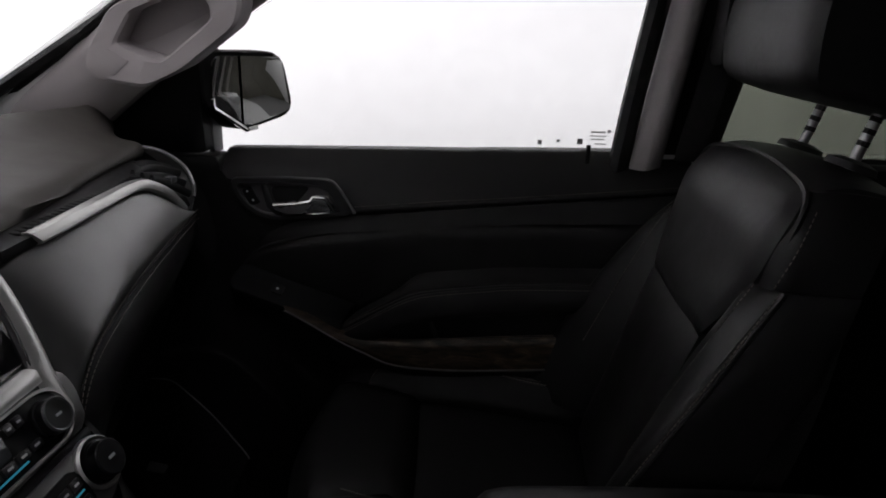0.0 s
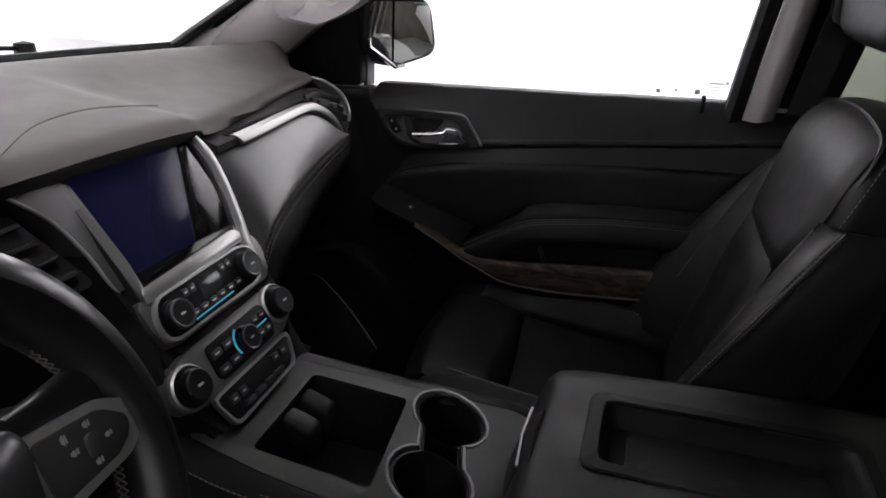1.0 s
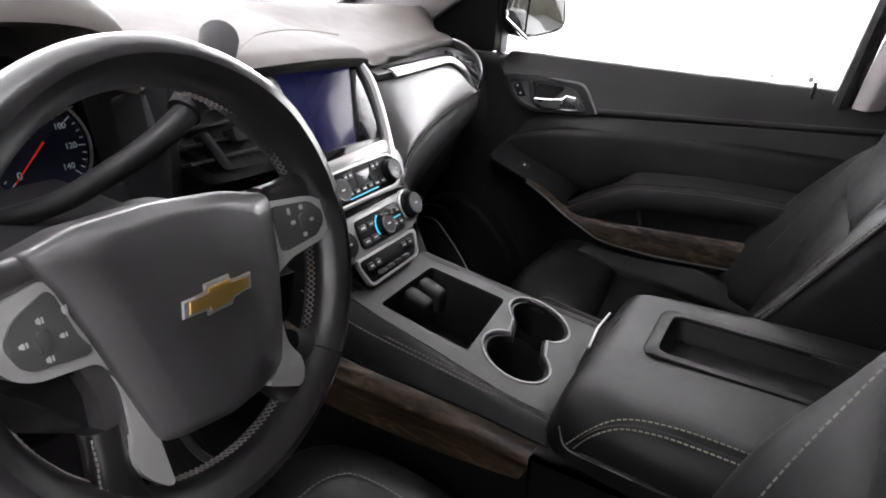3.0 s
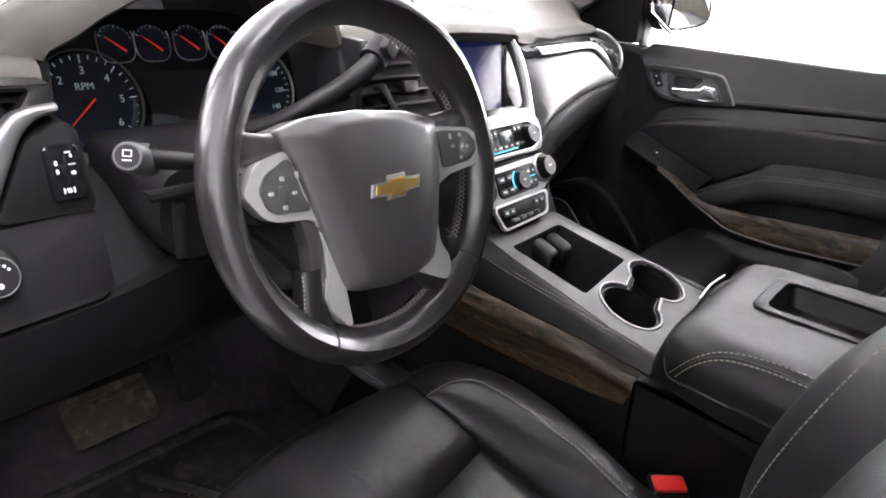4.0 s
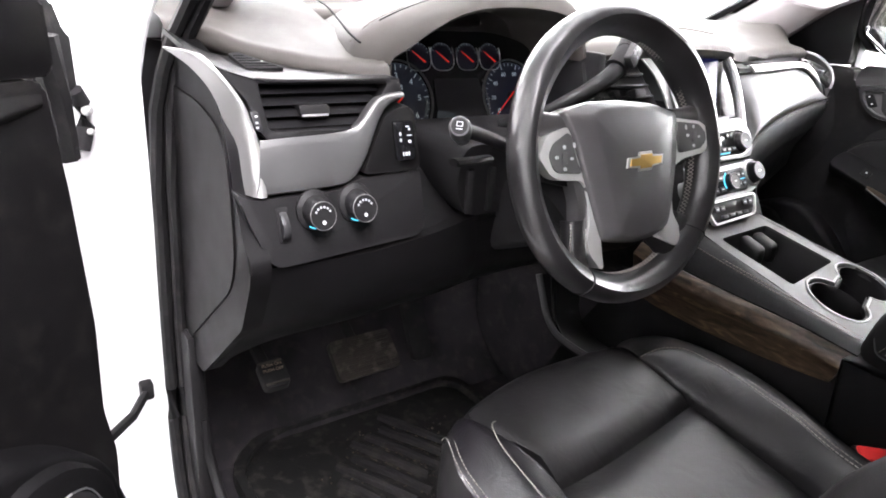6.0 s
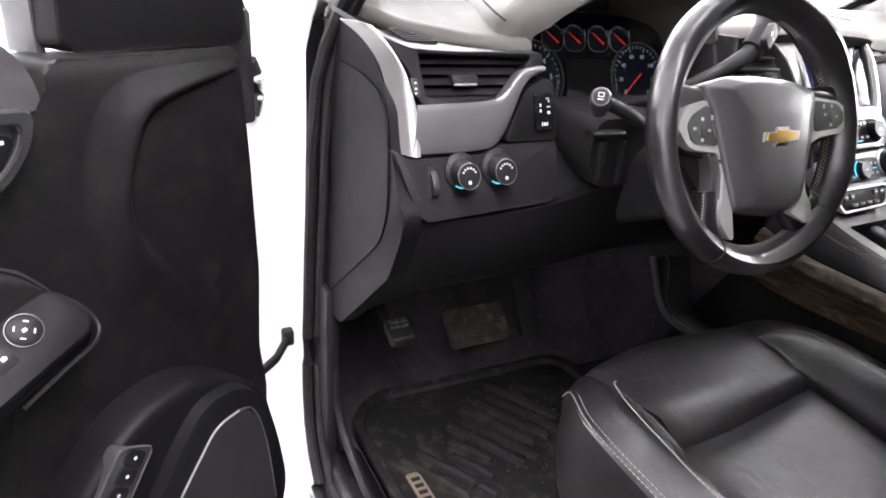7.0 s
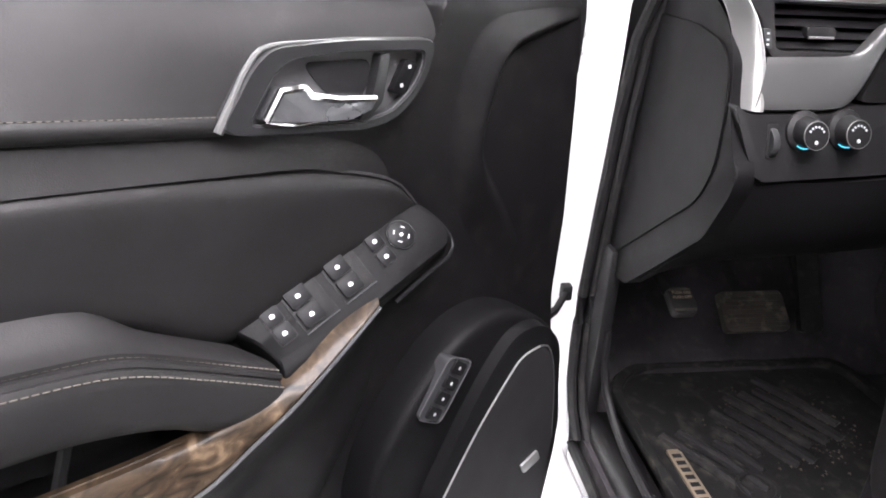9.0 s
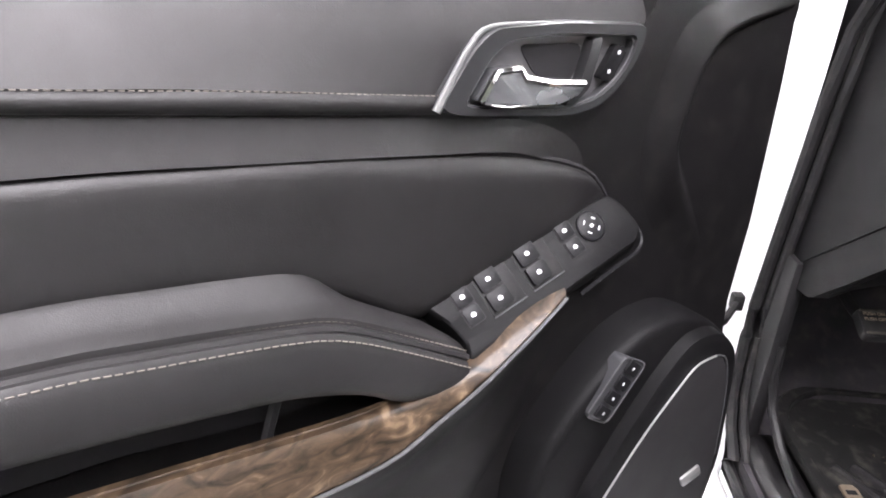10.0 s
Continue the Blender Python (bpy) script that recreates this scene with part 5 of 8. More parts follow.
# driver's trim and vent
trim_low = [(-0.816, 1.2165), (-0.76, 1.217), (-0.715, 1.219), (-0.698, 1.226), (-0.683, 1.242), (-0.668, 1.268), (-0.654, 1.291), (-0.640, 1.303), (-0.622, 1.309)]
trim_up = [(-0.806, 1.273), (-0.77, 1.274), (-0.73, 1.275), (-0.708, 1.2765), (-0.692, 1.280), (-0.680, 1.289), (-0.668, 1.302), (-0.652, 1.314), (-0.622, 1.318)]
part("vent_trim", quilt([[fp(y, z - 0.001, -0.006) for y, z in trim_low], [fp(y, z + 0.003, 0.004) for y, z in trim_low], [fp((a[0] + b[0]) / 2, (a[1] + b[1]) / 2, 0.0075) for a, b in zip(trim_low, trim_up)], [fp(y, z - 0.001, 0.006) for y, z in trim_up], [fp(y, z, 0.0) for y, z in trim_up]], (1, 0, 0.3), 0.0, 0.012, 48, 16), SILVER, dash, "satin silver trim round the driver's vent")
sweep_l = [(-0.872, 1.363), (-0.8475, 1.344), (-0.828, 1.315), (-0.819, 1.273), (-0.8175, 1.24), (-0.817, 1.2165)]
sweep_r = [(-0.856, 1.359), (-0.836, 1.338), (-0.817, 1.306), (-0.807, 1.266), (-0.806, 1.24), (-0.806, 1.2165)]
# outward-turned end of the same trim; brighter metal stands in for light on it
part("trim_sweep", quilt([[fp(y - 0.012, z, -0.022) for y, z in sweep_l], [fp(y - 0.004, z, -0.006) for y, z in sweep_l], [fp(y, z, 0.002) for y, z in sweep_l], [fp((a[0] + b[0]) / 2, (a[1] + b[1]) / 2, 0.007) for a, b in zip(sweep_l, sweep_r)], [fp(y, z, 0.006) for y, z in sweep_r]], (1, -0.4, 0), 0.0, 0.012, 30, 16), BRIGHT, dash)
part("vent_surround", hoop([(-0.848, 1.351), (-0.833, 1.338), (-0.811, 1.312), (-0.802, 1.282), (-0.794, 1.272), (-0.69, 1.274), (-0.674, 1.282), (-0.648, 1.313), (-0.62, 1.318), (-0.62, 1.331), (-0.70, 1.332), (-0.80, 1.334), (-0.825, 1.339)], [(-0.797, 1.330), (-0.796, 1.315), (-0.793, 1.298), (-0.791, 1.283), (-0.786, 1.280), (-0.684, 1.279), (-0.674, 1.283), (-0.655, 1.305), (-0.638, 1.326), (-0.640, 1.330), (-0.70, 1.3305), (-0.75, 1.3305)], -0.07, -0.002, FM, 120), PLASTIC, dash)
vent = part("air_vent", slab(fillet([(-0.803, 1.334), (-0.625, 1.334), (-0.672, 1.274), (-0.795, 1.275)], 0.006), -0.066, -0.06, FM, 0), VOID, dash, "black louvred air vent")
for i, z in enumerate((1.321, 1.309, 1.297, 1.285)):
    y1 = -0.640 - 0.83 * (1.33 - z) * 0.85
    part("slat", quilt([[fp(-0.796, z + 0.005, -0.050), fp(y1, z + 0.005, -0.050)], [fp(-0.796, z + 0.0035, -0.018), fp(y1, z + 0.0035, -0.018)], [fp(-0.796, z - 0.0035, -0.012), fp(y1, z - 0.0035, -0.012)]], (1, 0, 0), 0.0, 0.003, 8, 6), FACE, vent)
part("vent_tab", slab(fillet(rect(-0.752, 1.294, -0.716, 1.306), 0.003), -0.03, -0.006, FM, 0.003), PLASTIC, vent)
part("tab_edge", tube([fp(-0.750, 1.2945, -0.0065), fp(-0.718, 1.2945, -0.0065)], 0.0016, 6), BRIGHT, vent)
part("thumbwheel", slab(fillet([(-0.812, 1.303), (-0.803, 1.303), (-0.800, 1.282), (-0.808, 1.284)], 0.002), 0.0, 0.004, FM, 0.001), BUTTON, vent)
part("vent_ledge", quilt([[fp(-0.862, 1.361, -0.006), fp(-0.835, 1.344, -0.004), fp(-0.80, 1.335, -0.003), fp(-0.70, 1.333, -0.003), fp(-0.62, 1.332, -0.003)], [(-0.80, -0.855, 1.372), (-0.775, -0.825, 1.353), (-0.76, -0.797, 1.345), (-0.745, -0.70, 1.333), (-0.735, -0.62, 1.331)]], (0.25, 0, 1), 0.0, 0.006, 24, 6), HARD, dash)
VL = basis((-0.692, -0.79, 1.3385), (0, 1, 0), (-0.985, 0, 0.174), (0.174, 0, 0.985))
for z in (1.2985, 1.292, 1.287):
    part("mark", slab(rect(-0.8075, z - 0.001, -0.8045, z + 0.001), 0.0035, 0.0046, FM, 0), MARK, vent)
corner = part("corner_vent", slab(fillet([(-0.007, 0.055), (0.006, 0.060), (0.041, 0.002), (-0.004, 0.0)], 0.003), -0.003, 0.0012, VL, 0), VOID, dash)
for k in range(5):
    part("fin", tube([VL @ Vector((-0.004, 0.007 + 0.0095 * k, 0.0018)), VL @ Vector((0.034 - 0.0063 * k, 0.007 + 0.0095 * k, 0.0018))], 0.001, 5), PLASTIC, corner)
pod = part("switch_panel", slab(fillet([(-0.688, 1.229), (-0.652, 1.291), (-0.622, 1.304), (-0.610, 1.298), (-0.609, 1.228)], 0.006), -0.03, 0.006, FM, 0.004, 3), HARD, dash)
bt = part("button_block", slab(fillet(rect(-0.643, 1.242, -0.616, 1.286), 0.003), 0.004, 0.011, FM, 0.002), GLOSS, pod)
for y, z, w, h in ((-0.6355, 1.272, 0.0025, 0.004), (-0.6355, 1.265, 0.0025, 0.004), (-0.6245, 1.280, 0.005, 0.0015), (-0.6225, 1.277, 0.002, 0.003), (-0.623, 1.270, 0.006, 0.0012), (-0.623, 1.263, 0.004, 0.003), (-0.6335, 1.249, 0.0015, 0.005), (-0.6295, 1.249, 0.004, 0.004), (-0.6255, 1.249, 0.0015, 0.005)):
    part("symbol", slab(fillet(rect(y - w / 2, z - h / 2, y + w / 2, z + h / 2), 0.0012), 0.0105, 0.0114, FM, 0), MARK, bt)
# lower switch panel with knobs
low_o = fillet([(-0.838, 1.224), (-0.828, 1.19), (-0.812, 1.148), (-0.80, 1.140), (-0.62, 1.150), (-0.608, 1.16), (-0.608, 1.228), (-0.692, 1.224), (-0.72, 1.214), (-0.822, 1.213)], 0.006)
lower = part("switch_fascia", slab(low_o, -0.05, 0.003, FM, 0.004, 3), PLASTIC, dash)
for y, z in ((-0.753, 1.197), (-0.701, 1.199)):
    km = FM @ pose(y, z, 0.003)
    kn = part("rotary_knob", lathe([(0.0225, 0.0), (0.022, 0.003), (0.0168, 0.006), (0.016, 0.022), (0.015, 0.0245), (0.0, 0.0245)], km, 32), PLASTIC, lower, "black rotary switch with silver rim")
    part("rim", lathe([(0.0150, 0.0232), (0.0157, 0.024), (0.0152, 0.0248), (0.0146, 0.0246)], km, 32, True), SILVER, kn)
    for k in range(6):
        a = radians(30 + 24 * k)
        part("mark", slab(disc(0.0095 * math.cos(a), 0.0095 * math.sin(a), 0.0013, 8), 0.0243, 0.025, km, 0), MARK, kn)
    part("mark", slab(disc(0.0, -0.007, 0.0023, 8), 0.0243, 0.025, km, 0), MARK, kn)
    part("light_arc", tube([km @ Vector((0.0185 * math.cos(radians(a)), 0.0185 * math.sin(radians(a)), 0.0065)) for a in range(235, 310, 10)], 0.0007, 5), CYAN, kn)
part("dimmer_wheel", lathe([(0.0, -0.004), (0.016, -0.004), (0.017, 0.0), (0.016, 0.004), (0.0, 0.004)], FM @ pose(-0.791, 1.184, -0.002, 0, 90, 0), 24), BUTTON, lower)
part("dimmer_slot", slab(fillet(rect(-0.798, 1.166, -0.784, 1.204), 0.003), -0.002, 0.0042, FM, 0.001), VOID, lower)
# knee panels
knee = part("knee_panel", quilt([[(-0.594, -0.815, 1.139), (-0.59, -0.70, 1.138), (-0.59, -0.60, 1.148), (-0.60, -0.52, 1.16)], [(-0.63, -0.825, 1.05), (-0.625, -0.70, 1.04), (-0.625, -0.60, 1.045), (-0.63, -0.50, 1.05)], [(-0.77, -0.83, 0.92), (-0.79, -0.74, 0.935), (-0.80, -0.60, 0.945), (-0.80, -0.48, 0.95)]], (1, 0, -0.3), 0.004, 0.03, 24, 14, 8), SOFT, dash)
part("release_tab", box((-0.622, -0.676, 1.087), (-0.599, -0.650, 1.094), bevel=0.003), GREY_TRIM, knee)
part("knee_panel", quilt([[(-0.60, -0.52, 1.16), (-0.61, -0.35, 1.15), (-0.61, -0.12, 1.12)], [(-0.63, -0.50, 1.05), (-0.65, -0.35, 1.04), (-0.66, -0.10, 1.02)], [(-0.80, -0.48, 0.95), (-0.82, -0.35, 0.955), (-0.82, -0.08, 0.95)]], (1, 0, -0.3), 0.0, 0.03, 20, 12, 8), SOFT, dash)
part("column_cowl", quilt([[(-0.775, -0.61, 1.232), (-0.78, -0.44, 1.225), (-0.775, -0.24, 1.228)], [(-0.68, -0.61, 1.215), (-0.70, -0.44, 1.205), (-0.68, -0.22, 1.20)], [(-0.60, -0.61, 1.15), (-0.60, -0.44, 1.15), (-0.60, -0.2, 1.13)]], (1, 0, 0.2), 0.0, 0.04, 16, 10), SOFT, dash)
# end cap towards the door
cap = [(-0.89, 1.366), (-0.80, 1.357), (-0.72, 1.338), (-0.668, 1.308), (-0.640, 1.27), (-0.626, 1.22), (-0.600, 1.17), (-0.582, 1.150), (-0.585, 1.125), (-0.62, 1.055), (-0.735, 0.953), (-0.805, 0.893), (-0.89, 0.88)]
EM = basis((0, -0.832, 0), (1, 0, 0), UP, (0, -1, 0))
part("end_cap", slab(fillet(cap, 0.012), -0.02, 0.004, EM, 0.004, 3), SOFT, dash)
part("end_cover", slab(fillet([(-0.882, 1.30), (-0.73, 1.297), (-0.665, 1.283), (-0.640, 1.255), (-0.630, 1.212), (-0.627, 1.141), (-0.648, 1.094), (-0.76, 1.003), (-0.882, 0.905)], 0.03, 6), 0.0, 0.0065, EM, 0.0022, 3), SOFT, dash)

# instrument cluster
CLM = basis((-0.79, 0, 1.26), (0, 1, 0), Vector((-0.3, 0, 0.954)), Vector((0.954, 0, 0.3)))
cluster = thing("instrument_cluster", "black instrument cluster with white dials and red needles", "instrument cluster")
part("face", slab(fillet([(-0.60, -0.05), (-0.26, -0.05), (-0.24, 0.02), (-0.26, 0.10), (-0.34, 0.12), (-0.52, 0.12), (-0.60, 0.08)], 0.03), -0.03, 0.0, CLM, 0), GLOSS, cluster)


def dial(y, v, r, needle, ticks, a0=225.0, a1=-45.0, numbers=(), off=(0.0, 0.0)):
    dm = CLM @ pose(y, v, 0)
    d = part("dial", lathe([(0.0, 0.0015), (r * 0.93, 0.0015), (r * 0.95, 0.0)], dm, 40), DIAL, cluster, "round dial with chrome ring and red needle")
    if r < 0.03:
        part("ring", tube([dm @ Vector((r * math.cos(radians(q)) * (1.0 - 0.06 * math.cos(radians(4 * q))), r * math.sin(radians(q)) * (1.0 - 0.06 * math.cos(radians(4 * q))), 0.003)) for q in range(35, -216, -10)], 0.0008, 6), BRIGHT, d)
    else:
        part("ring", lathe([(r * 0.975, 0.001), (r * 0.985, 0.005), (r, 0.006), (r * 1.015, 0.004), (r * 1.015, 0.0)], dm, 40, True), SILVER, d)
    tk = []
    for i in range(ticks + 1):
        a = radians(a0 + (a1 - a0) * i / ticks)
        q = 0.76 if i % 4 == 0 else 0.83
        c, s = math.cos(a), math.sin(a)
        w = 0.0005 if r > 0.03 else 0.0003
        tk.append(slab([(r * q * c - w * s, r * q * s + w * c), (r * 0.9 * c - w * s, r * 0.9 * s + w * c), (r * 0.9 * c + w * s, r * 0.9 * s - w * c), (r * q * c + w * s, r * q * s - w * c)], 0.0016, 0.0022, dm, 0))
    part("ticks", join(*tk), LIT, d)
    a = radians(needle)
    c, s = math.cos(a), math.sin(a)
    nm = dm @ pose(off[0] * r, off[1] * r, 0)
    reach = r * (1.1 if off[0] else 0.82)
    part("needle", slab([(-0.001 * s - 0.15 * r * c, 0.001 * c - 0.15 * r * s), (reach * c, reach * s), (0.001 * s - 0.15 * r * c, -0.001 * c - 0.15 * r * s)], 0.003, 0.0045, nm, 0), NEEDLE, d)
    part("cap", lathe([(r * 0.12, 0.002), (r * 0.11, 0.0028), (0, 0.0029)], nm, 16), VOID, d)
    for text, ang in numbers:
        b = radians(ang)
        words(text, r * (0.2 if len(text) < 2 else 0.16), dm @ pose(r * 0.62 * math.cos(b), r * 0.62 * math.sin(b), 0.0018), d, LIT)
    return d


tach = dial(-0.532, 0.016, 0.060, 222, 24, 216, -36, [(str(i), 216 - 42 * i) for i in range(7)])
words("RPM", 0.011, CLM @ pose(-0.533, 0.036, 0.002), tach, LIT)
part("upper_band", tube([CLM @ Vector((-0.532 + 0.050 * math.cos(radians(a)), 0.016 + 0.050 * math.sin(radians(a)), 0.002)) for a in range(-32, 8, 4)], 0.0026, 5), LCD, tach)
dial(-0.315, 0.018, 0.058, 222, 28, 222, -42, [(str(20 * i), 222 - 264 * i / 7) for i in range(8)])
for y in (-0.489, -0.446, -0.398, -0.353):
    dial(y, 0.081, 0.0225, 143, 8, 150, 20, off=(0.35, -0.3))
part("display", slab(fillet([(-0.465, 0.048), (-0.380, 0.048), (-0.366, 0.0), (-0.372, -0.02), (-0.462, -0.02)], 0.004), 0.0, 0.002, CLM, 0), VOID, cluster)
part("display_edge", tube([CLM @ Vector((a, b, 0.003)) for a, b in ((-0.372, 0.045), (-0.362, 0.005), (-0.366, -0.02))], 0.0012, 5), GREY_TRIM, cluster)
# faintly glowing grey patch stands in for a reflection on the display
part("display_glare", slab(fillet([(-0.468, -0.016), (-0.43, -0.016), (-0.432, -0.006), (-0.464, 0.0)], 0.003), 0.0015, 0.0028, CLM, 0), LCD, cluster)
part("ledge", box((-0.62, -0.12, -0.02), (-0.24, -0.034, 0.035), CLM, bevel=0.006), PLASTIC, cluster)
part("shade_side", box((-0.83, -0.615, 1.20), (-0.70, -0.600, 1.343), bevel=0.004), PLASTIC, cluster)
part("shade_side", box((-0.83, -0.25, 1.20), (-0.67, -0.235, 1.36), bevel=0.004), PLASTIC, cluster)

# ---- centre stack ----
SM = basis((-0.5295, 0.031, 1.0617), (0, 1, 0), Vector((-0.498, 0, 0.867)), Vector((0.867, 0, 0.498)))
stack = thing("centre_stack", "silver-framed centre stack with touch screen, radio and climate controls", "centre stack")


def sp_(y, v, w=0.0):
    return SM @ Vector((y, v, w))


part("core", slab(fillet([(-0.10, -0.02), (0.09, -0.02), (0.09, 0.16), (0.09, 0.325), (-0.11, 0.325), (-0.105, 0.16)], 0.01), -0.12, -0.006, SM, 0), VOID, stack)
frame_o = fillet([(-0.118, 0.338), (0.090, 0.340), (0.101, 0.31), (0.100, 0.26), (0.088, 0.20), (0.080, 0.192), (-0.100, 0.188), (-0.108, 0.25)], 0.008)
frame_i = fillet([(-0.102, 0.332), (0.074, 0.334), (0.081, 0.30), (0.078, 0.255), (0.068, 0.212), (0.060, 0.206), (-0.089, 0.199), (-0.095, 0.25)], 0.006)
bez = part("screen_bezel", hoop(frame_o, frame_i, -0.01, 0.005, SM, 96, 0.002), BEZEL, stack, "dark screen surround with a satin silver flank")
flank_o = spline([(0.090, 0.336, 0), (0.1025, 0.308, 0), (0.102, 0.267, 0), (0.094, 0.222, 0), (0.086, 0.19, 0), (0.083, 0.165, 0)], 24)
flank_i = spline([(0.078, 0.330, 0), (0.084, 0.298, 0), (0.0805, 0.255, 0), (0.071, 0.218, 0), (0.062, 0.203, 0), (0.064, 0.165, 0)], 24)
part("silver_flank", quilt([[sp_(q.x + 0.002, q.y, -0.002) for q in flank_o], [sp_(q.x, q.y, 0.007) for q in flank_o], [sp_(p.x * 0.5 + q.x * 0.5, p.y * 0.5 + q.y * 0.5, 0.0095) for p, q in zip(flank_i, flank_o)], [sp_(p.x, p.y, 0.006) for p in flank_i]], (0.867, 0, 0.498), 0.0, 0.008, 30, 12), BRIGHT, bez, "satin silver strip beside the screen")
part("silver_edge", slab(fillet([(-0.116, 0.325), (-0.104, 0.325), (-0.091, 0.235), (-0.0905, 0.20), (-0.10, 0.192), (-0.106, 0.25)], 0.004), 0.0, 0.008, SM, 0.003), SILVER, bez)
part("silver_sill", slab(fillet([(-0.096, 0.2055), (0.064, 0.2155), (0.075, 0.206), (0.073, 0.198), (-0.098, 0.190)], 0.003), 0.0, 0.0085, SM, 0.003), BRIGHT, bez)
part("lower_bezel", slab(fillet([(-0.108, 0.196), (0.092, 0.203), (0.098, 0.18), (0.086, 0.144), (-0.098, 0.139), (-0.108, 0.165)], 0.01), -0.01, 0.006, SM, 0.003), SILVER, bez)
scr = part("touch_screen", slab(fillet([(-0.103, 0.334), (0.059, 0.336), (0.006, 0.222), (-0.086, 0.222)], 0.004), -0.004, 0.0035, SM, 0.0006), SCREEN, stack, "dark blue touch screen")
part("screen_foot", slab(fillet([(-0.087, 0.2215), (0.006, 0.2215), (0.070, 0.219), (0.064, 0.210), (-0.09, 0.202)], 0.002), -0.004, 0.003, SM, 0.0006), GLOSS, scr)
part("screen_side", slab(fillet([(0.0595, 0.336), (0.078, 0.334), (0.0825, 0.30), (0.0795, 0.255), (0.071, 0.2195), (0.0065, 0.222)], 0.003), -0.004, 0.0042, SM, 0.0008), GLOSS, scr)
radio_o = fillet([(-0.098, 0.172), (-0.086, 0.189), (0.055, 0.193), (0.073, 0.186), (0.078, 0.166), (0.060, 0.149), (-0.085, 0.146), (-0.097, 0.152)], 0.012)
radio = part("radio_panel", slab(radio_o, 0.0, 0.009, SM, 0.002), FACE, stack, "black radio panel with small display")
part("radio_edge", hoop([(x * 1.05, 0.17 + (y - 0.17) * 1.14) for x, y in radio_o], radio_o, 0.004, 0.0095, SM, 64, 0.001), BRIGHT, radio)


def knob(y, v, r, h, on, ring=True, name="knob", material=None):
    km = SM @ pose(y, v, 0.008)
    k = part(name, lathe([(r * 1.12, 0.0), (r * 1.1, h * 0.3), (r, h * 0.35), (r * 0.96, h * 0.92), (r * 0.88, h), (0.0, h * 0.98)], km, 32), material or KNOB_BLACK, on)
    if ring:
        part("ring", lathe([(r * 0.97, h * 0.88), (r * 1.02, h * 0.98), (r * 0.93, h * 1.06), (r * 0.82, h * 1.0)], km, 32, True), GREY_TRIM, k)
    part("mark", slab(fillet(rect(-r * 0.22, -r * 0.07, r * 0.22, r * 0.07), 0.0005), h * 0.97, h * 1.03, km, 0), MARK, k)
    return k


knob(-0.077, 0.166, 0.0155, 0.014, radio)
knob(0.050, 0.170, 0.0155, 0.014, radio)


def row(y0, y1, v0, v1, n, h, on, name="button", w=None):
    for i in range(n):
        y, v = y0 + (y1 - y0) * i / (n - 1), v0 + (v1 - v0) * i / (n - 1)
        q = (w or (y1 - y0) / (n - 1) * 0.42)
        b = part(name, slab(fillet(rect(y - q, v - h / 2, y + q, v + h / 2), 0.0015), 0.008, 0.0115, SM, 0.001), BUTTON, on)
        part("mark", slab(rect(y - q * 0.45, v - 0.0009, y + q * 0.45, v + 0.0009), 0.0112, 0.0119, SM, 0), MARK, b)


part("display", slab(fillet([(-0.030, 0.163), (0.004, 0.165), (0.006, 0.184), (-0.028, 0.182)], 0.002), 0.008, 0.0102, SM, 0.0005), LCD, radio)
row(-0.051, -0.040, 0.181, 0.1815, 2, 0.009, radio, w=0.0045)
row(0.014, 0.025, 0.1835, 0.184, 2, 0.009, radio, w=0.0045)
row(-0.052, 0.026, 0.157, 0.160, 6, 0.007, radio)
part("light_line", tube([sp_(-0.055, 0.1510, 0.01), sp_(0.012, 0.1535, 0.01)], 0.0009, 5), CYAN, radio)
part("disc_slot", slab(fillet([(-0.09, 0.1375), (0.085, 0.142), (0.084, 0.133), (-0.09, 0.129)], 0.003), -0.01, 0.0035, SM, 0.001), VOID, stack)
clim_o = fillet([(-0.126, 0.116), (-0.095, 0.128), (0.060, 0.135), (0.086, 0.130), (0.094, 0.112), (0.086, 0.092), (0.056, 0.078), (-0.070, 0.073), (-0.098, 0.070), (-0.124, 0.078), (-0.132, 0.098)], 0.012)
clim = part("climate_panel", slab(clim_o, -0.01, 0.007, SM, 0.003), SILVER, stack, "satin silver climate panel")
ci = part("control_face", slab(fillet([(-0.066, 0.121), (0.036, 0.125), (0.043, 0.118), (0.042, 0.088), (0.034, 0.083), (-0.060, 0.080), (-0.068, 0.086)], 0.007), 0.005, 0.010, SM, 0.002), FACE, clim)
for y, v in ((-0.106, 0.098), (0.066, 0.112)):
    part("knob_ring", lathe([(0.0205, 0.0), (0.0225, 0.004), (0.0245, 0.002), (0.0245, -0.004)], SM @ pose(y, v, 0.008), 32, True), BRIGHT, clim)
    knob(y, v, 0.0175, 0.016, clim, False, "temperature_knob")
knob(-0.008, 0.101, 0.0145, 0.012, ci, True, "fan_knob")
row(-0.056, -0.036, 0.109, 0.110, 2, 0.009, ci)
row(-0.056, -0.036, 0.090, 0.091, 2, 0.009, ci)
row(0.018, 0.032, 0.112, 0.1125, 2, 0.009, ci, w=0.006)
row(0.018, 0.032, 0.095, 0.0955, 2, 0.009, ci, w=0.006)
part("light_arc", tube([sp_(-0.008 + 0.019 * math.cos(radians(a)), 0.101 + 0.019 * math.sin(radians(a)), 0.0105) for a in range(120, 215, 10)], 0.0013, 5), CYAN, ci)
part("light_line", tube([sp_(0.014, 0.1035, 0.0105), sp_(0.036, 0.1045, 0.0105)], 0.0009, 5), CYAN, ci)
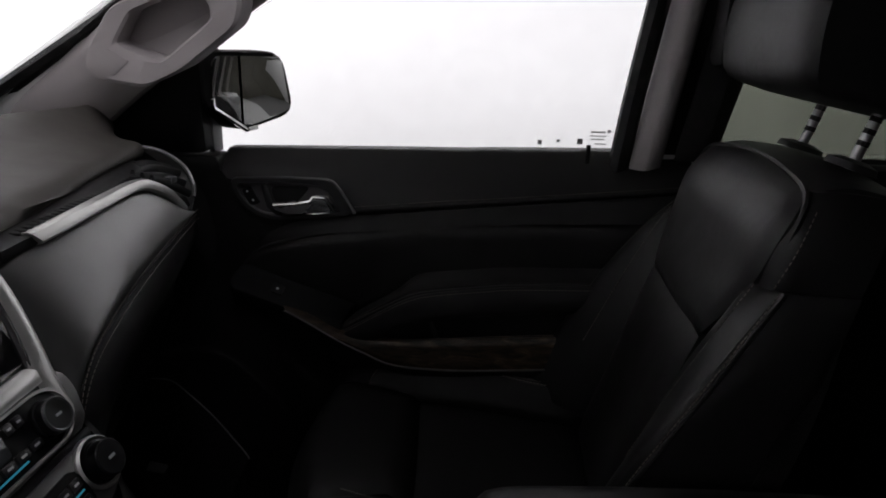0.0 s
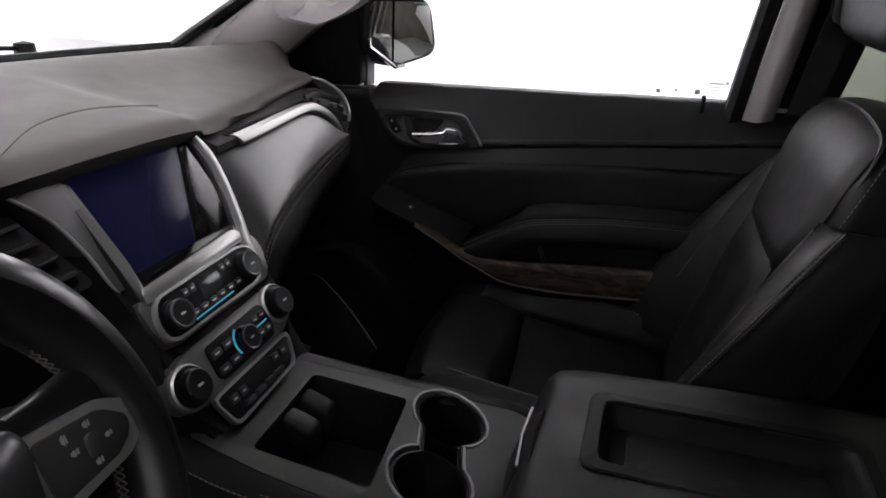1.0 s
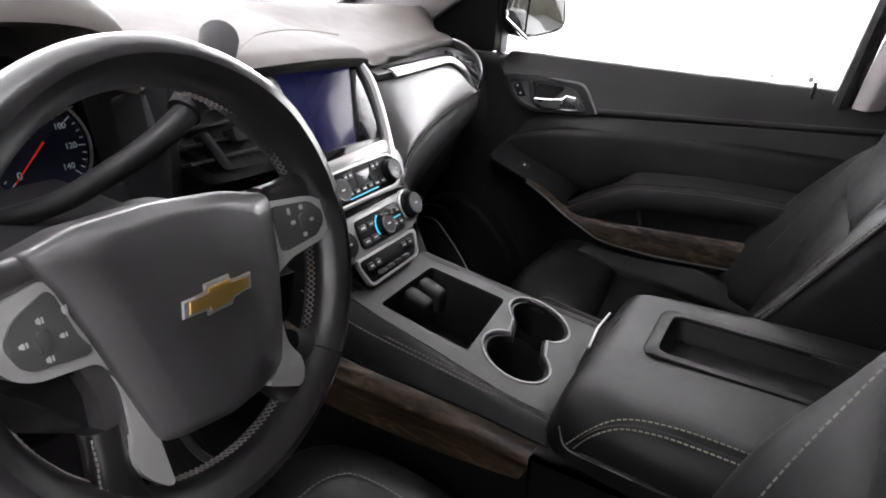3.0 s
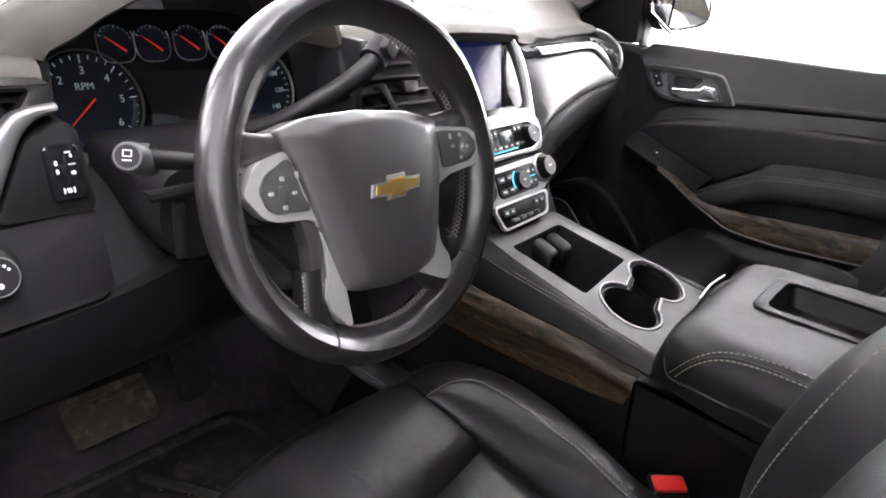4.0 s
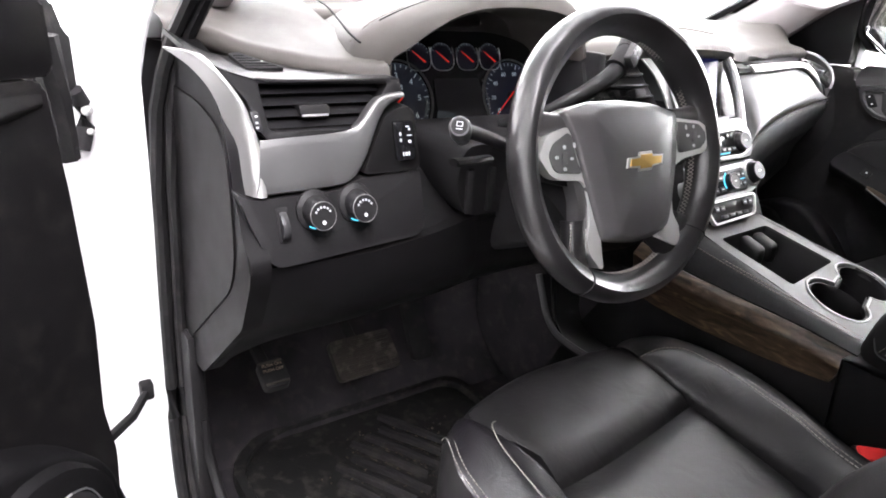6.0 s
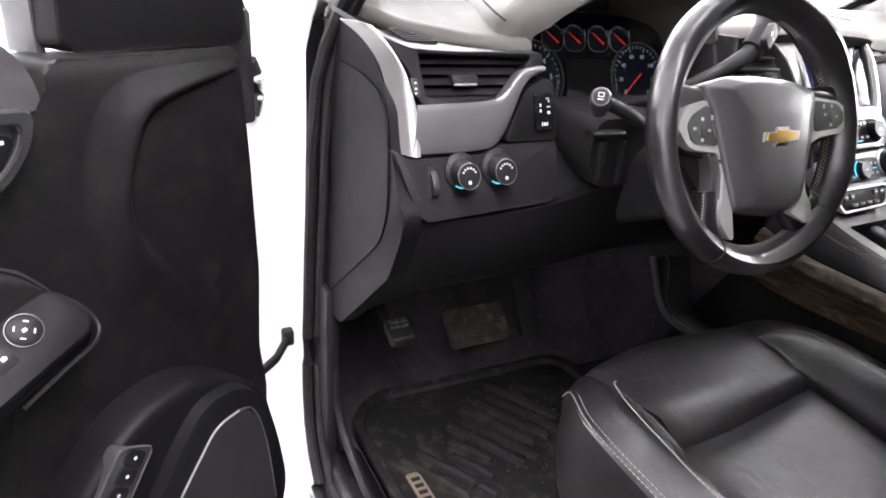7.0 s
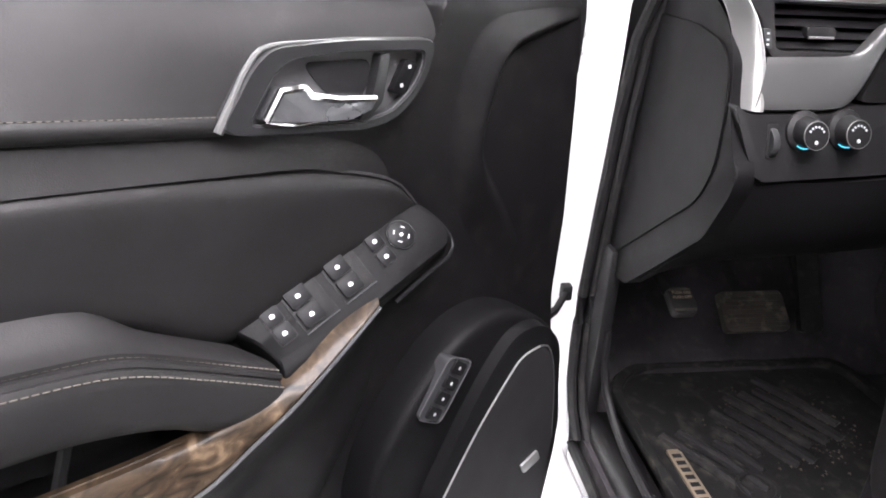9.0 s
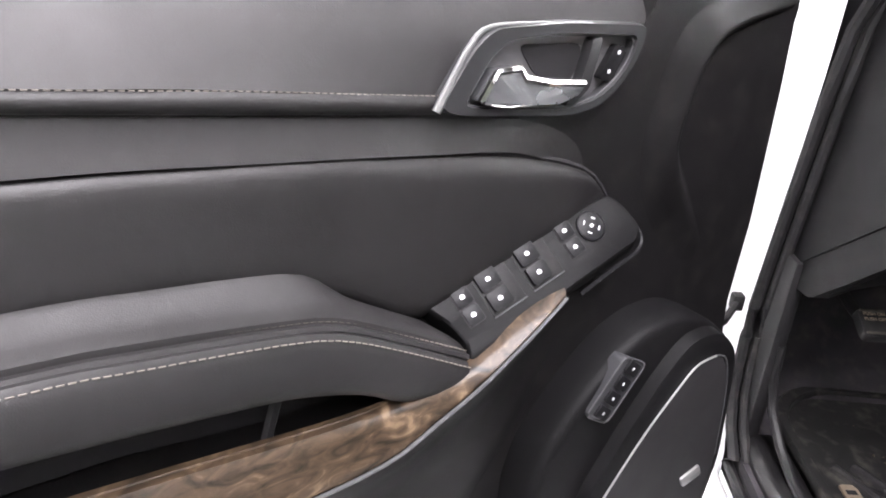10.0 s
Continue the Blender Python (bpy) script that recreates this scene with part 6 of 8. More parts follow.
lowsw = part("switch_strip", slab(fillet([(-0.088, 0.070), (0.060, 0.074), (0.046, 0.040), (-0.075, 0.034)], 0.008), -0.01, 0.006, SM, 0.003), FACE, stack)
part("strip_border", hoop(fillet([(-0.091, 0.073), (0.063, 0.077), (0.048, 0.037), (-0.078, 0.031)], 0.009), fillet([(-0.087, 0.069), (0.058, 0.073), (0.045, 0.041), (-0.074, 0.035)], 0.008), 0.002, 0.0075, SM, 48, 0.001), BRIGHT, stack)
row(-0.066, -0.050, 0.058, 0.0585, 2, 0.009, lowsw, w=0.006)
row(0.018, 0.034, 0.062, 0.0625, 2, 0.009, lowsw, w=0.006)
for k in range(4):
    y = -0.045 + k * 0.02
    part("toggle", slab(fillet(rect(y - 0.008, 0.041 + 0.0005 * k, y + 0.008, 0.047 + 0.0005 * k), 0.002), 0.004, 0.011, SM, 0.002), GREY_TRIM, lowsw)
part("side_cheek", quilt([[sp_(0.093, 0.336, 0.0), sp_(0.105, 0.305, 0.0), sp_(0.104, 0.25, 0.0), sp_(0.088, 0.175, 0.0), sp_(0.096, 0.11, 0.0), sp_(0.066, 0.05, 0.0)], [sp_(0.105, 0.336, -0.06), sp_(0.112, 0.305, -0.06), sp_(0.112, 0.25, -0.07), sp_(0.104, 0.175, -0.08), sp_(0.11, 0.11, -0.08), sp_(0.10, 0.03, -0.06)]], (0, 1, 0), 0.0, 0.006, 16, 5), PLASTIC, stack)
part("side_cheek", quilt([[sp_(-0.128, 0.322, 0.0), sp_(-0.122, 0.25, 0.0), sp_(-0.110, 0.165, 0.0), sp_(-0.125, 0.10, 0.0), sp_(-0.09, 0.035, 0.0)], [sp_(-0.135, 0.33, -0.08), sp_(-0.13, 0.25, -0.10), sp_(-0.12, 0.175, -0.10), sp_(-0.135, 0.10, -0.10), sp_(-0.12, 0.02, -0.10)]], (0, -1, 0), 0.0, 0.006, 16, 5), PLASTIC, stack)

# centre vent on the driver's side of the screen
KM = basis((-0.0825, 0, 0), (0, 1, 0), (-0.45, 0, 1), (1, 0, 0.45))
cv = part("centre_vent", slab(fillet([(-0.235, 1.352), (-0.145, 1.352), (-0.088, 1.258), (-0.205, 1.262), (-0.245, 1.305)], 0.012), -0.05, -0.004, KM, 0), VOID, dash, "black louvred centre air vent")
for z in (1.275, 1.292, 1.309, 1.326, 1.342):
    y1 = -0.100 - (z - 1.262) * 0.55
    part("slat", box((-0.238, z - 0.002, -0.012), (y1, z + 0.002, 0.004), KM, bevel=0.0015), PLASTIC, cv)
part("vent_tab", box((-0.177, 1.287, -0.004), (-0.149, 1.302, 0.014), KM, bevel=0.003), PLASTIC, cv)
part("vent_divider", slab(fillet([(-0.219, 1.302), (-0.205, 1.302), (-0.186, 1.262), (-0.200, 1.262)], 0.003), -0.01, 0.007, KM, 0.003), FACE, cv)
sweep = [(-0.168, 1.362), (-0.085, 1.360), (-0.068, 1.30), (-0.054, 1.245), (-0.080, 1.243), (-0.085, 1.256), (-0.092, 1.285), (-0.109, 1.322), (-0.136, 1.349)]
sw = part("vent_sweep", slab(fillet(sweep, 0.006), -0.03, 0.006, KM, 0.004, 3), SILVER, dash, "satin silver sweep beside the centre vent")
part("bright_edge", tube([KM @ Vector((q.x, q.y, 0.005)) for q in spline([(*v, 0) for v in sweep[4:]], 20)], 0.002, 6), BRIGHT, sw)
part("vent_border", slab(fillet([(-0.255, 1.36), (-0.15, 1.362), (-0.082, 1.248), (-0.21, 1.25), (-0.262, 1.305)], 0.012), -0.06, -0.012, KM, 0.002), PLASTIC, dash)

# ---- passenger side of the dashboard ----
lip = [(-0.700, 0.15, 1.338), (-0.735, 0.30, 1.336), (-0.770, 0.45, 1.338), (-0.805, 0.60, 1.336), (-0.815, 0.635, 1.332)]
shelf = [(-0.688, 0.16, 1.332), (-0.698, 0.27, 1.334), (-0.712, 0.40, 1.336), (-0.722, 0.47, 1.332), (-0.726, 0.50, 1.322)]
part("vent_shelf", quilt([[(x - 0.02, y, z + 0.006) for x, y, z in lip], shelf], UP, 0.0, 0.01, 24, 6), PLASTIC, dash)
for k in range(26):
    u = k / 25
    a, b = Vector((-0.712, 0.20, 1.3365)).lerp(Vector((-0.746, 0.47, 1.338)), u), Vector((-0.700, 0.20, 1.3365)).lerp(Vector((-0.722, 0.47, 1.3375)), u)
    part("mesh_bar", box((-0.5, -0.0012, -0.001), (0.5, 0.0012, 0.001), Matrix.Translation((a + b) / 2) @ Matrix.Diagonal((0.016, 1, 1, 1)), bevel=0), VOID, dash)
strip_t = [(-0.690, 0.205, 1.336), (-0.697, 0.29, 1.338), (-0.708, 0.38, 1.339), (-0.719, 0.455, 1.337), (-0.724, 0.50, 1.326), (-0.729, 0.555, 1.302), (-0.734, 0.612, 1.262)]
strip_b = [(-0.686, 0.215, 1.325), (-0.693, 0.29, 1.327), (-0.704, 0.38, 1.329), (-0.714, 0.445, 1.327), (-0.719, 0.485, 1.317), (-0.725, 0.54, 1.294), (-0.733, 0.602, 1.256)]
part("strip", quilt([[(x - 0.008, y, z + 0.001) for x, y, z in strip_t], strip_t, strip_b, [(x - 0.006, y, z - 0.002) for x, y, z in strip_b]], (1, 0, 0.3), 0.002, 0.006, 36, 8), BRIGHT, dash, "bright satin strip over the glovebox panel")
p_top = [(-0.698, 0.148, 1.320), (-0.697, 0.18, 1.323), (-0.698, 0.22, 1.324), (-0.703, 0.29, 1.325), (-0.716, 0.40, 1.326), (-0.727, 0.49, 1.314), (-0.733, 0.60, 1.257)]
p_low = [(-0.630, 0.146, 1.150), (-0.632, 0.160, 1.190), (-0.638, 0.195, 1.219), (-0.651, 0.26, 1.235), (-0.675, 0.36, 1.243), (-0.703, 0.48, 1.248), (-0.735, 0.61, 1.249)]
p_low = [(x + 0.014, y - 0.022 * min(1.0, (0.61 - y) / 0.2), z + 0.007) for x, y, z in p_low]
p_mid = [tuple((Vector(a) + Vector(b)) / 2 + Vector((0.002, 0, 0.001))) for a, b in zip(p_top, p_low)]
gl = part("leather_panel", quilt([p_top, p_mid, p_low], (1, 0, 0.3), 0.003, 0.02, 36, 16, 10), GLOVE, dash, "smooth black leather panel above the glovebox")
part("piping", tube([(x + 0.001, y, z - 0.005) for x, y, z in spline(p_low, 40)], 0.0018, 6), VOID, gl)
part("stitching", stitches([(x + 0.0045, y, z + 0.004) for x, y, z in p_low], 0.006, 0.004, 0.0005), DARK_THREAD, gl)
part("stitching", stitches([(x + 0.0045, y, z - 0.010) for x, y, z in p_low], 0.006, 0.004, 0.0005), DARK_THREAD, gl)
fold = [(-0.618, 0.14, 1.085), (-0.622, 0.160, 1.115), (-0.630, 0.195, 1.142), (-0.645, 0.26, 1.160), (-0.672, 0.36, 1.170), (-0.704, 0.48, 1.176), (-0.748, 0.635, 1.180)]
part("glovebox_lid", quilt([[(x - 0.001, y, z - 0.008) for x, y, z in p_low], [((a[0] + b[0]) / 2 + 0.008, (a[1] + b[1]) / 2, (a[2] + b[2]) / 2) for a, b in zip(p_low, fold)], fold], (1, 0, 0.1), 0.002, 0.02, 32, 12, 8), LEATHER, dash, "black glovebox lid")
g_low = [(-0.72, 0.13, 0.96), (-0.725, 0.17, 0.965), (-0.73, 0.22, 0.975), (-0.74, 0.30, 0.99), (-0.75, 0.40, 1.01), (-0.77, 0.52, 1.04), (-0.80, 0.66, 1.07)]
part("glovebox_door", quilt([[(x - 0.003, y, z - 0.003) for x, y, z in fold], [((a[0] + b[0]) / 2 - 0.012, (a[1] + b[1]) / 2, (a[2] + b[2]) / 2) for a, b in zip(fold, g_low)], g_low], (1, 0, -0.4), 0.003, 0.02, 32, 12, 8), SOFT, dash)
part("under_panel", quilt([g_low, [(x - 0.25, y, z - 0.03) for x, y, z in g_low]], (0, 0, -1), 0.0, 0.02, 16, 6), VOID, dash)
v_top = [(-0.775, 0.48, 1.338), (-0.795, 0.56, 1.338), (-0.80, 0.62, 1.334), (-0.775, 0.648, 1.322)]
v_low = [(-0.727, 0.49, 1.324), (-0.731, 0.545, 1.304), (-0.735, 0.59, 1.277), (-0.735, 0.622, 1.262)]
part("vent_corner", quilt([v_top, v_low], (1, 0, 0.4), 0.0, 0.012, 16, 6), VOID, dash)
for k in (0.25, 0.5, 0.75):
    a, b = Vector(v_top[0]).lerp(Vector(v_low[0]), k), Vector(v_top[3]).lerp(Vector(v_low[3]), k)
    c = (Vector(v_top[1]).lerp(Vector(v_low[1]), k) + Vector(v_top[2]).lerp(Vector(v_low[2]), k)) / 2
    part("slat", tube(spline([a + Vector((0.012, 0.012, 0.003)), c + Vector((0.012, 0, 0.004)), b + Vector((0.01, -0.006, 0.004))], 10), 0.0035, 6, flat=1.8), PLASTIC, dash)
part("vent_tab", box((-0.748, 0.565, 1.309), (-0.732, 0.583, 1.318), bevel=0.002), GREY_TRIM, dash)
part("vent_ring", tube(spline([(-0.818, 0.645, 1.350), (-0.790, 0.654, 1.342), (-0.757, 0.653, 1.322), (-0.738, 0.645, 1.295), (-0.734, 0.636, 1.275)], 24), 0.003, 8), SILVER, dash)
part("dash_side", quilt([[(-0.90, 0.765, 1.325), (-0.83, 0.70, 1.342), (-0.765, 0.668, 1.318), (-0.738, 0.652, 1.285), (-0.735, 0.618, 1.247)], [(-0.90, 0.768, 1.20), (-0.84, 0.73, 1.22), (-0.79, 0.70, 1.22), (-0.76, 0.665, 1.22), (-0.738, 0.622, 1.236)], [(-0.90, 0.768, 1.05), (-0.86, 0.75, 1.06), (-0.82, 0.72, 1.08), (-0.79, 0.68, 1.12), (-0.75, 0.638, 1.178)]], (0.7, 0.3, 0), 0.0, 0.03, 20, 12), LEATHER, dash)

wiper = thing("wiper", "black windscreen wiper at the foot of the glass", "wiper")
part("arm", tube(spline([(-1.31, 0.45, 1.385), (-1.29, 0.2, 1.405), (-1.27, 0.02, 1.412), (-1.27, -0.2, 1.405)], 16), 0.005, 6), RUBBER, wiper)
part("pivot", lathe([(0.02, -0.02), (0.018, 0.01), (0.0, 0.014)], pose(-1.31, 0.45, 1.385), 14), RUBBER, wiper)

# ---- centre console ----
console = thing("centre_console", "black and grey centre console with cup holders and wood side strips", "centre console")
CN = basis((-0.513, 0, 1.077), (1, 0, -0.32), (0, 1, 0), (0, 0, 1))  # x from the bin's front edge, y, height


def cp(x, y, w=0.0):
    return CN @ Vector((x + 0.513, y, w))


bin_o = [(-0.518, -0.056), (-0.523, 0.088), (-0.413, 0.128), (-0.397, -0.029)]


plate_o = fillet([(-0.575, -0.082), (-0.575, 0.09), (-0.55, 0.10), (-0.42, 0.152), (-0.29, 0.208), (-0.262, 0.206), (-0.252, 0.06), (-0.262, -0.037), (-0.33, -0.055), (-0.42, -0.066), (-0.50, -0.078)], 0.008)
near, far = (-0.347, 0.024, 0.046), (-0.357, 0.134, 0.045)
cup_o = []
for cx, cy, r, a0, a1 in ((near[0], near[1], near[2], 125, 415), (far[0], far[1], far[2], 305, 595)):
    for i in range(22):
        a = radians(a0 + (a1 - a0) * i / 21)
        cup_o.append((cx + r * math.cos(a), cy + r * math.sin(a)))


def cut_plate(outline, holes, w0, w1):
    """A plate with openings: the outline and holes filled as one face, then given depth."""
    bm = bmesh.new()
    edges = []
    for loop in [outline] + holes:
        vs = [bm.verts.new(cp(x, y, w1)) for x, y in loop]
        edges += [bm.edges.new((vs[i - 1], vs[i])) for i in range(len(vs))]
    bmesh.ops.triangle_fill(bm, edges=edges, use_beauty=True)
    ex = bmesh.ops.extrude_face_region(bm, geom=list(bm.faces))
    for v in [g for g in ex["geom"] if isinstance(g, bmesh.types.BMVert)]:
        v.co.z += w0 - w1
    return bm


part("top_plate", cut_plate(plate_o, [fillet(bin_o, 0.008), cup_o], -0.012, 0.0), TOP_PLATE, console, "dark grey satin plate round the cup holders", 30)


def inset(loop, d):
    """A closed outline moved in (d > 0) or out along its own normals."""
    out = []
    for i, p in enumerate(loop):
        a, b = Vector(loop[i - 1]), Vector(loop[(i + 1) % len(loop)])
        t = (b - a).normalized()
        out.append((p[0] - d * t.y, p[1] + d * t.x))
    return out


turn = 1 if sum(a[0] * b[1] - a[1] * b[0] for a, b in zip(cup_o, cup_o[1:] + cup_o[:1])) > 0 else -1
part("cup_lip", loft([[cp(x, y, w) for x, y in inset(cup_o, turn * d)] for d, w in ((-0.0045, 0.0004), (-0.0035, 0.0022), (-0.0012, 0.0022), (0.0002, 0.0006), (0.0004, -0.006))], caps=False), SILVER, console, "raised satin rim of the cup holders")
part("cup_seal", loft([[cp(x, y, w) for x, y in inset(cup_o, turn * d)] for d, w in ((0.0004, -0.0045), (0.0028, -0.0045), (0.0034, -0.0025), (0.0046, -0.0025), (0.0052, -0.012))], caps=False), PLASTIC, console)
for cx, cy, r in (near, far):
    part("cup_holder", loft([[cp(cx + r * k * math.cos(a), cy + r * k * math.sin(a), w) for a in (2 * math.pi * j / 28 for j in range(28))] for k, w in ((0.99, -0.004), (0.93, -0.075), (0.0, -0.075))], caps=False), PLASTIC, console)
part("storage_bin", loft([[cp(-0.46 + (x + 0.46) * k, 0.035 + (y - 0.035) * k, w) for x, y in fillet(bin_o, 0.008)] for k, w in ((1.0, -0.004), (0.92, -0.09), (0.05, -0.09))], caps=False), PLASTIC, console)
for y in (0.02, 0.06):
    part("socket_cover", box((-0.523, y - 0.014, -0.042), (-0.482, y + 0.014, -0.006), CN @ pose(0.513, 0, 0), bevel=0.008, seg=3), PLASTIC, console)
# leather shoulders and wood strips
sh_i = [(-0.60, -0.082, 1.098), (-0.50, -0.079, 1.073), (-0.42, -0.067, 1.047), (-0.33, -0.056, 1.019), (-0.262, -0.038, 0.997)]
sh_o = [(-0.62, -0.125, 1.05), (-0.54, -0.13, 1.035), (-0.45, -0.125, 1.028), (-0.34, -0.118, 1.022), (-0.252, -0.112, 1.012)]
sh_m = [((a[0] + b[0]) / 2, (a[1] + b[1]) / 2 - 0.004, (a[2] + b[2]) / 2 + 0.010) for a, b in zip(sh_i, sh_o)]
part("leather_shoulder", quilt([sh_i, sh_m, sh_o], (0, -0.5, 1), 0.002, 0.012, 30, 10, 8), SOFT, console)
part("stitching", stitches([(p[0], p[1], p[2] + 0.005) for p in sh_m], 0.006, 0.0044, 0.0007), DARK_THREAD, console)
part("stitching", stitches([(p[0], p[1] + 0.008, p[2] + 0.006) for p in sh_m], 0.006, 0.0044, 0.0007), DARK_THREAD, console)
wood_foot = [(-0.63, -0.12, 0.955), (-0.57, -0.125, 0.945), (-0.45, -0.125, 0.946), (-0.34, -0.124, 0.953), (-0.272, -0.123, 0.961)]
part("wood_strip", quilt([[(p[0], p[1] - 0.001, p[2] - 0.002) for p in sh_o], [(p[0], p[1] - 0.0085, p[2] - 0.008) for p in sh_o], [(p[0] - 0.001, p[1] - 0.0135, p[2] - 0.0165) for p in sh_o], [(p[0] - 0.002, p[1] - 0.0145, p[2] - 0.0195) for p in sh_o], [(p[0] - 0.003, p[1] - 0.0150, p[2] - 0.024) for p in sh_o], [tuple(Vector(p).lerp(Vector(q), 0.6) + Vector((0, -0.006, 0))) for p, q in zip(sh_o, wood_foot)], wood_foot], (0, -1, 0.2), 0.001, 0.012, 36, 26, 10), WOOD, console, "glossy dark burl wood strip")
r_i = [(-0.60, 0.093, 1.098), (-0.55, 0.10, 1.089), (-0.42, 0.153, 1.047), (-0.29, 0.209, 1.006), (-0.262, 0.207, 0.997)]
part("leather_shoulder", quilt([r_i, [(x, y + 0.03, z - 0.012) for x, y, z in r_i], [(x - 0.005, y + 0.042, z - 0.05) for x, y, z in r_i]], (0, 0.5, 1), 0.002, 0.012, 24, 8, 8), LEATHER, console)
part("wood_strip", quilt([[(x - 0.005, y + 0.044, z - 0.052) for x, y, z in r_i], [(x - 0.01, y + 0.044, z - 0.11) for x, y, z in r_i]], (0, 1, 0.1), 0.003, 0.012, 24, 8), WOOD, console)
part("console_side", quilt([[(-0.66, -0.11, 0.955), (-0.57, -0.118, 0.944), (-0.45, -0.118, 0.947), (-0.264, -0.115, 0.971)], [(-0.75, -0.12, 0.80), (-0.57, -0.13, 0.80), (-0.45, -0.135, 0.80), (-0.2, -0.14, 0.80)], [(-0.85, -0.13, 0.58), (-0.57, -0.14, 0.58), (-0.45, -0.145, 0.58), (-0.2, -0.15, 0.58)]], (0, -1, 0), 0.0, 0.02, 24, 12), SOFT, console)
part("console_side", quilt([[(-0.66, 0.14, 0.97), (-0.45, 0.18, 0.93), (-0.264, 0.24, 0.90)], [(-0.85, 0.15, 0.58), (-0.45, 0.19, 0.58), (-0.2, 0.24, 0.58)]], (0, 1, 0), 0.0, 0.02, 20, 8), SOFT, console)
lip_k = [(-0.785, 0.93), (-0.767, 0.891), (-0.748, 0.856), (-0.717, 0.832), (-0.667, 0.826), (-0.62, 0.828)]
foot_trim = part("footwell_trim", quilt([[(x, -0.20, z) for x, z in lip_k], [(x, -0.10, z - 0.01) for x, z in lip_k]], (0.5, 0, 0.8), 0.0, 0.012, 20, 8), PLASTIC, console)
part("trim_lip", tube(spline([(x, -0.20, z + 0.002) for x, z in lip_k], 24), 0.0065, 8), GREY_TRIM, foot_trim)
part("tunnel", box((-1.1, -0.11, 0.56), (-0.27, 0.13, 0.88), bevel=0.04, seg=3), CARPET, console)
part("footwell_trim", quilt([[(-0.79, -0.165, 0.93), (-0.775, -0.17, 0.88), (-0.76, -0.175, 0.84), (-0.71, -0.18, 0.81), (-0.60, -0.185, 0.80)], [(-0.77, -0.175, 0.93), (-0.755, -0.18, 0.885), (-0.74, -0.185, 0.852), (-0.70, -0.19, 0.828), (-0.60, -0.195, 0.82)]], (0.5, -1, 0.4), 0.004, 0.02, 20, 6), HARD, console)

# armrest box behind
arm = thing("armrest_box", "black leather console armrest with a recessed tray and stitched sides", "armrest")
secs = []
for x, z, y0, y1, drop in ((-0.262, 1.030, -0.085, 0.205, 0.03), (-0.252, 1.068, -0.095, 0.213, 0.07), (-0.232, 1.088, -0.112, 0.226, 0.085), (-0.15, 1.093, -0.128, 0.236, 0.10), (0.0, 1.097, -0.14, 0.246, 0.115), (0.20, 1.10, -0.14, 0.25, 0.12)):
    ring = [(x, y0 - 0.004, z - drop), (x, y0 - 0.006, z - 0.035), (x, y0 + 0.006, z - 0.012), (x, y0 + 0.03, z - 0.001), (x, y0 + 0.08, z), (x, (y0 + y1) / 2, z + 0.001), (x, y1 - 0.06, z), (x, y1 - 0.025, z - 0.002), (x, y1 - 0.005, z - 0.016), (x, y1, z - 0.04), (x, y1 - 0.002, z - drop)]
    secs.append(spline(ring, 36))
cs = list(zip(*secs))
cs = [spline(c, 30) for c in cs]
lid_bm = loft([[c[i] for c in cs] for i in range(30)])
bmesh.ops.delete(lid_bm, geom=[f for f in lid_bm.faces if -0.178 < f.calc_center_median().x < 0.088 and 0.024 < f.calc_center_median().y < 0.152 and f.calc_center_median().z > 1.08], context="FACES")
part("lid", lid_bm, LID_LEATHER, arm, "padded black leather lid", 60)
tray_out = fillet([(-0.192, 0.018), (-0.192, 0.160), (0.102, 0.167), (0.102, 0.018)], 0.018)
tray_in = fillet([(-0.174, 0.034), (-0.174, 0.143), (0.084, 0.149), (0.084, 0.034)], 0.012)
TM = basis((0, 0, 1.094), (1, 0, 0.015), (0, 1, 0), (0, 0, 1))
tr = part("tray_rim", hoop(tray_out, tray_in, -0.012, 0.0045, TM, 64, 0.001), FACE, arm, "satin black tray rim")
part("tray_well", loft([[TM @ Vector((-0.045 + (x + 0.045) * k, 0.088 + (y - 0.088) * k, w)) for x, y in tray_in] for k, w in ((1.0, 0.001), (0.97, -0.004), (0.93, -0.026), (0.9, -0.028), (0.05, -0.028))], caps=False), PLASTIC, tr)
part("tray_mat", slab(fillet([(-0.145, 0.048), (-0.145, 0.126), (0.062, 0.13), (0.062, 0.048)], 0.006), -0.03, -0.025, TM, 0.001), RUBBER, tr)
part("latch", quilt([[(-0.263, 0.01, 1.020), (-0.268, 0.06, 1.022), (-0.266, 0.115, 1.022)], [(-0.252, 0.01, 1.062), (-0.256, 0.06, 1.066), (-0.254, 0.115, 1.066)], [(-0.240, 0.015, 1.084), (-0.243, 0.06, 1.087), (-0.241, 0.11, 1.087)]], (-1, 0, 0.5), 0.004, 0.004, 16, 8), PLASTIC, arm)
part("latch_chrome", tube([(-0.252, 0.012, 1.081), (-0.256, 0.06, 1.085), (-0.254, 0.112, 1.085)], 0.0016, 6), BRIGHT, arm)
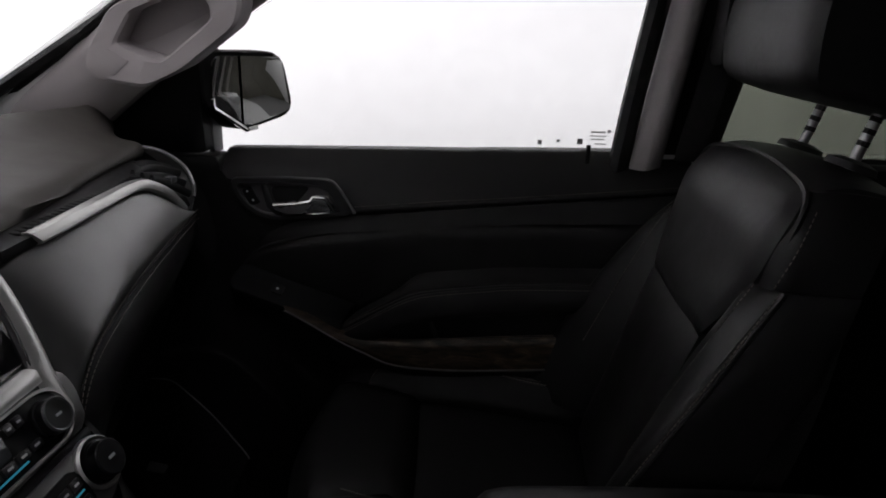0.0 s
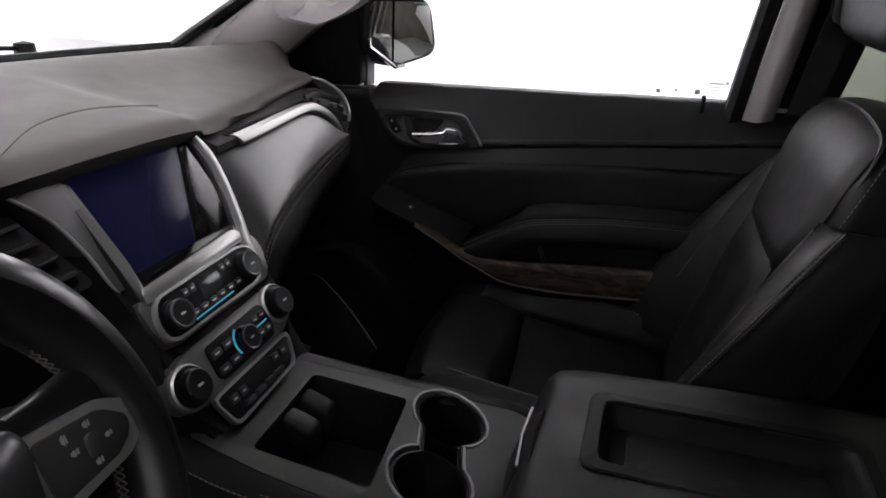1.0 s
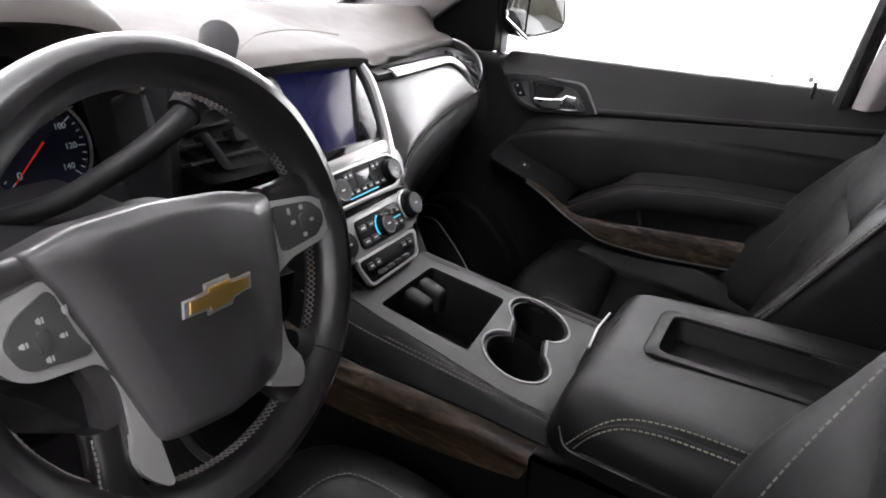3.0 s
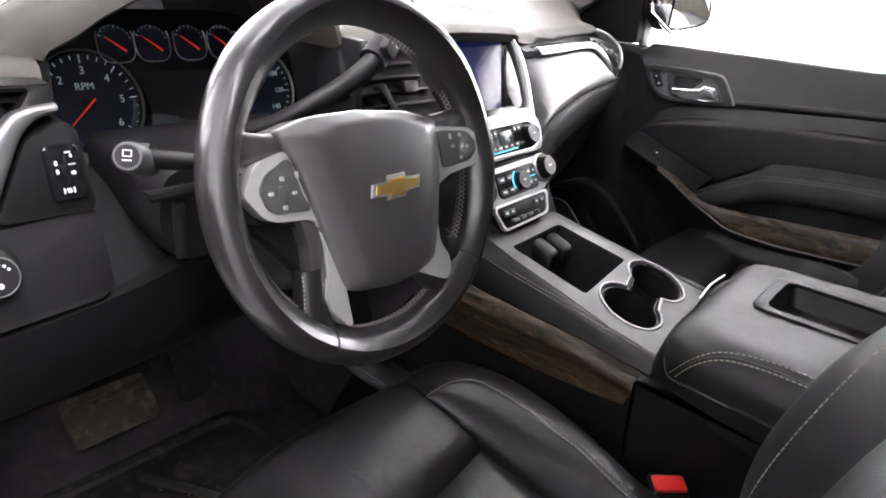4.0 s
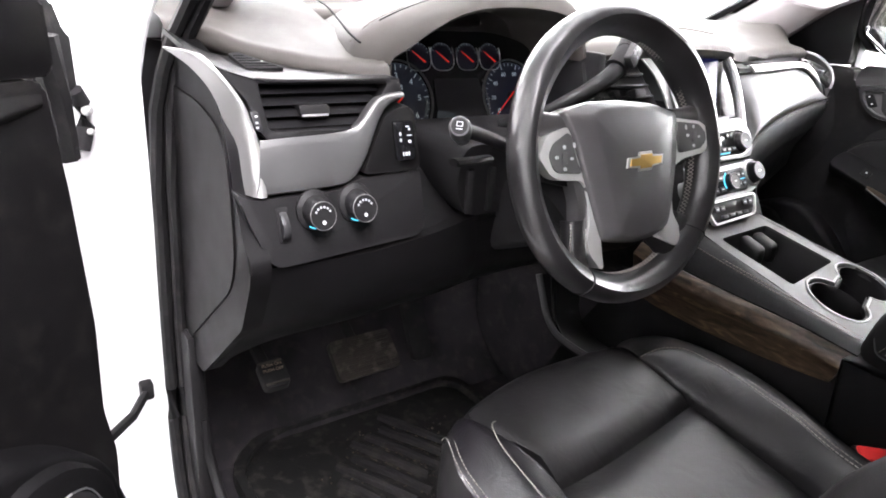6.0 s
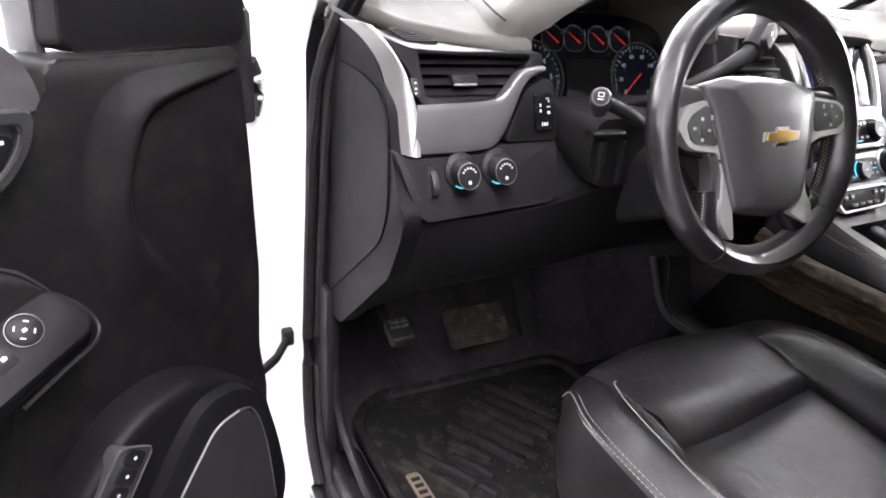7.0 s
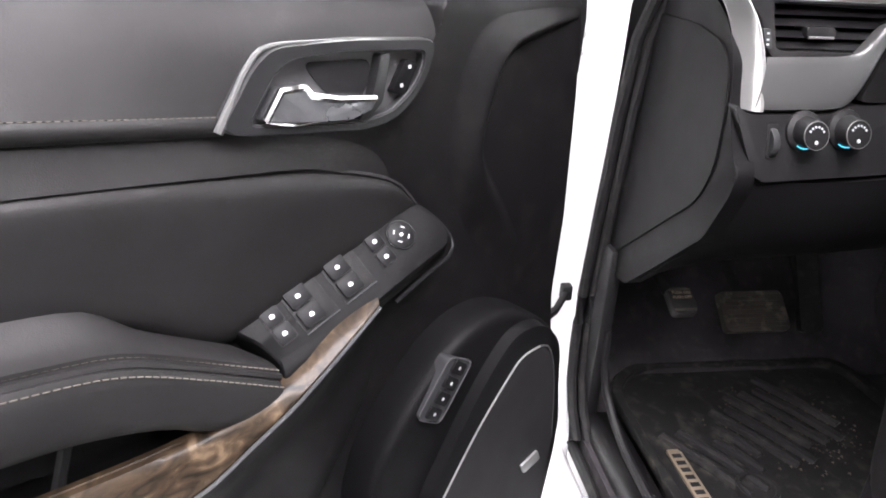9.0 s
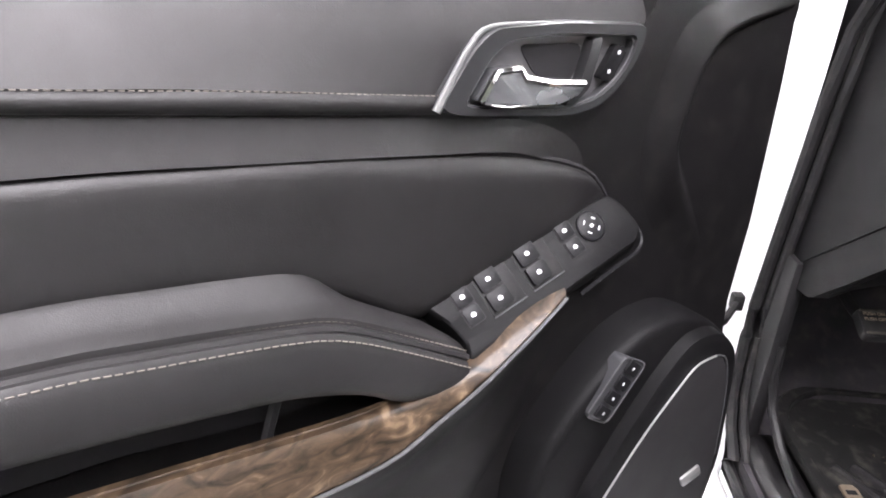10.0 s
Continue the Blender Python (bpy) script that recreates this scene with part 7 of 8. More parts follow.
for row, thread in (([(-0.227, -0.1225, 1.034), (-0.219, -0.1245, 1.047), (-0.209, -0.1255, 1.062), (-0.196, -0.1225, 1.0755), (-0.184, -0.1175, 1.0835), (-0.167, -0.112, 1.0885), (-0.144, -0.109, 1.0925), (-0.10, -0.107, 1.0955), (0.0, -0.112, 1.099), (0.15, -0.112, 1.102)], 0.00065), ([(-0.218, -0.1245, 1.034), (-0.206, -0.1275, 1.055), (-0.191, -0.126, 1.0705), (-0.175, -0.1225, 1.0795), (-0.151, -0.1205, 1.085), (-0.112, -0.1205, 1.089), (0.0, -0.125, 1.0925), (0.15, -0.125, 1.095)], 0.0008)):
    part("stitching", stitches(row, 0.0062, 0.0044, thread), LID_THREAD, arm)
part("lid_fold", tube(spline([(-0.221, -0.1225, 1.033), (-0.212, -0.1255, 1.050), (-0.200, -0.1245, 1.066), (-0.184, -0.121, 1.0775), (-0.16, -0.1165, 1.085), (-0.12, -0.1145, 1.0885), (0.0, -0.119, 1.0935), (0.15, -0.119, 1.0965)], 40), 0.0014, 6), LEATHER, arm)
# thin pale tube drawn for the light reflected along the lid gap
part("gap_glint", tube(spline([(-0.240, -0.1145, 1.047), (-0.231, -0.1205, 1.032), (-0.218, -0.1245, 1.0285), (-0.183, -0.133, 1.0335), (-0.15, -0.137, 1.0355), (-0.122, -0.1395, 1.037)], 24), 0.0011, 6), GREY_TRIM, arm)
part("lid_gap", tube(spline([(-0.232, -0.108, 1.020), (-0.205, -0.126, 1.031), (-0.16, -0.134, 1.035), (-0.08, -0.142, 1.038), (0.15, -0.146, 1.04)], 24), 0.0026, 6), VOID, arm)
part("body", loft([[(x, -0.13 - 0.01 * k, z) for x, z in ((-0.26, 1.01), (0.22, 1.01), (0.24, 0.57), (-0.23, 0.57))] for k in (0, 1)] + [[(x, 0.23 + 0.01 * k, z) for x, z in ((-0.26, 1.01), (0.22, 1.01), (0.24, 0.57), (-0.23, 0.57))] for k in (0, 1)]), SOFT, arm)

# ---- front seats: built round the seat's middle line, x back, y across ----
def build_seat(label, shift, hide, lean=0.27, slim=False):
    seat = thing("bucket_seat", label, "seat", "front seats")
    # cushion: front section, middle insert, side bolsters
    part("cushion_front", quilt([[(-0.525, -0.145, 0.865), (-0.562, 0.0, 0.868), (-0.548, 0.185, 0.862)], [(-0.498, -0.145, 0.928), (-0.535, 0.0, 0.920), (-0.533, 0.185, 0.917)], [(-0.47, -0.145, 0.930), (-0.475, 0.0, 0.924), (-0.472, 0.166, 0.934)], [(-0.40, -0.114, 0.925), (-0.405, 0.0, 0.919), (-0.405, 0.168, 0.921)], [(-0.382, -0.109, 0.918), (-0.386, 0.0, 0.912), (-0.393, 0.170, 0.917)], [(-0.357, -0.105, 0.898), (-0.365, 0.0, 0.894), (-0.381, 0.172, 0.904)]], (-0.15, 0, 1), 0.006, 0.04, 28, 22, 8), hide, seat, "black leather front of the cushion")
    part("cushion_insert", quilt([[(-0.355, -0.108, 0.899), (-0.363, 0.0, 0.895), (-0.379, 0.172, 0.905)], [(-0.25, -0.125, 0.893), (-0.25, 0.0, 0.888), (-0.25, 0.17, 0.893)], [(0.02, -0.14, 0.868), (0.02, 0.0, 0.865), (0.02, 0.16, 0.868)]], UP, 0.012, 0.05, 26, 22, 8), hide, seat)
    for side in (-1, 1):
        k = side
        inner = [(-0.54, 0.155 * k, 0.90), (-0.47, 0.15 * k, 0.932), (-0.38, 0.14 * k if k > 0 else 0.118 * k, 0.920), (-0.25, 0.15 * k if k > 0 else 0.135 * k, 0.905), (0.02, 0.155 * k, 0.885)]
        top = [(-0.535, 0.175 * k, 0.905), (-0.465, 0.185 * k, 0.955), (-0.38, 0.188 * k, 0.962), (-0.25, 0.192 * k, 0.958), (0.02, 0.20 * k, 0.955)]
        outer = [(-0.52, 0.20 * k, 0.895), (-0.46, 0.222 * k, 0.935), (-0.38, 0.235 * k, 0.945), (-0.25, 0.245 * k, 0.945), (0.02, 0.25 * k, 0.94)]
        foot = [(-0.49, 0.18 * k, 0.80), (-0.45, 0.205 * k, 0.80), (-0.38, 0.235 * k, 0.80), (-0.25, 0.255 * k, 0.80), (0.02, 0.265 * k, 0.80)]
        if k < 0:
            inner[0], top[0], outer[0], foot[0] = (-0.512, -0.148, 0.90), (-0.503, -0.165, 0.91), (-0.490, -0.186, 0.90), (-0.465, -0.165, 0.80)
            top[1], outer[1] = (-0.455, -0.180, 0.953), (-0.450, -0.208, 0.937)
        if k > 0:
            # the tunnel-side bolster: a stitched pad and a band wrapped round its front corner
            inner = [(-0.472, 0.166, 0.936), (-0.43, 0.1715, 0.926), (-0.381, 0.172, 0.914), (-0.30, 0.168, 0.911), (-0.24, 0.162, 0.907), (-0.12, 0.152, 0.898), (0.02, 0.150, 0.885)]
            loop = [(-0.472, 0.166, 0.937), (-0.466, 0.190, 0.9455), (-0.453, 0.219, 0.9495), (-0.431, 0.228, 0.951), (-0.397, 0.2285, 0.9525), (-0.346, 0.222, 0.954), (-0.296, 0.211, 0.955), (-0.251, 0.202, 0.955), (-0.221, 0.190, 0.954), (-0.16, 0.178, 0.95), (0.02, 0.165, 0.94)]
            outer = [(-0.535, 0.184, 0.915), (-0.549, 0.222, 0.908), (-0.541, 0.256, 0.911), (-0.518, 0.277, 0.918), (-0.478, 0.287, 0.925), (-0.43, 0.290, 0.930), (-0.37, 0.284, 0.933), (-0.30, 0.266, 0.936), (-0.245, 0.246, 0.937), (-0.17, 0.225, 0.935), (0.02, 0.215, 0.93)]
            foot = [(x, y - (0.02 if i < 2 else 0.0), 0.80) for i, (x, y, z) in enumerate(outer)]
            seam = spline(loop, 40)
            bol = part("cushion_bolster", quilt([spline(inner, 40), [a.lerp(b, 0.5) + Vector((0, 0, 0.007 if i > 3 else 0.002 * i)) for i, (a, b) in enumerate(zip(spline(inner, 40), seam))], seam], (0, -0.2, 1), 0.004, 0.03, 40, 16, 10), hide, seat, "creased leather side bolster")
            rim = spline(outer, 40)
            band = part("bolster_band", quilt([seam, [a.lerp(b, 0.55) + Vector((0, 0, 0.0075)) for a, b in zip(seam, rim)], rim, [q + Vector((0, 0.002, -0.03)) for q in rim]], (0, 0.3, 1), 0.002, 0.02, 44, 18, 12), hide, seat)
            outer = [(x, y + 0.001, z - 0.025) for x, y, z in outer]
            part("stitching", stitches([tuple(q + Vector((0, 0, 0.0025))) for q in spline(loop, 16)], 0.0062, 0.0044, 0.0007), THREAD, band)
            part("stitching", stitches([tuple(q + Vector((-0.002, 0.0065, 0.0045))) for q in spline(loop, 16)[5:]], 0.0062, 0.0044, 0.0006), DARK_THREAD, band)
        else:
            bol = part("cushion_bolster", quilt([inner, [tuple((Vector(a) + Vector(b)) / 2 + Vector((0, 0, 0.005))) for a, b in zip(inner, top)], top, outer], (0, 0.3 * k, 1), 0.006, 0.03, 32, 16, 8), BOLSTER_WORN if hide is LEATHER_WORN else hide, seat, "creased leather side bolster")
        part("side_skirt", quilt([outer, [tuple((Vector(a) + Vector(b)) / 2 + Vector((0, 0.01 * k, 0))) for a, b in zip(outer, foot)], foot], (0, k, 0.1), 0.003, 0.03, 28, 10, 8), HARD, bol)
        if k < 0:
            part("stitching", stitches([(x, y + 0.001 * k, z + 0.009) for x, y, z in outer], 0.0066, 0.0046, 0.0008), THREAD, bol)
            part("stitching", stitches([(x, y - 0.006 * k, z + 0.010) for x, y, z in outer], 0.0066, 0.0046, 0.0007), THREAD, bol)
        if k < 0:
            hem = [(-0.450, -0.136, 0.946), (-0.441, -0.149, 0.955), (-0.426, -0.163, 0.9635), (-0.390, -0.180, 0.9695), (-0.346, -0.1885, 0.970), (-0.292, -0.196, 0.9695), (-0.237, -0.201, 0.9685), (0.02, -0.21, 0.9625)]
            part("stitching", stitches(hem, 0.0064, 0.0050, 0.0009), THREAD, bol)
        part("seat_side", box((-0.42, 0.262 * k - 0.012, 0.66), (0.05, 0.262 * k + 0.012, 0.81), bevel=0.01, seg=3), HARD, seat)
    part("seat_base", box((-0.46, -0.22, 0.64), (0.05, 0.22, 0.85), bevel=0.03, seg=3), VOID, seat)
    for y in (-0.2, 0.2):
        part("seat_rail", box((-0.50, y - 0.02, 0.575), (0.10, y + 0.02, 0.65), bevel=0.005), HARD, seat)
    # backrest

    def bp_(y, z, fwd=0.0):
        return (-0.055 + shift + lean * (z - 0.9) - fwd, y, z)

    part("back_insert", quilt([[bp_(-0.12, 0.90), bp_(0, 0.90), bp_(0.12, 0.90)], [bp_(-0.115, 1.05), bp_(0, 1.05, -0.008), bp_(0.115, 1.05)], [bp_(-0.13, 1.20), bp_(0, 1.20, -0.005), bp_(0.13, 1.20)]], (-1, 0, 0.3), 0.014, 0.06, 22, 18, 6), SHADED_SEAT_LEATHER if slim else PERFORATED, seat)
    w1, w2, w3 = (0.172, 0.186, 0.168) if slim else (0.20, 0.235, 0.215)
    f1, f2, f3 = (-0.006, -0.006, -0.02) if slim else (0.01, 0.004, -0.03)
    part("back_shoulder", quilt([[bp_(-0.13, 1.205), bp_(0, 1.195, -0.004), bp_(0.13, 1.205)], [bp_(-w1, 1.275, f1), bp_(0, 1.275, f1 - 0.004), bp_(w1, 1.275, f1)], [bp_(-w2, 1.345, f2), bp_(0, 1.35, f2 + 0.002), bp_(w2, 1.345, f2)], [bp_(-w3, 1.389, f3), bp_(0, 1.402, f3), bp_(w3, 1.389, f3)]], (-1, 0, 0.3), 0.012, 0.06, 28, 22, 6), SHADED_SEAT_LEATHER, seat)
    for k in (-1, 1):
        if slim:
            far = 0.03 if k > 0 else 0.0
            edge = [(0.93, 0.066 + far, 0.222), (1.05, 0.046 + far, 0.226), (1.11, 0.031 + far, 0.224), (1.17, 0.015 + far, 0.222), (1.245, -0.006 + far * 0.7, 0.214), (1.288, -0.020 + far * 0.3, 0.206)]
            inner = [(0.93, 0.12), (1.05, 0.118), (1.11, 0.122), (1.17, 0.13), (1.245, 0.158), (1.288, 0.178)]
            bi = [bp_(y * k, z, -0.002) for z, y in inner]
            bt = [bp_((y - 0.026) * k, z, f - 0.002) for z, f, y in edge]
            bo = [bp_(y * k, z, f - 0.006) for z, f, y in edge]
            bb = [bp_((y + 0.008) * k, z, -0.10) for z, f, y in edge]
        else:
            bi = [bp_(0.12 * k, 0.90), bp_(0.115 * k, 1.05), bp_(0.13 * k, 1.20), bp_(0.198 * k, 1.27, 0.01), bp_(0.232 * k, 1.33, 0.006)]
            bt = [bp_(0.185 * k, 0.92, -0.01), bp_(0.19 * k, 1.05, 0.042), bp_(0.20 * k, 1.17, 0.048), bp_(0.225 * k, 1.26, 0.022), bp_(0.242 * k, 1.33, 0.004)]
            bo = [bp_(0.235 * k, 0.90, 0.0), bp_(0.245 * k, 1.05, 0.01), bp_(0.25 * k, 1.17, 0.01), bp_(0.255 * k, 1.27, -0.005), bp_(0.25 * k, 1.34, -0.02)]
            bb = [bp_(0.235 * k, 0.90, -0.10), bp_(0.25 * k, 1.05, -0.10), bp_(0.25 * k, 1.17, -0.10), bp_(0.25 * k, 1.27, -0.10), bp_(0.24 * k, 1.36, -0.10)]
        bo_ = part("back_bolster", quilt([bi, bt, bo], (-0.8, 0.5 * k, 0.2), 0.006 if slim else 0.012, 0.03, 30, 16, 8), SHADED_SEAT_LEATHER, seat, "black leather backrest bolster")
        part("side_panel", quilt([bo, bb], (0, k, 0), 0.006, 0.02, 24, 8, 8), SHADED_SEAT_LEATHER, bo_)
        if slim:
            top = [bp_(0.178 * k, 1.285, -0.012), bp_(0.20 * k, 1.288, -0.02), bp_(0.206 * k, 1.288, -0.05), bp_(0.212 * k, 1.286, -0.10)]
            part("shoulder_side", quilt([top, [bp_(0.186 * k, 1.335, -0.006), bp_(0.199 * k, 1.335, -0.02), bp_(0.201 * k, 1.335, -0.05), bp_(0.205 * k, 1.335, -0.10)], [bp_(0.168 * k, 1.388, -0.02), bp_(0.178 * k, 1.39, -0.03), bp_(0.18 * k, 1.39, -0.06), bp_(0.18 * k, 1.385, -0.10)]], (0, k, 0), 0.003, 0.02, 16, 14, 8), SHADED_SEAT_LEATHER, bo_)
            part("stitching", stitches([(x + 0.004, y + 0.006 * k, z) for x, y, z in (bp_(0.198 * k, 1.292, -0.012), bp_(0.201 * k, 1.335, -0.014), bp_(0.186 * k, 1.375, -0.02))], 0.0062, 0.0042, 0.0006), DARK_THREAD, bo_)
            part("stitching", stitches([tuple(Vector(p).lerp(Vector(q), 0.55) + Vector((-0.006, 0, 0.001))) for p, q in zip(bi[1:], bt[1:])], 0.0062, 0.0042, 0.0006), DARK_THREAD, bo_)
        else:
            seam = [Vector(q).lerp(Vector(p), 0.3) + Vector((-0.010, -0.006 * k, 0.003)) for p, q in zip(bi, bt)]
            part("stitching", stitches([tuple(p) for p in seam], 0.0066, 0.0046, 0.0008), THREAD, bo_)
        part("stitching", stitches([(x - 0.005, y + 0.004 * k, z) for x, y, z in bo], 0.0062, 0.0044, 0.0007), DARK_THREAD if slim else THREAD, bo_)
        part("piping", tube(spline([(x - 0.001, y + 0.006 * k, z) for x, y, z in bo], 30), 0.003, 6), SHADED_SEAT_LEATHER, bo_)
    h = w3 + 0.008
    part("piping", tube(spline([bp_(-w2 - 0.006, 1.335, f2 - 0.008), bp_(-h, 1.383, f3 + 0.004), bp_(-0.1, 1.398, f3), bp_(0, 1.404, f3), bp_(0.1, 1.398, f3), bp_(h, 1.383, f3 + 0.004), bp_(w2 + 0.006, 1.335, f2 - 0.008)], 40), 0.0035, 6), SHADED_SEAT_LEATHER, seat)
    part("back_shell", quilt([[bp_(-0.24, 0.88, -0.11), bp_(0, 0.88, -0.14), bp_(0.24, 0.88, -0.11)], [bp_(-0.235, 1.15, -0.11), bp_(0, 1.15, -0.15), bp_(0.235, 1.15, -0.11)], [bp_(-w3 - 0.01, 1.385, -0.09), bp_(0, 1.40, -0.10), bp_(w3 + 0.01, 1.385, -0.09)]], (1, 0, 0), 0.0, 0.03, 20, 14), HARD, seat)
    part("back_top", quilt([[bp_(-w3, 1.387, f3), bp_(0, 1.40, f3), bp_(w3, 1.387, f3)], [bp_(-w3 - 0.008, 1.395, -0.06), bp_(0, 1.406, -0.06), bp_(w3 + 0.008, 1.395, -0.06)], [bp_(-w3 - 0.01, 1.38, -0.125), bp_(0, 1.39, -0.13), bp_(w3 + 0.01, 1.38, -0.125)]], UP, 0.003, 0.03, 24, 12), SHADED_SEAT_LEATHER, seat)
    part("back_core", loft([[bp_(y, z, f) for y, z in ((-0.2, 0.86), (0.2, 0.86), (0.2, 1.1), (0.16, 1.36), (-0.16, 1.36), (-0.2, 1.1))] for f in (-0.03, -0.10)]), VOID, seat)
    head = part("headrest", quilt([[bp_(-0.135, 1.482, -0.01), bp_(0, 1.476, -0.01), bp_(0.135, 1.482, -0.01)], [bp_(-0.15, 1.505, 0.022), bp_(0, 1.50, 0.026), bp_(0.15, 1.505, 0.022)], [bp_(-0.15, 1.60, 0.045), bp_(0, 1.60, 0.05), bp_(0.15, 1.60, 0.045)], [bp_(-0.13, 1.69, 0.01), bp_(0, 1.695, 0.015), bp_(0.13, 1.69, 0.01)]], (-1, 0, 0.2), 0.012, 0.13, 26, 22, 6), SHADED_SEAT_LEATHER, seat, "black leather headrest on two notched posts")
    for y in (-0.07, 0.07):
        post = part("post", tube([bp_(y, 1.38, -0.10), bp_(y, 1.52, -0.10)], 0.0065, 12), SILVER, head)
        for i in range(4):
            part("notch", tube([bp_(y, 1.425 + i * 0.014, -0.10), bp_(y, 1.431 + i * 0.014, -0.10)], 0.0071, 8), VOID, post)
        part("sleeve", lathe([(0.03, 0.0), (0.028, 0.008), (0.014, 0.012), (0.0, 0.012)], Matrix.Translation(bp_(y, 1.398, -0.10)) @ pose(0, 0, 0, 0, 17, 0), 18), PLASTIC, head)
    return seat


driver_seat = build_seat("black leather driver's seat with pale stitching and worn bolsters", -0.03, LEATHER_WORN)
driver_seat.location = (0.0, -0.445, 0.0)
passenger_seat = build_seat("black leather passenger seat with stitched bolsters and headrest", -0.047, SHADED_SEAT_LEATHER, 0.3, True)
passenger_seat.location = (0.02, 0.50, 0.0)

buckle = thing("belt_buckle", "black seat belt buckle with red release button", "belt buckle")
bkm = basis((-0.180, -0.159, 0.916), Vector((0.7, 0.714, 0)).normalized(), Vector((-0.66, 0.64, 0.25)).normalized(), Vector((0.18, -0.16, 0.97)).normalized())
part("housing", box((-0.024, -0.016, -0.09), (0.024, 0.016, -0.002), bkm, bevel=0.006, seg=3), PLASTIC, buckle)
part("release_button", box((-0.02, -0.011, -0.01), (0.02, 0.011, 0.002), bkm, bevel=0.003), RED, buckle, "red release button")
part("stalk", box((-0.018, -0.008, -0.3), (0.018, 0.008, -0.08), bkm, bevel=0.003), PLASTIC, buckle)

# ---- pedals ----
def pedal(name, label, centre, w, h, lines, tilt=35.0):
    p = thing(name, label, "pedal", "pedals")
    m = Matrix.Translation(centre) @ basis((0, 0, 0), (0, 1, 0), (-math.sin(radians(tilt)), 0, math.cos(radians(tilt))), (math.cos(radians(tilt)), 0, math.sin(radians(tilt))))
    pad_ = part("pad", slab(fillet(rect(-w / 2, -h / 2, w / 2, h / 2), 0.01), -0.016, 0.0, m, 0.004, 3), PEDAL if lines > 2 else RUBBER, p)
    for i in range(lines):
        v = -h * 0.38 + h * 0.76 * i / max(1, lines - 1)
        part("ridge", box((-w * 0.44, v - 0.0018, -0.001), (w * 0.44, v + 0.0018, 0.0025), m, bevel=0.001), PEDAL, pad_)
    part("arm", tube(spline([m @ Vector((0, 0, -0.014)), m @ Vector((0.005, 0.06, -0.05)), m @ Vector((0.01, 0.22, -0.09)), m @ Vector((0.01, 0.34, -0.08))], 14), 0.011, 8, flat=0.6), VOID, p)
    return p, m


pedal("brake_pedal", "wide ribbed rubber brake pedal, dusty", (-0.942, -0.491, 0.752), 0.134, 0.081, 8, 48)
pb, pbm = pedal("parking_brake_pedal", "small ribbed parking brake pedal with printed lettering", (-0.806, -0.730, 0.860), 0.042, 0.05, 2, 62)
words("PUSH ON", 0.0075, pbm @ pose(0, 0.012, 0.003), pb, BRASS)
words("PUSH OFF", 0.0075, pbm @ pose(0, 0.003, 0.003), pb, BRASS)
pedal("accelerator_pedal", "narrow upright accelerator pedal", (-1.0, -0.335, 0.76), 0.05, 0.17, 0, 30)

# ---- floor mat ----
mat = thing("floor_mat", "black ribbed rubber floor mat with grit and a metal name plate", "floor mat")
mat_o = fillet([(-1.0, -0.70), (-0.93, -0.775), (-0.60, -0.775), (-0.40, -0.72), (-0.36, -0.30), (-0.66, -0.22), (-0.99, -0.23)], 0.05)
MM = basis((0, 0, 0.577), (1, 0, 0), (0, 1, 0), (0, 0, 1))
part("sheet", slab(mat_o, 0.0, 0.012, MM, 0.004), MAT_RUBBER, mat)
part("border", hoop(mat_o, [(-0.70 + (x + 0.70) * 0.94, -0.5 + (y + 0.5) * 0.93) for x, y in mat_o], 0.0, 0.024, MM, 64, 0.002), MAT_RUBBER, mat)
rd = Vector((0.87, 0.49))
ra = Vector((-0.49, 0.87))
for i in range(10):
    c = Vector((-0.745, -0.60)) + ra * (0.034 * (i - 2.5)) + rd * (0.012 * (i % 3 - 1))
    half = 0.085 if i not in (2, 3) else 0.045
    a, b = c - rd * half, c + rd * half
    part("rib", tube([(a.x, a.y, 0.588), ((a.x + b.x) / 2, (a.y + b.y) / 2, 0.592), (b.x, b.y, 0.588)], 0.0105, 8, flat=0.9), MAT_RIDGE, mat)
for i in range(5):
    a = Vector((-0.50 + 0.018 * i, -0.66 + 0.075 * i))
    part("rib", tube([(a.x, a.y, 0.589), (a.x + 0.07, a.y + 0.035, 0.589)], 0.007, 6), MAT_RIDGE, mat)
part("boss", lathe([(0.036, 0.0), (0.034, 0.016), (0.028, 0.016), (0.026, 0.008), (0.0, 0.008)], MM @ pose(-0.648, -0.622, 0.008), 28), MAT_RIDGE, mat)
npl = part("name_plate", slab(fillet(rect(-0.75, -0.732, -0.60, -0.706), 0.004), 0.01, 0.016, MM, 0.002), BRASS, mat, "tan metal name plate with red and dark bars")
for i in range(8):
    part("bar", slab(rect(-0.738 + i * 0.0165, -0.727, -0.738 + i * 0.0165 + 0.009, -0.711), 0.0155, 0.0166, MM, 0), VOID, npl)
rng = random.Random(4)
grit = []
gv, gf = [], []
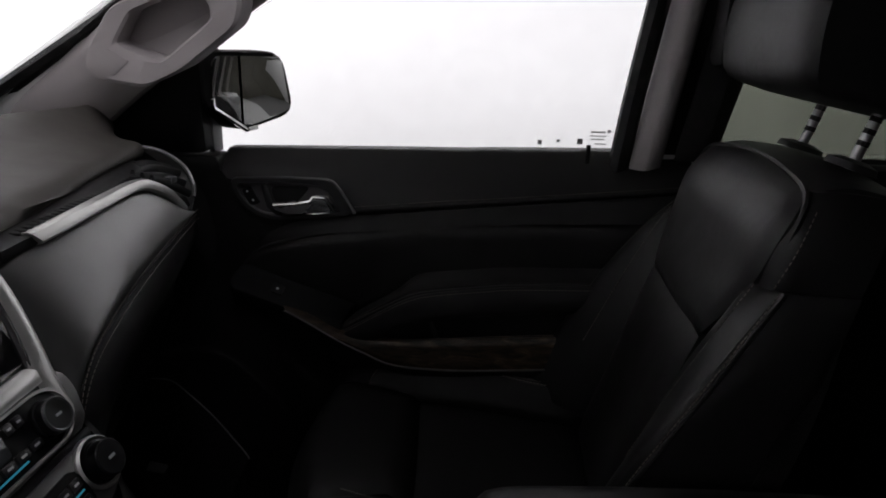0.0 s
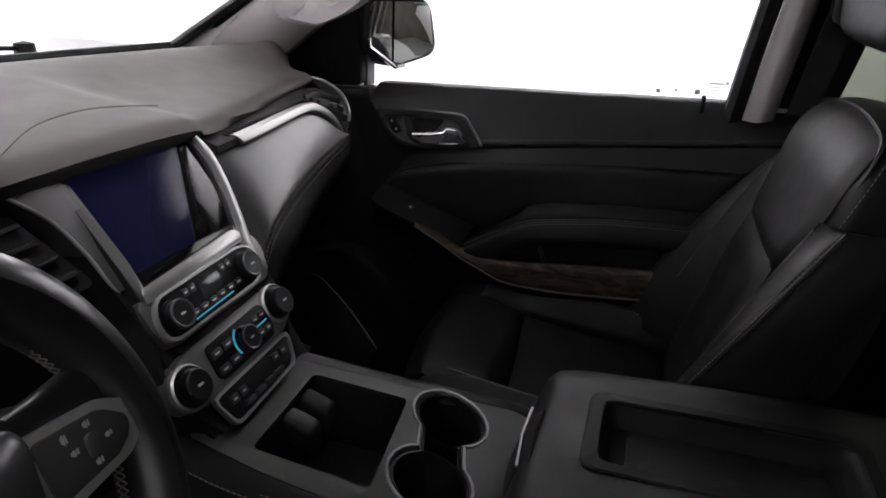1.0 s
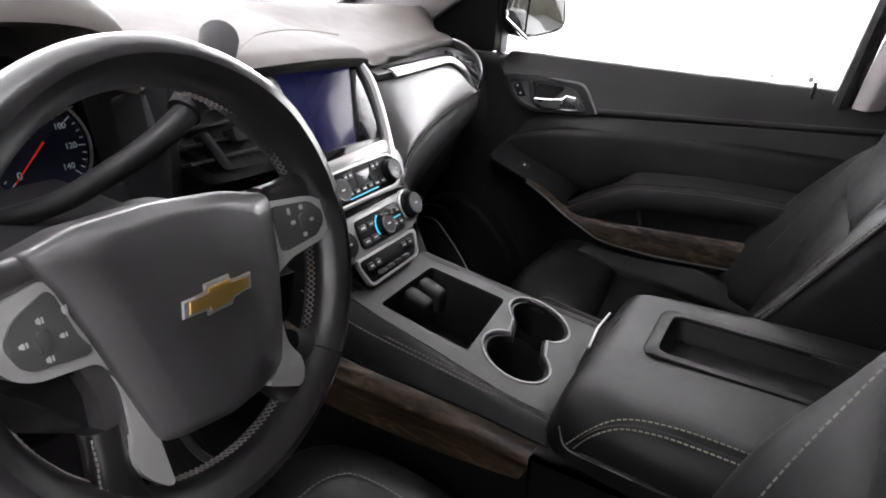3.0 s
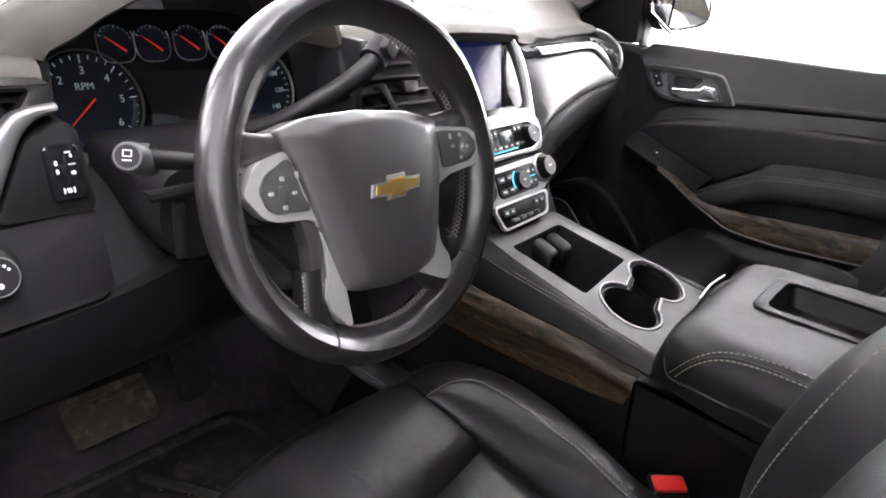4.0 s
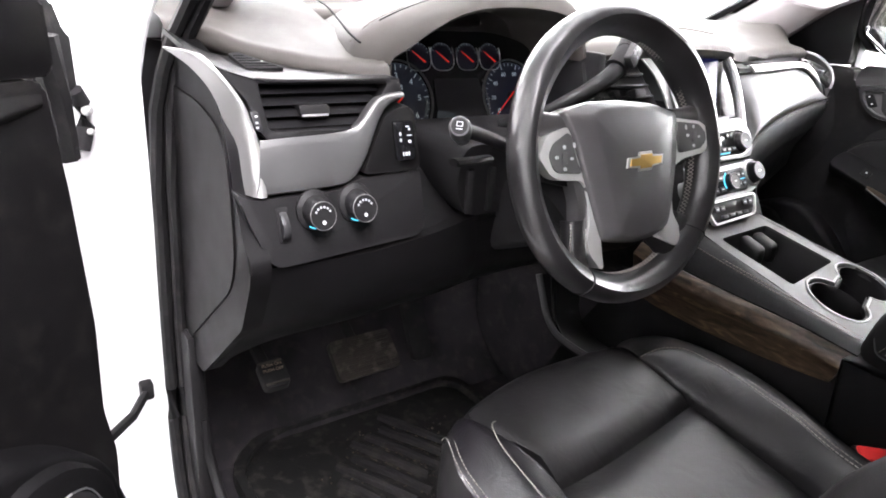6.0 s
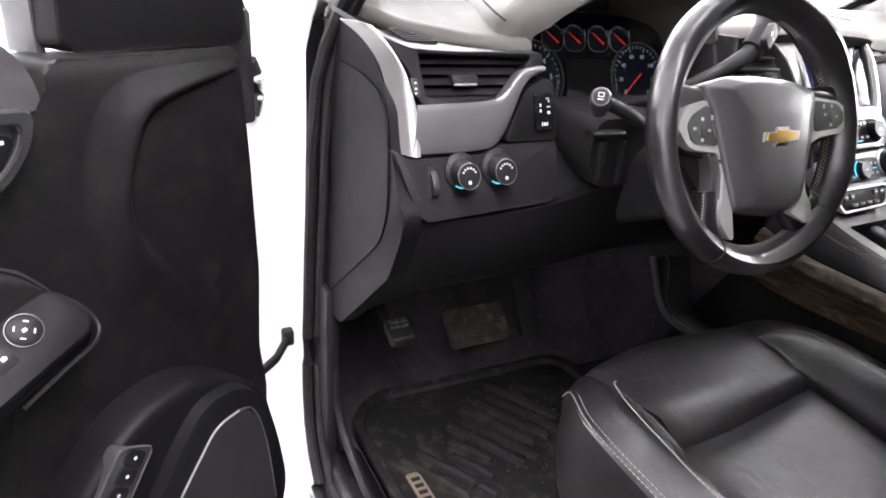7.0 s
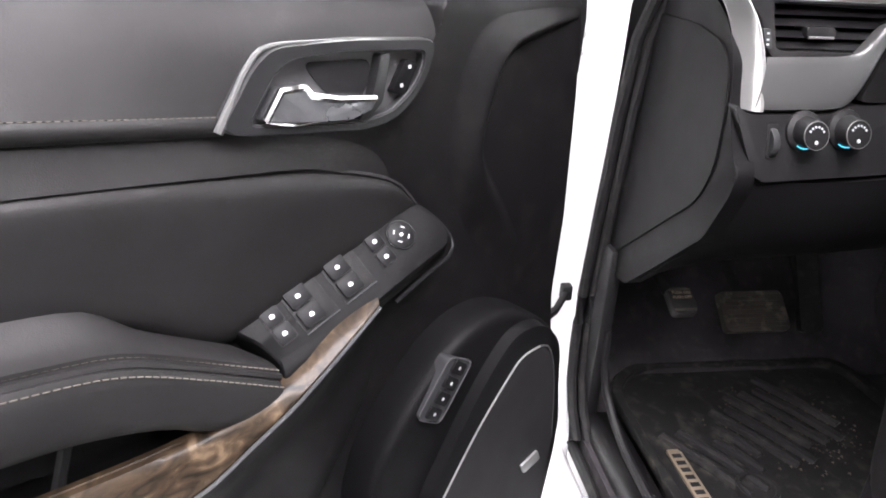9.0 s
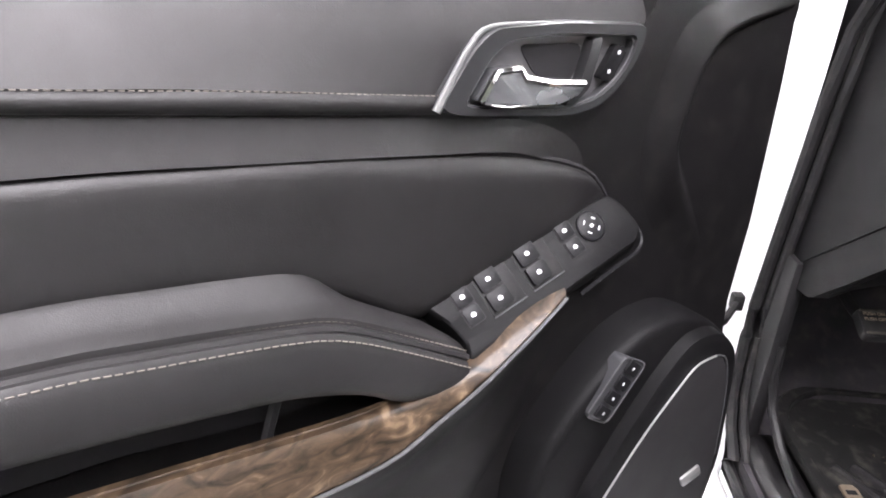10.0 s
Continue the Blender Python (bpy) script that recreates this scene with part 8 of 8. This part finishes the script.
for i in range(520):
    x, y = rng.gauss(-0.80, 0.05), rng.gauss(-0.46, 0.06)
    if not (-0.97 < x < -0.45 and -0.74 < y < -0.26):
        continue
    s = rng.uniform(0.0008, 0.0032)
    k = len(gv)
    for dx, dy, dz in ((1, 0, 0), (-0.6, 0.8, 0), (-0.6, -0.8, 0), (0, 0, 1.1)):
        gv.append((x + s * dx * rng.uniform(0.6, 1.4), y + s * dy * rng.uniform(0.6, 1.4), 0.589 + s * dz))
    gf += [(k, k + 1, k + 3), (k + 1, k + 2, k + 3), (k + 2, k, k + 3), (k, k + 2, k + 1)]
gme = bpy.data.meshes.new("grit")
gme.from_pydata(gv, [], gf)
gme.materials.append(DEBRIS)
tagged(new("grit", gme), "dry pale grit and crumbs scattered on the rubber mat", "dirt", kind="stuff")

# ---- rear bench, seen past the front seats ----
bench = thing("rear_bench", "dark leather rear seats behind the front row", "rear seat")
part("cushion", quilt([[(0.72, -0.66, 0.90), (0.72, 0, 0.90), (0.72, 0.66, 0.90)], [(0.80, -0.66, 0.96), (0.80, 0, 0.96), (0.80, 0.66, 0.96)], [(1.15, -0.66, 0.93), (1.15, 0, 0.93), (1.15, 0.66, 0.93)]], UP, 0.02, 0.2, 24, 12), LEATHER, bench)
part("backrest", quilt([[(1.15, -0.66, 0.92), (1.15, 0, 0.92), (1.15, 0.66, 0.92)], [(1.24, -0.66, 1.2), (1.24, 0, 1.2), (1.24, 0.66, 1.2)], [(1.33, -0.62, 1.42), (1.33, 0, 1.42), (1.33, 0.62, 1.42)]], (-1, 0, 0.3), 0.03, 0.12, 24, 14), LEATHER, bench)
for y in (-0.4, 0.4):
    part("headrest", quilt([[(1.34, y - 0.12, 1.47), (1.34, y + 0.12, 1.47)], [(1.33, y - 0.13, 1.56), (1.33, y + 0.13, 1.56)], [(1.37, y - 0.11, 1.65), (1.37, y + 0.11, 1.65)]], (-1, 0, 0.1), 0.03, 0.08, 14, 10), LEATHER, bench)
part("base", box((0.76, -0.6, 0.56), (1.3, 0.6, 0.9), bevel=0.02), VOID, bench)
for side in (-1, 1):
    rt = thing("rear_side_trim", "dark rear door panel inside the car", "trim panel", "rear side trims")
    part("panel", box((0.1, side * 0.81 - 0.03, 0.56), (2.5, side * 0.81 + 0.03, 1.345), bevel=0.02), SOFT, rt)
